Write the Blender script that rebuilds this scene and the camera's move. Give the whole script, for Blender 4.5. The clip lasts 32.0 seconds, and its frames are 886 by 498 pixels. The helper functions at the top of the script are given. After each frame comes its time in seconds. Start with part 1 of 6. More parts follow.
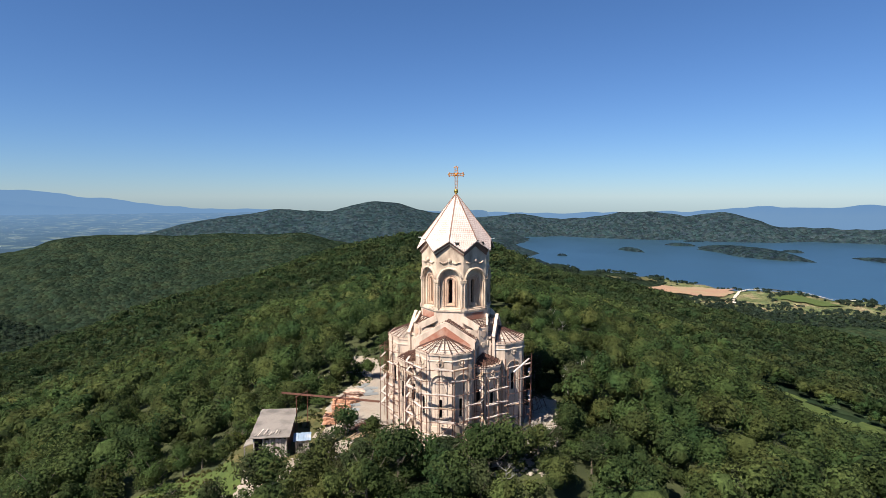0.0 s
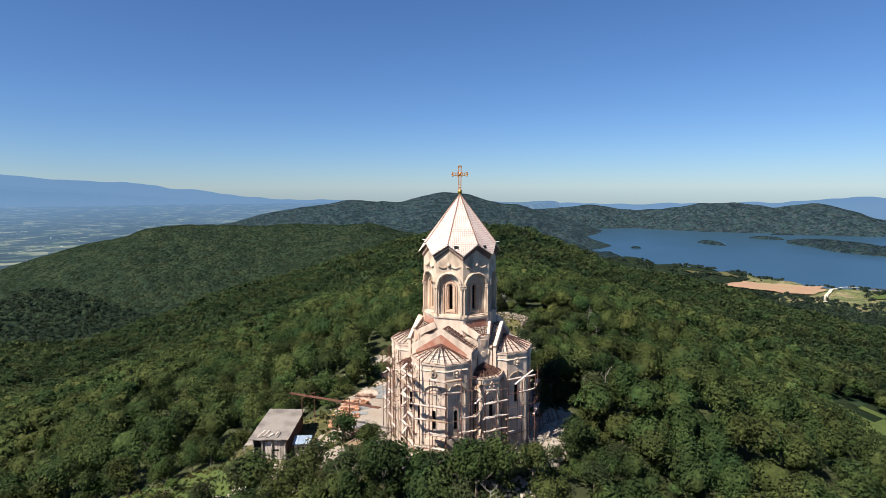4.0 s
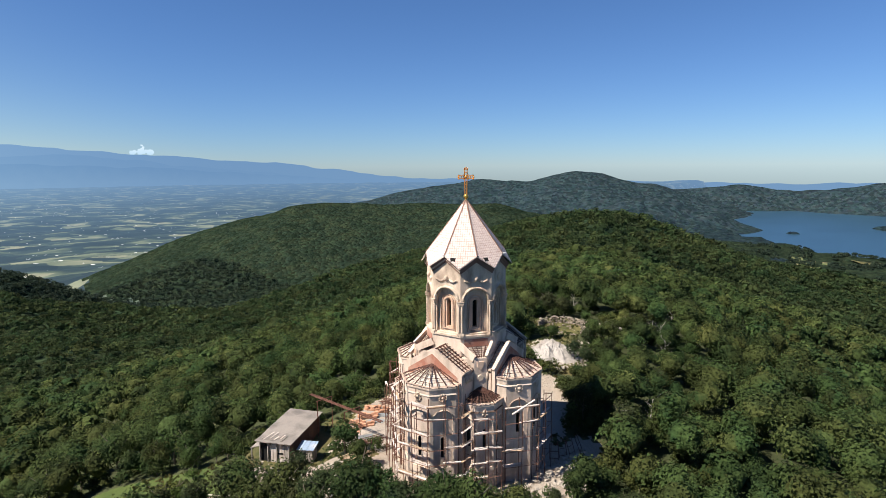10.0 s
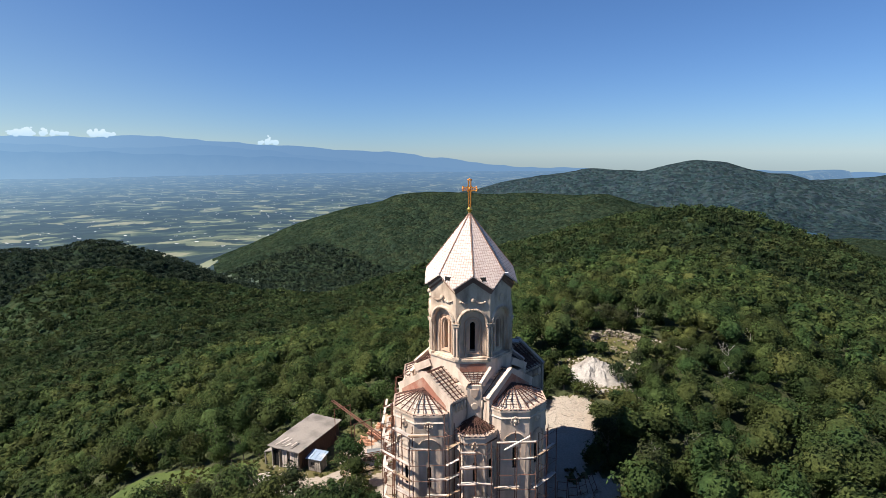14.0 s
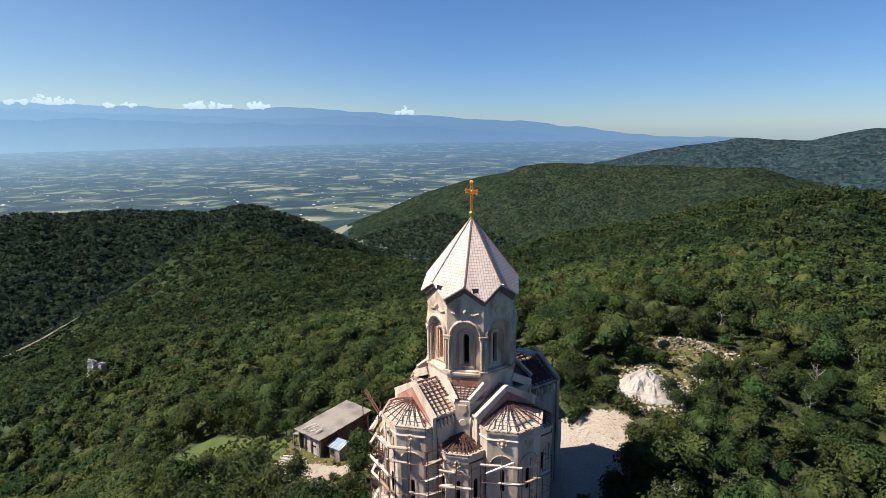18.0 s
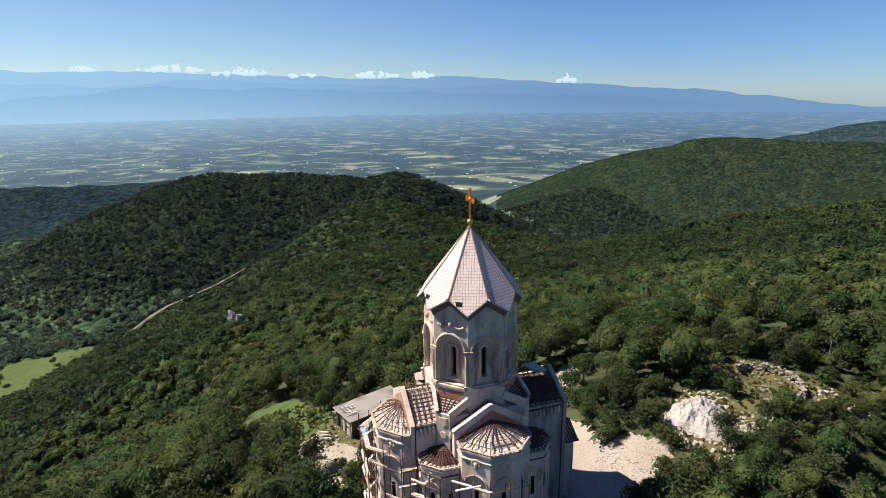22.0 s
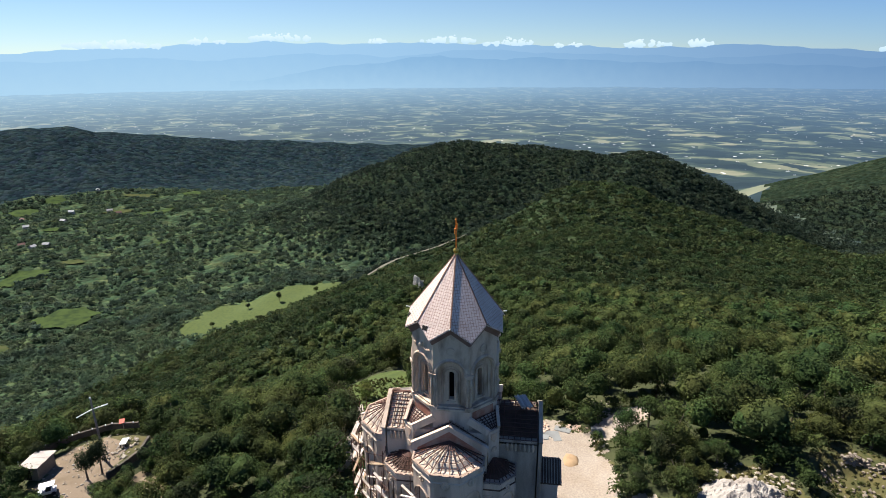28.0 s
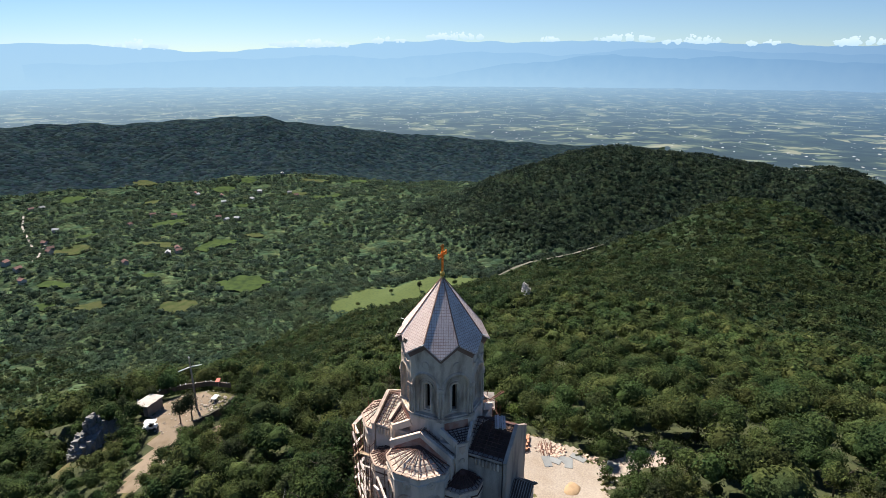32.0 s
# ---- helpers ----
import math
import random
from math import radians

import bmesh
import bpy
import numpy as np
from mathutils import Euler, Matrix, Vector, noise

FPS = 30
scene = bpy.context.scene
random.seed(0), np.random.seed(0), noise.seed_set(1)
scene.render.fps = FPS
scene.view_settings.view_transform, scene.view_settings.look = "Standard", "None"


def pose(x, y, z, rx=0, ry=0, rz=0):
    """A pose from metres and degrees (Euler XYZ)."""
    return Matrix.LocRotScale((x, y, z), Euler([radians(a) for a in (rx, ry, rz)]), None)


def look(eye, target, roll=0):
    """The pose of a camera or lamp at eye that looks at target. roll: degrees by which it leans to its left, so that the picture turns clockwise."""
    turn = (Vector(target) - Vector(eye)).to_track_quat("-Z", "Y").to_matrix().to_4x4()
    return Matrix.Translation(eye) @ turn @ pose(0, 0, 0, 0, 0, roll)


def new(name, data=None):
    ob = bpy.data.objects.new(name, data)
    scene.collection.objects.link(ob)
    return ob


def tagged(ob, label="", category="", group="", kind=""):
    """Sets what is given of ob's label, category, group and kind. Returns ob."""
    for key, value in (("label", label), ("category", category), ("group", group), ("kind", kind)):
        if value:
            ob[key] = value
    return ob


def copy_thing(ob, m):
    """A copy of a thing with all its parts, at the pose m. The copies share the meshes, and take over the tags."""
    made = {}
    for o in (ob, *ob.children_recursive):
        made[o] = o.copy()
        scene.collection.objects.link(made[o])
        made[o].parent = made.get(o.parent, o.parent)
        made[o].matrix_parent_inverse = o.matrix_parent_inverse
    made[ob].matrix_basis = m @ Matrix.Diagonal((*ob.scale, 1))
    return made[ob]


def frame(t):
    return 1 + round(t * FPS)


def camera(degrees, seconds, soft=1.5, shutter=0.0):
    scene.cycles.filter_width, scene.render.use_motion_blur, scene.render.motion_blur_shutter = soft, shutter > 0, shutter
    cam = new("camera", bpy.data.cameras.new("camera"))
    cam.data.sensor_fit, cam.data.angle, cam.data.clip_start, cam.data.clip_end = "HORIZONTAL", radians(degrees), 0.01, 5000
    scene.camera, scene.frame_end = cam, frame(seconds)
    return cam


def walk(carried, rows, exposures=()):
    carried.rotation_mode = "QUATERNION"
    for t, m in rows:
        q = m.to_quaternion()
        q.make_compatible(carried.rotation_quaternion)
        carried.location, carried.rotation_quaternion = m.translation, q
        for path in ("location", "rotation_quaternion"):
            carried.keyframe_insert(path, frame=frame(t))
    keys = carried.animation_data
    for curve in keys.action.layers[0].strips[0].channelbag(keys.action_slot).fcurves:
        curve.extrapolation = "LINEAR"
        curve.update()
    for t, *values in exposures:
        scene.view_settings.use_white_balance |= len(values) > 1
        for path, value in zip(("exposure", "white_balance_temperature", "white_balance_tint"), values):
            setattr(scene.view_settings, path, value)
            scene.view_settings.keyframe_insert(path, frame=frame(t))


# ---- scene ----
cam = camera(76.2, 32.0, soft=0.3)
METRES, EYE, TILT, LEAN, TURN = 110.0, 25.5, -5.3, 0.0, 12.0
ROWS = [
    (0.0, 0.0, 0.0, 0.0, 0.0, 0.0, -0.0),
    (0.5, 0.0093, 0.0035, 0.0013, 0.81, -0.08, -0.03),
    (1.0, 0.0186, 0.0071, 0.0026, 1.65, -0.16, -0.12),
    (1.5, 0.0281, 0.011, 0.0042, 2.51, -0.27, -0.18),
    (2.0, 0.0377, 0.0149, 0.0061, 3.4, -0.38, -0.24),
    (2.5, 0.0472, 0.0192, 0.0081, 4.3, -0.5, -0.31),
    (3.0, 0.0568, 0.0236, 0.0102, 5.21, -0.64, -0.36),
    (3.5, 0.0664, 0.0284, 0.0124, 6.15, -0.81, -0.44),
    (5.5, 0.1071, 0.0514, 0.0212, 10.21, -1.47, -0.67),
    (6.0, 0.1168, 0.0577, 0.0237, 11.26, -1.68, -0.77),
    (6.5, 0.1268, 0.0641, 0.0262, 12.35, -1.92, -0.83),
    (7.0, 0.1367, 0.0709, 0.0289, 13.44, -2.15, -0.89),
    (7.5, 0.1465, 0.0779, 0.0321, 14.54, -2.44, -0.98),
    (8.0, 0.1567, 0.0854, 0.0348, 15.67, -2.68, -1.06),
    (8.5, 0.1663, 0.093, 0.0378, 16.8, -2.96, -1.16),
    (9.0, 0.1764, 0.1008, 0.0411, 17.99, -3.26, -1.26),
    (9.5, 0.1862, 0.1089, 0.0446, 19.14, -3.35, -1.33),
    (10.0, 0.1961, 0.1171, 0.0478, 20.35, -3.34, -1.45),
    (10.5, 0.2057, 0.126, 0.0512, 21.59, -3.43, -1.57),
    (11.0, 0.2159, 0.135, 0.0547, 22.89, -3.44, -1.63),
    (11.5, 0.2257, 0.1446, 0.058, 24.23, -3.47, -1.74),
    (12.0, 0.2358, 0.1542, 0.0613, 25.6, -3.59, -1.83),
    (12.5, 0.2457, 0.1645, 0.0644, 27.03, -3.81, -1.94),
    (13.0, 0.2554, 0.1751, 0.0681, 28.47, -4.15, -2.03),
    (13.5, 0.2644, 0.1851, 0.0715, 29.82, -4.47, -2.13),
    (14.0, 0.2737, 0.1959, 0.0754, 31.3, -4.84, -2.23),
    (14.5, 0.2831, 0.207, 0.0794, 32.82, -5.24, -2.33),
    (16.5, 0.3205, 0.2538, 0.0972, 39.22, -7.07, -2.63),
    (17.0, 0.3296, 0.2666, 0.1014, 40.95, -7.53, -2.73),
    (17.5, 0.3388, 0.2799, 0.1059, 42.73, -8.03, -2.77),
    (18.0, 0.3479, 0.2931, 0.1101, 44.57, -8.49, -2.89),
    (18.5, 0.3569, 0.307, 0.1143, 46.45, -8.99, -3.01),
    (19.0, 0.3657, 0.3212, 0.1186, 48.37, -9.48, -3.11),
    (19.5, 0.3743, 0.3358, 0.123, 50.32, -9.97, -3.2),
    (20.0, 0.3826, 0.3504, 0.1277, 52.29, -10.48, -3.32),
    (20.5, 0.3911, 0.3652, 0.1325, 54.27, -10.95, -3.38),
    (21.0, 0.3989, 0.3802, 0.1375, 56.31, -11.45, -3.52),
    (21.5, 0.4064, 0.3953, 0.1426, 58.31, -11.94, -3.63),
    (22.0, 0.4139, 0.4108, 0.1479, 60.36, -12.44, -3.76),
    (22.5, 0.4213, 0.4265, 0.1529, 62.44, -12.89, -3.87),
    (23.0, 0.4285, 0.4424, 0.158, 64.54, -13.35, -3.99),
    (23.5, 0.4355, 0.4584, 0.1636, 66.61, -13.77, -4.08),
    (24.0, 0.4424, 0.4744, 0.1689, 68.7, -14.22, -4.2),
    (24.5, 0.4489, 0.4907, 0.1746, 70.83, -14.66, -4.31),
    (25.0, 0.4552, 0.5072, 0.18, 72.95, -15.04, -4.41),
    (25.5, 0.461, 0.5241, 0.1861, 75.08, -15.47, -4.48),
    (27.5, 0.4818, 0.5939, 0.2094, 83.73, -16.93, -4.84),
    (28.0, 0.4866, 0.6117, 0.2156, 85.86, -17.26, -4.89),
    (28.5, 0.491, 0.6296, 0.2215, 87.96, -17.55, -4.96),
    (29.0, 0.4951, 0.6478, 0.2276, 90.07, -17.81, -5.03),
    (29.5, 0.4986, 0.6661, 0.2336, 92.09, -18.04, -5.07),
    (30.0, 0.502, 0.6844, 0.24, 94.17, -18.28, -5.15),
    (30.5, 0.505, 0.703, 0.2461, 96.21, -18.46, -5.2),
    (31.0, 0.5075, 0.7219, 0.2526, 98.28, -18.63, -5.25),
    (31.5, 0.5098, 0.7411, 0.259, 100.32, -18.79, -5.28),
    (32.0, 0.5117, 0.7604, 0.2657, 102.36, -18.94, -5.32),
]
walk(cam, [(t, pose(13.725, -72.807, EYE, TILT, LEAN, TURN) @ pose(METRES * x, METRES * y, METRES * z, 90 + pitch, roll, yaw)) for t, x, y, z, yaw, pitch, roll in ROWS],
     exposures=[(0.0, 1.06), (13.0, 1.10), (22.0, 1.14), (32.0, 1.20)])

# ---- sky and sun ----
SUN_AZ, SUN_EL = radians(31), radians(51)  # west of the south apse's axis; above the horizon
SUN_DIR = Vector((-math.sin(SUN_AZ) * math.cos(SUN_EL), -math.cos(SUN_AZ) * math.cos(SUN_EL), math.sin(SUN_EL)))
world = bpy.data.worlds.new("world")
scene.world = world
world.use_nodes = True
wn = world.node_tree
sky = wn.nodes.new("ShaderNodeTexSky")
sky.sky_type, sky.sun_disc = "NISHITA", False
sky.sun_elevation, sky.sun_rotation = SUN_EL, math.atan2(SUN_DIR.x, SUN_DIR.y)
sky.altitude, sky.air_density, sky.dust_density, sky.ozone_density = 900, 1.0, 0.08, 4.0
tint = wn.nodes.new("ShaderNodeMix")   # clear mountain air
tint.data_type, tint.blend_type = "RGBA", "MULTIPLY"
tint.inputs[0].default_value = 1.0
co, up, shade = wn.nodes.new("ShaderNodeTexCoord"), wn.nodes.new("ShaderNodeSeparateXYZ"), wn.nodes.new("ShaderNodeValToRGB")
shade.color_ramp.elements[0].position, shade.color_ramp.elements[0].color = 0.0, (0.64, 0.83, 1.14, 1)
shade.color_ramp.elements[1].position, shade.color_ramp.elements[1].color = 0.32, (0.66, 0.90, 1.20, 1)
wn.links.new(co.outputs["Generated"], up.inputs[0]), wn.links.new(up.outputs[2], shade.inputs[0]), 
side, near, pale = wn.nodes.new("ShaderNodeVectorMath"), wn.nodes.new("ShaderNodeMapRange"), wn.nodes.new("ShaderNodeMix")   # paler haze under the sun
side.operation, side.inputs[1].default_value = "DOT_PRODUCT", (-0.93, -0.37, -0.6)
near.inputs["From Min"].default_value, near.inputs["From Max"].default_value, near.interpolation_type = 0.45, 1.0, "SMOOTHSTEP"
pale.data_type, pale.inputs[7].default_value = "RGBA", (0.98, 1.04, 1.10, 1)
wn.links.new(co.outputs["Generated"], side.inputs[0]), wn.links.new(side.outputs["Value"], near.inputs["Value"]), wn.links.new(near.outputs[0], pale.inputs[0])
wn.links.new(shade.outputs[0], pale.inputs[6]), wn.links.new(pale.outputs[2], tint.inputs[7])
wn.links.new(sky.outputs[0], tint.inputs[6])
wn.links.new(tint.outputs[2], wn.nodes["Background"].inputs[0])
wn.nodes["Background"].inputs[1].default_value = 0.0445
sun = new("sun", bpy.data.lights.new("sun", "SUN"))
sun.data.energy, sun.data.angle, sun.data.color = 5.0, radians(0.55), (1.0, 0.935, 0.84)
sun.matrix_world = look(SUN_DIR * 200, (0, 0, 0))

# ---- materials ----
def material(name, color, rough=0.85, metal=0.0, spread=0.25, scale=1.0, bump=0.15, second=None, run=1.0):
    """A surface with fine grain and larger stains, in metres. second: the colour of the stains; run: below 1, they run down."""
    m = bpy.data.materials.new(name)
    m.use_nodes = True
    n, l = m.node_tree.nodes, m.node_tree.links
    b = n["Principled BSDF"]
    b.inputs["Roughness"].default_value, b.inputs["Metallic"].default_value = rough, metal
    b.inputs["Specular IOR Level"].default_value = 0.25
    co = n.new("ShaderNodeTexCoord")
    big, fine = n.new("ShaderNodeTexNoise"), n.new("ShaderNodeTexNoise")
    big.inputs["Scale"].default_value, big.inputs["Detail"].default_value = 0.35 * scale, 5
    fine.inputs["Scale"].default_value, fine.inputs["Detail"].default_value = 5.0 * scale, 3
    long = n.new("ShaderNodeMapping")
    long.inputs["Scale"].default_value = (1, 1, run)
    l.new(co.outputs["Object"], long.inputs["Vector"]), l.new(long.outputs[0], big.inputs["Vector"]), l.new(co.outputs["Object"], fine.inputs["Vector"])
    ramp = n.new("ShaderNodeMapRange")
    ramp.inputs["From Min"].default_value, ramp.inputs["From Max"].default_value = 0.44, 0.66
    l.new(big.outputs["Fac"], ramp.inputs["Value"])
    mix = n.new("ShaderNodeMix")
    mix.data_type = "RGBA"
    mix.inputs[6].default_value = (*color, 1)
    mix.inputs[7].default_value = (*(second or [c * (1 - spread) for c in color]), 1)
    l.new(ramp.outputs[0], mix.inputs[0])
    hsv = n.new("ShaderNodeHueSaturation")
    val = n.new("ShaderNodeMapRange")
    val.inputs["To Min"].default_value, val.inputs["To Max"].default_value = 1 - spread, 1 + spread
    l.new(fine.outputs["Fac"], val.inputs["Value"]), l.new(val.outputs[0], hsv.inputs["Value"])
    l.new(mix.outputs[2], hsv.inputs["Color"]), l.new(hsv.outputs[0], b.inputs["Base Color"])
    if bump:
        bn = n.new("ShaderNodeBump")
        bn.inputs["Strength"].default_value, bn.inputs["Distance"].default_value = bump, 0.06 / scale
        l.new(fine.outputs["Fac"], bn.inputs["Height"]), l.new(bn.outputs[0], b.inputs["Normal"])
    return m


def per_object(m, spread=0.2, hue=0.0):
    """Lets each piece of a material differ a little in brightness."""
    n, l = m.node_tree.nodes, m.node_tree.links
    hsv = [k for k in n if k.bl_idname == "ShaderNodeHueSaturation"][0]
    old = hsv.inputs["Color"].links[0].from_socket
    info, rng, two = n.new("ShaderNodeObjectInfo"), n.new("ShaderNodeMapRange"), n.new("ShaderNodeHueSaturation")
    rng.inputs["To Min"].default_value, rng.inputs["To Max"].default_value = 1 - spread, 1 + spread
    l.new(info.outputs["Random"], rng.inputs["Value"]), l.new(rng.outputs[0], two.inputs["Value"])
    if hue:
        hr = n.new("ShaderNodeMapRange")
        hr.inputs["To Min"].default_value, hr.inputs["To Max"].default_value = 0.5 - hue, 0.5 + hue
        l.new(info.outputs["Random"], hr.inputs["Value"]), l.new(hr.outputs[0], two.inputs["Hue"])
    l.new(old, two.inputs["Color"]), l.new(two.outputs[0], hsv.inputs["Color"])
    return m


PLASTER = material("cream_plaster", (0.555, 0.432, 0.345), 0.9, spread=0.16, scale=2.7, bump=0.3, second=(0.36, 0.285, 0.225), run=0.3)
WEATHERED = material("rain_streaked_plaster", (0.36, 0.29, 0.23), 0.92, spread=0.25, scale=1.6, bump=0.3, second=(0.16, 0.13, 0.11), run=0.25)
STONE = material("pale_carved_stone", (0.54, 0.425, 0.325), 0.85, spread=0.18, scale=2.6, second=(0.27, 0.20, 0.15), run=0.4)
PINK = material("pink_tuff", (0.470, 0.311, 0.218), 0.85, spread=0.15, scale=1.5, second=(0.538, 0.386, 0.286))
BROWN = material("brown_tuff", (0.218, 0.126, 0.092), 0.85, spread=0.2, scale=2)
BRICK = material("red_brick", (0.302, 0.126, 0.084), 0.9, spread=0.25, scale=2.5, second=(0.378, 0.227, 0.168))
CONCRETE = material("raw_concrete", (0.42, 0.35, 0.285), 0.95, spread=0.2, scale=1.2, second=(0.49, 0.415, 0.345))
LATH = per_object(material("red_oxide_steel", (0.091, 0.043, 0.032), 0.7, spread=0.25, scale=3), 0.25)
BATTEN = per_object(material("weathered_batten", (0.31, 0.225, 0.175), 0.85, spread=0.25, scale=2), 0.25)
# near-black paint for the shade inside openings; some spouts share it
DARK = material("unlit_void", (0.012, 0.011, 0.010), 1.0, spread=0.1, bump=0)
GOLD = material("orange_gilt_metal", (0.72, 0.25, 0.045), 0.38, 0.75, spread=0.15, scale=4, bump=0.05)
BRASS = material("gilt_ball", (0.65, 0.42, 0.10), 0.3, 0.9, spread=0.12, scale=4, bump=0.05)
PLANK = per_object(material("grey_white_plank", (0.47, 0.405, 0.36), 0.9, spread=0.2, scale=2, second=(0.353, 0.294, 0.252)), 0.2)
PLANKBROWN = per_object(material("raw_board", (0.353, 0.252, 0.168), 0.9, spread=0.25, scale=2), 0.25)
RUST = material("rusty_tube", (0.143, 0.067, 0.046), 0.75, 0.3, spread=0.3, scale=4)
OLDWOOD = per_object(material("grey_old_board", (0.277, 0.244, 0.210), 0.95, spread=0.3, scale=2, second=(0.168, 0.143, 0.126)), 0.25)
SHEDROOF = material("grey_felt_roof", (0.227, 0.197, 0.172), 0.95, spread=0.25, scale=1.2, second=(0.134, 0.118, 0.105))
# boards, and the shade painted under the north and niche roofs
DARKWALL = material("dark_boarding_and_shade", (0.09, 0.055, 0.04), 0.95, spread=0.3, scale=2)
BLUE = material("blue_grey_sheet", (0.218, 0.277, 0.353), 0.6, spread=0.3, scale=2, second=(0.420, 0.420, 0.420))
RUBBLE = per_object(material("pale_rubble", (0.386, 0.336, 0.280), 0.95, spread=0.25, scale=3, second=(0.298, 0.249, 0.199)), 0.2)
CHALK = material("white_spoil", (0.33, 0.30, 0.27), 0.95, spread=0.45, scale=1.1, bump=1.0, second=(0.239, 0.208, 0.182))
ROCK = material("grey_limestone", (0.217, 0.206, 0.194), 0.95, spread=0.35, scale=0.6, bump=0.8, second=(0.121, 0.115, 0.103))
PALEROCK = material("pale_limestone", (0.444, 0.425, 0.396), 0.95, spread=0.35, scale=0.9, bump=0.8, second=(0.270, 0.251, 0.232))
PINKRUBBLE = material("broken_pink_tuff", (0.50, 0.36, 0.28), 0.95, spread=0.3, scale=3, second=(0.40, 0.30, 0.24))
BLOCK = per_object(material("orange_brick_pack", (0.420, 0.218, 0.134), 0.9, spread=0.2, scale=4), 0.25)
BARK = material("grey_bark", (0.134, 0.109, 0.084), 0.95, spread=0.3, scale=5)
DEADWOOD = material("bleached_dead_wood", (0.239, 0.219, 0.198), 0.95, spread=0.2, scale=4)
TYRE = material("black_rubber", (0.02, 0.02, 0.02), 0.9)
WHITE = material("white_paint", (0.630, 0.630, 0.622), 0.5, spread=0.08)
REDSHEET = material("red_sheet", (0.420, 0.101, 0.067), 0.7, spread=0.2)
HUTROOF = material("pale_sheet_roof", (0.386, 0.344, 0.311), 0.85, spread=0.2, second=(0.302, 0.260, 0.235))
HUTWALL = material("hut_wall", (0.185, 0.160, 0.134), 0.95, spread=0.3)


def foliage(name, a, b, c, patch=7.0, thin=0.40, crown=5.0, mottle=0.38):
    """Leaves: three greens mixed by patches of wood, crown by crown and leaf by leaf."""
    m = bpy.data.materials.new(name)
    m.use_nodes = True
    n, l = m.node_tree.nodes, m.node_tree.links
    p = n["Principled BSDF"]
    p.inputs["Roughness"].default_value, p.inputs["Specular IOR Level"].default_value = 0.75, 0.07 if thin else 0.0
    geo, tex = n.new("ShaderNodeNewGeometry"), n.new("ShaderNodeTexNoise")
    tex.inputs["Scale"].default_value, tex.inputs["Detail"].default_value = 1 / patch, 2
    l.new(geo.outputs["Position"], tex.inputs["Vector"])
    ramp = n.new("ShaderNodeValToRGB")
    ramp.color_ramp.elements[0].position, ramp.color_ramp.elements[0].color = 0.36, (*a, 1)
    ramp.color_ramp.elements[1].position, ramp.color_ramp.elements[1].color = 0.66, (*c, 1)
    ramp.color_ramp.elements.new(0.5).color = (*b, 1)
    add, rnd = n.new("ShaderNodeMath"), n.new("ShaderNodeMapRange")
    rnd.inputs["To Min"].default_value, rnd.inputs["To Max"].default_value = -0.07, 0.07
    l.new(geo.outputs["Random Per Island"], rnd.inputs["Value"])
    l.new(tex.outputs["Fac"], add.inputs[0]), l.new(rnd.outputs[0], add.inputs[1])
    vor, sep, val, hue, hsv = n.new("ShaderNodeTexVoronoi"), n.new("ShaderNodeSeparateColor"), n.new("ShaderNodeMapRange"), n.new("ShaderNodeMapRange"), n.new("ShaderNodeHueSaturation")
    vor.inputs["Scale"].default_value = 1 / crown
    val.inputs["To Min"].default_value, val.inputs["To Max"].default_value, hue.inputs["To Min"].default_value, hue.inputs["To Max"].default_value = 0.70, 1.34, 0.465, 0.53
    l.new(geo.outputs["Position"], vor.inputs["Vector"]), l.new(vor.outputs["Color"], sep.inputs[0])
    l.new(sep.outputs[0], val.inputs["Value"]), l.new(sep.outputs[1], hue.inputs["Value"]), l.new(val.outputs[0], hsv.inputs["Value"]), l.new(hue.outputs[0], hsv.inputs["Hue"])
    tuft, spot, mul, bump = n.new("ShaderNodeTexNoise"), n.new("ShaderNodeMapRange"), n.new("ShaderNodeMath"), n.new("ShaderNodeBump")
    tuft.inputs["Scale"].default_value, tuft.inputs["Detail"].default_value, tuft.inputs["Roughness"].default_value = 6.5 / crown, 4, 0.7
    spot.inputs["From Min"].default_value, spot.inputs["From Max"].default_value, spot.inputs["To Min"].default_value, spot.inputs["To Max"].default_value = 0.34, 0.66, 1 - mottle, 1 + mottle
    mul.operation, bump.inputs["Strength"].default_value, bump.inputs["Distance"].default_value = "MULTIPLY", 0.75, crown * 0.16
    l.new(geo.outputs["Position"], tuft.inputs["Vector"]), l.new(tuft.outputs["Fac"], spot.inputs["Value"]), l.new(tuft.outputs["Fac"], bump.inputs["Height"])
    l.new(val.outputs[0], mul.inputs[0]), l.new(spot.outputs[0], mul.inputs[1]), l.new(mul.outputs[0], hsv.inputs["Value"])
    l.new(bump.outputs[0], p.inputs["Normal"])
    l.new(add.outputs[0], ramp.inputs[0]), l.new(ramp.outputs[0], hsv.inputs["Color"]), l.new(hsv.outputs[0], p.inputs["Base Color"])
    if thin:   # light passes through leaves
        tr, mx = n.new("ShaderNodeBsdfTranslucent"), n.new("ShaderNodeMixShader")
        mx.inputs[0].default_value = thin
        l.new(hsv.outputs[0], tr.inputs["Color"]), l.new(p.outputs[0], mx.inputs[1]), l.new(tr.outputs[0], mx.inputs[2])
        l.new(mx.outputs[0], n["Material Output"].inputs["Surface"])
    return m


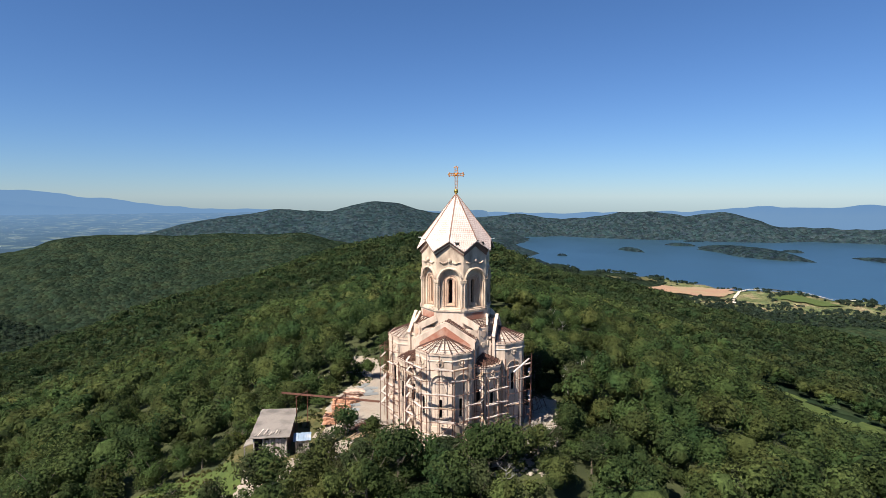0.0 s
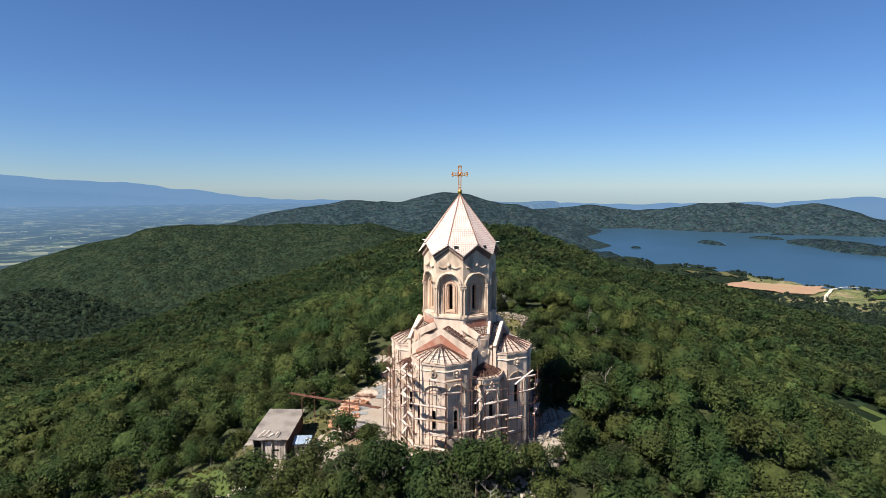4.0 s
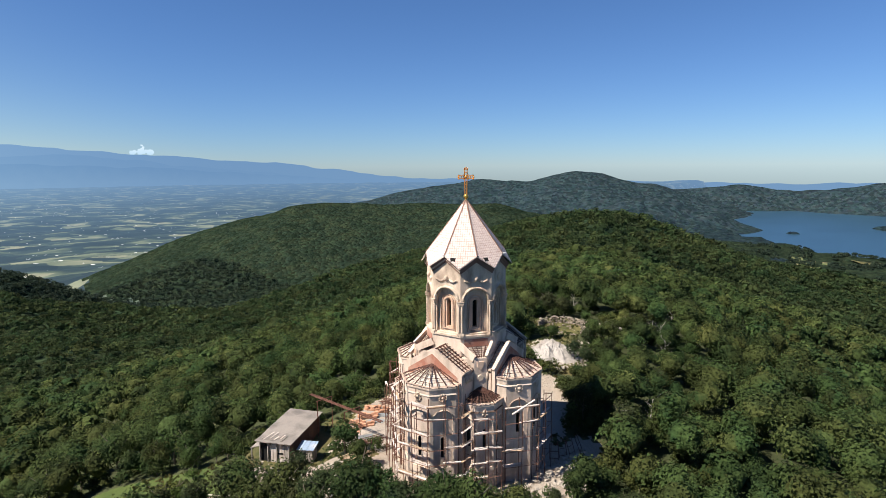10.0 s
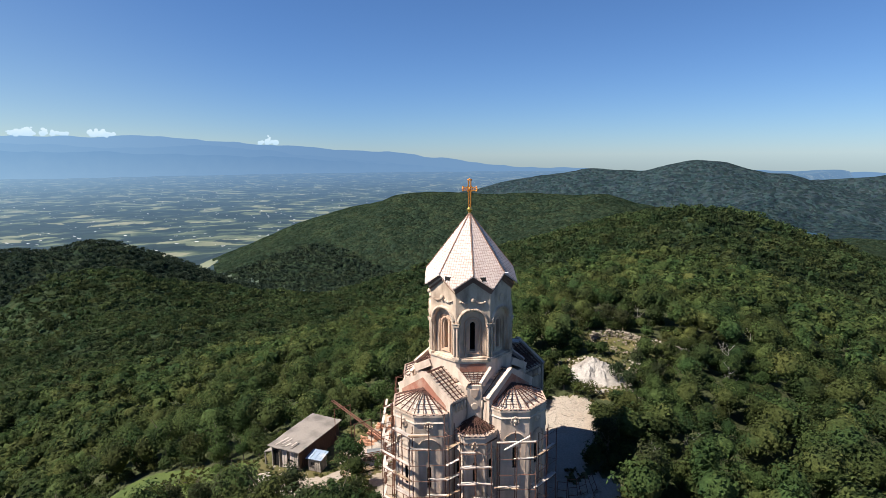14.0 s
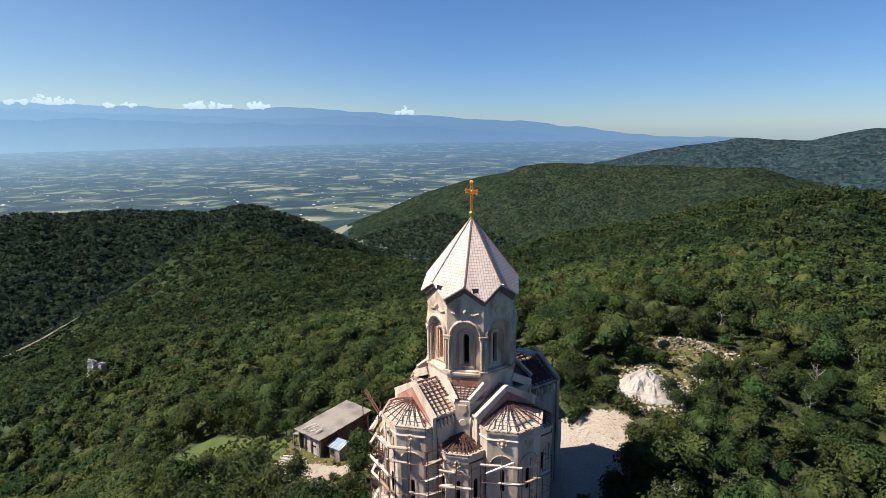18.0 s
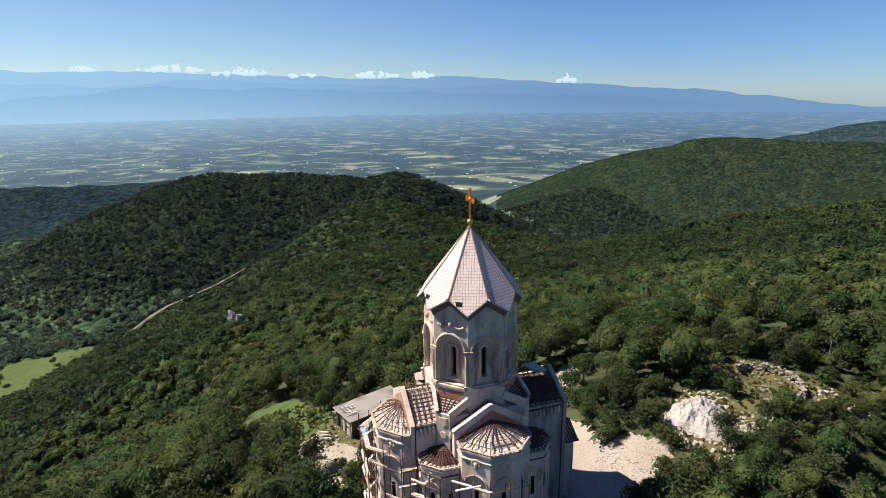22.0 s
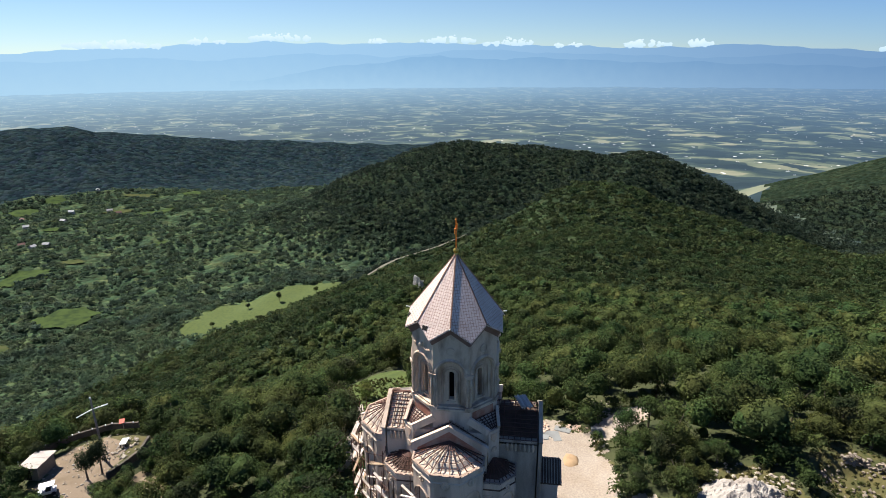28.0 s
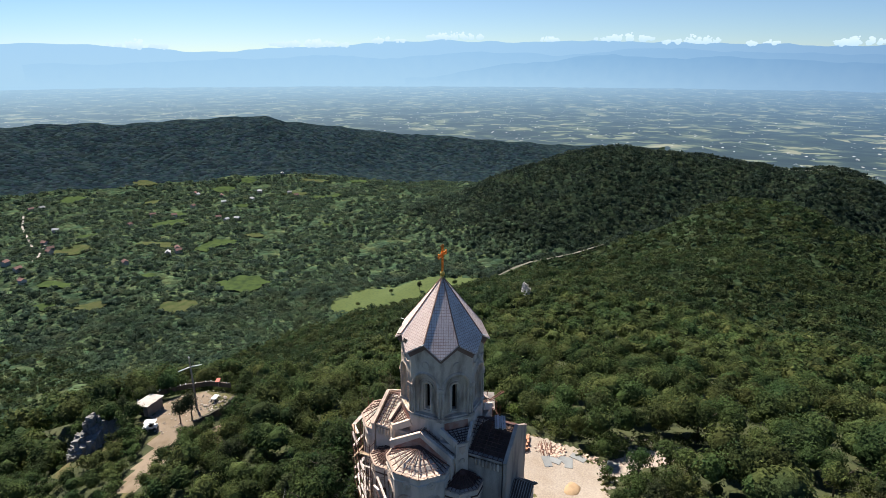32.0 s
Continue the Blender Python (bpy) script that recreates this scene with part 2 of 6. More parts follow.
LEAF = foliage("oak_leaves", (0.034, 0.056, 0.020), (0.051, 0.073, 0.023), (0.077, 0.099, 0.031))
LEAFDARK = foliage("dark_leaves", (0.030, 0.042, 0.020), (0.041, 0.053, 0.022), (0.056, 0.068, 0.028))
LEAFBRIGHT = foliage("bright_leaves", (0.071, 0.099, 0.026), (0.092, 0.121, 0.031), (0.113, 0.141, 0.039))
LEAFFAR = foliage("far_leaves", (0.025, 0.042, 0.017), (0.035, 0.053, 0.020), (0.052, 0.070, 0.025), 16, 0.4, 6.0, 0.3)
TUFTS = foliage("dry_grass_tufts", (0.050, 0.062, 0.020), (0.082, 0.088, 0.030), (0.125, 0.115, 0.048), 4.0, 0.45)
# haze put into the leaf colours: bluer far off, paler blue-green in the valley
LEAFDIST = foliage("haze_blue_leaves", (0.022, 0.036, 0.026), (0.029, 0.044, 0.030), (0.039, 0.054, 0.033), 30, 0.4, 7.0, 0.25)
LEAFVALLEY = foliage("haze_pale_valley_leaves", (0.050, 0.079, 0.054), (0.065, 0.097, 0.060), (0.088, 0.121, 0.066), 40, 0.45, 12.0, 0.2)
GRASS = material("meadow_grass", (0.058, 0.080, 0.018), 0.95, spread=0.3, scale=1.0, bump=0.5, second=(0.041, 0.062, 0.015))
DRYGRASS = material("dry_grass", (0.091, 0.078, 0.030), 0.95, spread=0.3, scale=1.5, bump=0.5, second=(0.047, 0.053, 0.018))

# ---- the ground: one sheet from the church to the horizon ----
def ridge(x, y, line, slope, soft=25.0):
    """Height under a ridge that runs along a line of (x, y, z), falling away on both sides."""
    best = np.full(np.shape(x), -1e6)
    for (x0, y0, z0), (x1, y1, z1) in zip(line[:-1], line[1:]):
        dx, dy = x1 - x0, y1 - y0
        s = np.clip(((x - x0) * dx + (y - y0) * dy) / (dx * dx + dy * dy), 0, 1)
        d = np.hypot(x - x0 - s * dx, y - y0 - s * dy)
        best = np.maximum(best, z0 + s * (z1 - z0) - slope * (np.sqrt(d * d + soft * soft) - soft))
    return best


def wave(x, y, size, seed):
    """Cheap smooth noise from -1 to 1."""
    r = np.random.RandomState(seed)
    out = 0.0
    for k in range(6):
        a, p = r.uniform(0, 2 * math.pi), r.uniform(0, 6.28)
        f = r.uniform(0.7, 1.6) * 2 * math.pi / size
        out = out + np.sin((x * math.cos(a) + y * math.sin(a)) * f + p)
    return out / 3.2


def step(a, b, v):
    t = np.clip((v - a) / (b - a), 0, 1)
    return t * t * (3 - 2 * t)


LAKE_Z = -230.0
KNOLL = [(-4, -75, -20), (-8, -58, -13.5), (-4, -45, -14.5), (-3, -31, -11), (-4, -18, -6.5), (0, 0, -4.4), (-2, 16, -4.2), (0, 25, -2.8), (-3, 35, -1.5), (-6, 48, -0.8), (-30, 140, -3), (-62, 260, 3), (-160, 420, -16), (-260, 620, -75), (-330, 800, -150)]
SPUR = [(-60, 8, -20), (-157, -4, -44), (-230, 35, -55), (-330, 62, -61), (-444, 74, -60), (-450, 112, -71), (-458, 155, -91), (-480, 230, -125)]
HILL_C = [(-1391, 562, -258), (-1358, 613, -238), (-1307, 672, -196), (-1212, 778, -138), (-1104, 877, -82), (-1007, 944, -59), (-886, 1031, -59), (-778, 1116, -57), (-630, 1180, -58), (-540, 1227, -82), (-400, 1270, -125)]
HILL_F = [(-830, -560, -250), (-962, -422, -206), (-980, -364, -186), (-996, -263, -135), (-995, -172, -94), (-990, -99, -78), (-984, -35, -81), (-968, 68, -88), (-943, 153, -99), (-933, 203, -90), (-923, 283, -128), (-916, 335, -156), (-900, 410, -200)]
HILL_G = [(-700, -1850, -108), (-894, -1744, -106), (-1127, -1604, -116), (-1301, -1466, -108), (-1437, -1333, -106), (-1565, -1180, -136), (-1712, -955, -173), (-1843, -666, -193), (-1914, -421, -212), (-1950, -150, -240)]
PEAKS = [(-2500, 2300, -260), (-2050, 2950, -108), (-1650, 3040, -48), (-1330, 3080, -62), (-1080, 3200, 2), (-760, 3220, -66), (-590, 3230, -150), (-520, 3080, -228)]
HEADLAND = [(-542, 2441, -95), (-400, 2470, -125), (-310, 2481, -150), (-197, 2492, -190), (-109, 2498, -231)]
FAR_SHORE = [(3950 * math.sin(radians(az)), 3950 * math.cos(radians(az)), z) for az, z in ((-9, -118), (-4.3, -92), (0, -126), (3.7, -104), (6.2, -74), (9.1, -72), (11.8, -97), (14.9, -68), (17, -124), (18.7, -160), (21, -156), (25, -160), (33, -150))]
SPUR_EDGE = [(-444, 74, -60), (-441, 48, -64), (-430, 2, -84), (-402, -63, -114), (-391, -97, -127), (-362, -138, -148), (-321, -179, -166), (-277, -219, -180), (-240, -270, -200)]
SPUR_FLANK = [(-150, -30, -52), (-280, -50, -88), (-395, -85, -122)]
SOUTH_FLANK = [(-155, -40, -58), (-240, -130, -122), (-305, -190, -172)]


def height(x, y):
    x, y = np.asarray(x, float), np.asarray(y, float)
    r = np.hypot(x, y)
    floor = -236 + 24 * step(-420, -200, x) * step(-200, 600, y) - 46 * step(900, 2600, -x) + 6 * wave(x, y, 700, 3)
    floor = floor + 26 * np.exp(-((x + 550) / 120) ** 2 - ((y + 240) / 130) ** 2)   # the meadow's bench
    shore = np.interp(np.degrees(np.arctan2(x, y)), (-12, -2.8, 2.9, 8.2, 13.2, 17.8, 22, 24.4, 40), (2600, 2134, 1860, 1789, 1685, 1609, 1597, 1577, 1430)) + 14 * wave(x, y, 180, 4)
    floor = floor - (-4 + 62 * step(-60, 60, r - shore)) * step(-420, -200, x) * step(-200, 600, y)
    fall = 0.42 + 0.28 * step(10, -50, x - np.interp(y, (-270, -179, -138, -97, -63, 2, 48, 74), (-240, -321, -362, -391, -402, -430, -441, -444)))   # steep behind the spur's edge
    hs = [ridge(x, y, KNOLL, 0.34 - 0.03 * step(0, 60, x) - 0.03 * step(100, 300, x) + 0.34 * step(-14, -50, y) * step(4, -26, x) + 0.2 * step(-60, -90, y), 22), ridge(x, y, SPUR, 0.34 + 0.2 * step(30, -50, y + 0.17 * x) + 0.4 * step(-425, -500, x), 30), ridge(x, y, HILL_C, 0.40, 50),
          ridge(x, y, HILL_F, 0.55, 35), ridge(x, y, SPUR_EDGE, fall, 14), ridge(x, y, SPUR_FLANK, fall + 0.06, 30), ridge(x, y, SOUTH_FLANK, fall, 30), ridge(x, y, HEADLAND, 0.4, 25), ridge(x, y, HILL_G, 0.32, 80), ridge(x, y, PEAKS, 0.34, 120), ridge(x, y, FAR_SHORE, 0.36, 60)]
    k = 13.0 * step(20, 200, r) + 0.5
    top = np.maximum.reduce(hs + [floor])
    z = top + k * np.log(sum(np.exp(np.clip((h - top) / k, -40, 0)) for h in hs + [floor])) 
    z = z - k * 0.25
    z = z + (1.6 * wave(x, y, 60, 5) + 3.5 * wave(x, y, 190, 8)) * step(60, 300, r) + 3 * wave(x, y, 420, 9) * step(300, 900, r)
    z = z - 10 * np.exp(-((x - 72) / 30) ** 2 - ((y - 78) / 45) ** 2)   # a hollow in front of the east meadow
    z = z - 5 * np.exp(-((x - 15) / 60) ** 2 - ((y - 290) / 70) ** 2)
    z = z - 420 * step(4150, 4700, r) * step(-1500, -1200, x) * step(0, 500, y)   # the land falls away behind the hills across the lake
    # the levelled building plot, the shed's terrace, the hut's terrace and the quarry
    pad = np.maximum(np.abs(x) / 13.5, np.abs(y - 1) / 15.5)
    z = z + (-4.5 - z) * (1 - step(0.8, 1.35, pad))
    yard = np.hypot((x + 15) / 9, (y - 6) / 13)
    z = z + (-5.2 - 0.03 * np.abs(x + 8) - z) * (1 - step(0.7, 1.4, yard))
    shed = np.hypot((x + 22) / 6, (y + 7) / 8)
    z = z + (-7.15 - z) * (1 - step(0.75, 1.5, shed))
    hut = np.hypot((x + 11) / 10, (y + 56) / 8)
    z = z + (-13.2 - z) * (1 - step(0.6, 1.4, hut))
    bench = np.hypot((x + 3) / 12, (y - 45.5) / 7.5)
    z = z + (-1.0 - z) * (1 - step(0.7, 1.25, bench))
    pit = np.hypot((x + 5.0) / 4.4, (y - 44) / 3.6)
    z = z - 1.2 * (1 - step(0.7, 1.05, pit))
    cliff = step(-66, -69, y) * step(-6, -1, x) * step(9, 4, x)
    return z - 6 * cliff


def clearing(x, y, stony=False):
    """1 where nothing grows: the building site, its tracks and the terraces."""
    def blob(cx, cy, a, b, rot=0.0):
        c, s = math.cos(rot), math.sin(rot)
        u, v = (x - cx) * c + (y - cy) * s, -(x - cx) * s + (y - cy) * c
        return np.hypot(u / a, v / b) + 0.10 * wave(x, y, 5, 11)
    bare = [blob(0, 1, 11.6, 12.2), blob(-14, 6, 6.5, 12), blob(-7, 14, 11.5, 4.6), blob(-21, 22, 2.2, 8, 0.75), blob(3.4, 16.0, 3.4, 7.2, 0.45), blob(0, 20.0, 3.4, 4.2), blob(-10, -15.2, 4.5, 2.4, 0.2),
            blob(-9, -58, 7, 5.2, 0.4), blob(1.5, -50.5, 10, 2.6, 0.49), blob(-6.5, -43.5, 9.5, 1.5, 0.87), blob(11.3, 3, 3.0, 9), blob(-15, -11.5, 4.6, 2.8, 0.3), blob(-20, -16.2, 6.0, 1.8, 0.2)]
    if stony:
        return np.minimum.reduce(bare)
    blobs = bare + [blob(-2.5, 33, 6.0, 5.2), blob(-5, 45, 7.5, 6.5), blob(0.5, 50, 5, 3), blob(-22, -8, 6.2, 9.5), blob(-20, -4, 6, 6), blob(-18, -14.5, 9, 4.2), blob(-13, -57, 9.5, 7.5), blob(0.5, 28.5, 5, 3), blob(-12, 58, 3, 2), blob(3.5, -66, 6, 4.5)]
    return np.minimum.reduce(blobs)


PASTURES = [(-401, -540, 27, 26, 2.0), (-495, -524, 38, 40, 2.1), (-629, -698, 32, 30, 1.9), (-579, -786, 36, 24, 2.0), (-686, -883, 40, 29, 2.1), (-605, -706, 18, 28, 1.9), (-492, -874, 28, 38, 2.0),
            (-965, -1023, 38, 34, 2.0), (-1053, -1023, 22, 36, 2.1), (-1008, -836, 36, 22, 2.0), (-1191, -779, 26, 26, 2.0), (-334, -691, 16, 12, 1.9), (-361, -647, 22, 14, 2.0), (-726, -1222, 34, 36, 2.1),
            (-796, -597, 16, 14, 2.0), (-697, -686, 18, 14, 2.0), (-747, -922, 28, 20, 1.9), (-383, -745, 26, 16, 2.0), (-1146, -880, 44, 18, 2.0), (-998, -740, 46, 16, 2.0), (-1166, -672, 22, 16, 2.1), (-800, -1080, 30, 24, 1.8),
            (-560, -930, 22, 18, 2.2), (-860, -860, 20, 14, 2.0), (-900, -1210, 30, 22, 2.0), (-450, -660, 16, 12, 2.2)]


def pasture(x, y):
    out = np.full(np.shape(x), 9.0)
    for cx, cy, a, b, rot in PASTURES:
        c, s = math.cos(rot), math.sin(rot)
        out = np.minimum(out, np.hypot(((x - cx) * c + (y - cy) * s) / a, (-(x - cx) * s + (y - cy) * c) / b))
    return out


def meadow(x, y):
    def oval(cx, cy, a, b, rot):
        c, s = math.cos(rot), math.sin(rot)
        return np.hypot(((x - cx) * c + (y - cy) * s) / a, (-(x - cx) * s + (y - cy) * c) / b)
    lawn = [oval(-38, -19.5, 15, 7.0, 0.25), oval(-31, -15, 7, 5, -0.3), oval(84, 79, 15, 31, 0.15), oval(-538, -258, 108, 44, -0.90), oval(-500, -325, 50, 34, -0.5)]
    return np.minimum.reduce(lawn) + 0.12 * wave(x, y, 14, 12)


R1, RM, E0 = 1500.0, 4780.0, 36.0


def squeezed(r):
    """Far distances drawn together, so that the horizon lies within reach of the lens."""
    return np.where(r < R1, r, R1 + (RM - R1) * (1 - np.exp(-(np.maximum(r, R1) - R1) / (RM - R1))))


def placed(x, y, z):
    r = np.hypot(x, y) + 1e-9
    k = squeezed(r) / r
    return x * k, y * k, np.where(r < R1, z, E0 + (z - E0) * k)


def sheet(name, rs, azs, zfun, mats, which=None, closed=True):
    """A round sheet in rings; azs in degrees from north to the east."""
    a, r = np.radians(azs), np.asarray(rs)
    A, Rr = np.meshgrid(a, r)
    x, y = Rr * np.sin(A), Rr * np.cos(A)
    z = zfun(x, y)
    px, py, pz = placed(x, y, z)
    na = len(azs)
    i, j = np.meshgrid(np.arange(len(r) - 1), np.arange(na if closed else na - 1), indexing="ij")
    j2 = (j + 1) % na
    quads = np.stack([i * na + j, (i + 1) * na + j, (i + 1) * na + j2, i * na + j2], -1).reshape(-1, 4)
    me = bpy.data.meshes.new(name)
    fast_mesh(me, np.stack([px, py, pz], -1).reshape(-1, 3), quads)
    for m in mats:
        me.materials.append(m)
    if which is not None:
        x, y = x[:, :na if closed else na - 1], y[:, :na if closed else na - 1]
        cx, cy = (x[:-1] + x[1:]).ravel() / 2, (y[:-1] + y[1:]).ravel() / 2
        me.polygons.foreach_set("material_index", which(cx, cy).astype(np.int32))
    me.polygons.foreach_set("use_smooth", np.ones(len(quads), bool))
    return new(name, me)


def fast_mesh(me, verts, faces):
    """Fills a mesh from arrays of places and of equal-sided faces."""
    n, k = faces.shape
    me.vertices.add(len(verts)), me.loops.add(n * k), me.polygons.add(n)
    me.vertices.foreach_set("co", np.ascontiguousarray(verts, np.float32).ravel())
    me.loops.foreach_set("vertex_index", np.ascontiguousarray(faces, np.int32).ravel())
    me.polygons.foreach_set("loop_start", np.arange(0, n * k, k, dtype=np.int32))
    me.update(calc_edges=True)


def plain_material():
    """The cultivated plain in the distance: fields, hedges, woods and scattered houses under summer haze."""
    m = bpy.data.materials.new("distant_plain")
    m.use_nodes = True
    n, l = m.node_tree.nodes, m.node_tree.links
    p = n["Principled BSDF"]
    p.inputs["Roughness"].default_value, p.inputs["Specular IOR Level"].default_value = 0.9, 0.1
    geo = n.new("ShaderNodeNewGeometry")
    length = n.new("ShaderNodeVectorMath")
    length.operation = "LENGTH"
    l.new(geo.outputs["Position"], length.inputs[0])
    # undo the drawing together of distances, so that fields keep their size
    far = n.new("ShaderNodeMapRange")
    far.inputs["From Min"].default_value, far.inputs["From Max"].default_value = 1500, 4700
    l.new(length.outputs["Value"], far.inputs["Value"])
    grow = n.new("ShaderNodeMath")
    grow.operation, grow.inputs[0].default_value = "POWER", 4.5
    l.new(far.outputs[0], grow.inputs[1])
    scl = n.new("ShaderNodeVectorMath")
    scl.operation = "SCALE"
    l.new(geo.outputs["Position"], scl.inputs[0]), l.new(grow.outputs[0], scl.inputs["Scale"])
    cell, patch, dots = n.new("ShaderNodeTexVoronoi"), n.new("ShaderNodeTexNoise"), n.new("ShaderNodeTexVoronoi")
    cell.inputs["Scale"].default_value, patch.inputs["Scale"].default_value, patch.inputs["Detail"].default_value = 1 / 150, 1 / 420, 8
    dots.inputs["Scale"].default_value = 1 / 62
    for t in (cell, patch, dots):
        l.new(scl.outputs[0], t.inputs["Vector"])
    ramp = n.new("ShaderNodeValToRGB")
    cr = ramp.color_ramp
    cr.elements[0].position, cr.elements[0].color = 0.40, (0.014, 0.026, 0.032, 1)
    cr.elements[1].position, cr.elements[1].color = 0.78, (0.185, 0.185, 0.125, 1)
    cr.elements.new(0.555).color = (0.022, 0.038, 0.040, 1)
    cr.elements.new(0.60).color = (0.052, 0.072, 0.055, 1)
    cr.elements.new(0.66).color = (0.105, 0.125, 0.085, 1)
    add = n.new("ShaderNodeMath")
    add.operation = "MULTIPLY_ADD"
    sep = n.new("ShaderNodeSeparateColor")
    l.new(cell.outputs["Color"], sep.inputs[0])
    l.new(sep.outputs[0], add.inputs[0])
    add.inputs[1].default_value = 0.30
    sub = n.new("ShaderNodeMath")
    sub.operation, sub.inputs[1].default_value = "SUBTRACT", 0.15
    l.new(patch.outputs["Fac"], sub.inputs[0]), l.new(sub.outputs[0], add.inputs[2]), l.new(add.outputs[0], ramp.inputs[0])
    house = n.new("ShaderNodeMath")
    house.operation, house.inputs[1].default_value = "LESS_THAN", 0.16
    l.new(dots.outputs["Distance"], house.inputs[0])
    sep2, pick, both = n.new("ShaderNodeSeparateColor"), n.new("ShaderNodeMath"), n.new("ShaderNodeMath")
    l.new(dots.outputs["Color"], sep2.inputs[0])
    pick.operation, pick.inputs[1].default_value, both.operation = "GREATER_THAN", 0.72, "MULTIPLY"
    l.new(sep2.outputs[1], pick.inputs[0]), l.new(pick.outputs[0], both.inputs[0]), l.new(house.outputs[0], both.inputs[1])
    mix = n.new("ShaderNodeMix")
    mix.data_type = "RGBA"
    mix.inputs[7].default_value = (0.75, 0.72, 0.70, 1)
    l.new(both.outputs[0], mix.inputs[0]), l.new(ramp.outputs[0], mix.inputs[6]), l.new(mix.outputs[2], p.inputs["Base Color"])
    # the distance glows: scattered light painted as emission that grows outwards
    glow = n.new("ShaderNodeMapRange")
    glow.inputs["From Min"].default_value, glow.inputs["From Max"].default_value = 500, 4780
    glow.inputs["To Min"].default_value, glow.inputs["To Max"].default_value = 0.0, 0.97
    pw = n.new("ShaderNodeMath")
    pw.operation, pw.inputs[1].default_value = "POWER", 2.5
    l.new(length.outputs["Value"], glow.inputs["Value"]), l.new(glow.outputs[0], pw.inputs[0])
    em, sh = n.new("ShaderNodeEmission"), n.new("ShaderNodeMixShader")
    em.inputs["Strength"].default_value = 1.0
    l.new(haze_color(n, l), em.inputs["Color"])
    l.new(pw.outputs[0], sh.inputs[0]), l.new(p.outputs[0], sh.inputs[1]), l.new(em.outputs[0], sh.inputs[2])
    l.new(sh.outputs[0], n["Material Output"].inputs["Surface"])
    return m


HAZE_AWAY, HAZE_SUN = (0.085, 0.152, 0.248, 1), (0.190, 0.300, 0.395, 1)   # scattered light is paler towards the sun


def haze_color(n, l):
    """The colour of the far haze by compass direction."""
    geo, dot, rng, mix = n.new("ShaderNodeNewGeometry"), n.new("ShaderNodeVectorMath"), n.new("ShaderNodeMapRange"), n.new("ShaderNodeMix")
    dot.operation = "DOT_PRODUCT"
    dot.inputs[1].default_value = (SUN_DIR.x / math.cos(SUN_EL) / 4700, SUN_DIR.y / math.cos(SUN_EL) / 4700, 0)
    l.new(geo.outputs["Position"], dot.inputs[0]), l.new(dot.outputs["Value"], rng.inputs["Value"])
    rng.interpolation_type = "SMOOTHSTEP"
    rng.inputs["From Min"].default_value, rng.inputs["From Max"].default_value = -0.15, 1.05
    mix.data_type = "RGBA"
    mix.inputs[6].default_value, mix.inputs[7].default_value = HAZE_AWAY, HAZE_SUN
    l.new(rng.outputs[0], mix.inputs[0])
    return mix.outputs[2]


def glow_material(name, color, strength=1.0):
    m = bpy.data.materials.new(name)
    m.use_nodes = True
    n, l = m.node_tree.nodes, m.node_tree.links
    em = n.new("ShaderNodeEmission")
    em.inputs["Color"].default_value, em.inputs["Strength"].default_value = (*color, 1), strength
    l.new(em.outputs[0], n["Material Output"].inputs["Surface"])
    return m


def canopy_material(name, a, b, c, size, relief=0.8):
    """Woods seen from afar: rounded crowns side by side."""
    m = foliage(name, a, b, c, 30, 0, size, 0.2)
    n, l = m.node_tree.nodes, m.node_tree.links
    geo, vor, bump = n.new("ShaderNodeNewGeometry"), n.new("ShaderNodeTexVoronoi"), n.new("ShaderNodeBump")
    vor.inputs["Scale"].default_value = 1 / size
    bump.inputs["Strength"].default_value, bump.inputs["Distance"].default_value, bump.invert = relief, size * 0.45, True
    l.new(geo.outputs["Position"], vor.inputs["Vector"]), l.new(vor.outputs["Distance"], bump.inputs["Height"])
    l.new(bump.outputs[0], n["Principled BSDF"].inputs["Normal"])
    # each crown has its own green
    base, sep, rng, hsv = n["Principled BSDF"].inputs["Base Color"].links[0].from_socket, n.new("ShaderNodeSeparateColor"), n.new("ShaderNodeMapRange"), n.new("ShaderNodeHueSaturation")
    rng.inputs["To Min"].default_value, rng.inputs["To Max"].default_value = 0.88, 1.13
    l.new(vor.outputs["Color"], sep.inputs[0]), l.new(sep.outputs[0], rng.inputs["Value"]), l.new(rng.outputs[0], hsv.inputs["Value"])
    l.new(base, hsv.inputs["Color"]), l.new(hsv.outputs[0], n["Principled BSDF"].inputs["Base Color"])
    return m


SOIL = material("woodland_floor", (0.044, 0.050, 0.019), 0.95, spread=0.35, scale=1, second=(0.031, 0.039, 0.015))
GRAVEL = material("pale_limestone_gravel", (0.285, 0.240, 0.195), 0.95, spread=0.4, scale=0.9, bump=0.9, second=(0.254, 0.205, 0.159))
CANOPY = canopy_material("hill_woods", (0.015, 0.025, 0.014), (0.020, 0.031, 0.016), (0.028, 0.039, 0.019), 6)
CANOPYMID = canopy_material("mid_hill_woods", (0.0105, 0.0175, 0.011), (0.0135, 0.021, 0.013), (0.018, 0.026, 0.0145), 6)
# far woods blued in the base colour, in place of distance haze
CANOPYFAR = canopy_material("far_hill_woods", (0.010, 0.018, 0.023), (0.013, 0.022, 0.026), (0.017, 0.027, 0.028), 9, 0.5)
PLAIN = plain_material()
# the blue of the haze across the lake is in these greens
HAZEWOODS = canopy_material("woods_across_the_lake", (0.014, 0.024, 0.029), (0.017, 0.028, 0.032), (0.022, 0.032, 0.035), 12, 0.2)
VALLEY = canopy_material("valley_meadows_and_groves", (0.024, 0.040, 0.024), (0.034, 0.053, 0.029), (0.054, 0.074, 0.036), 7)
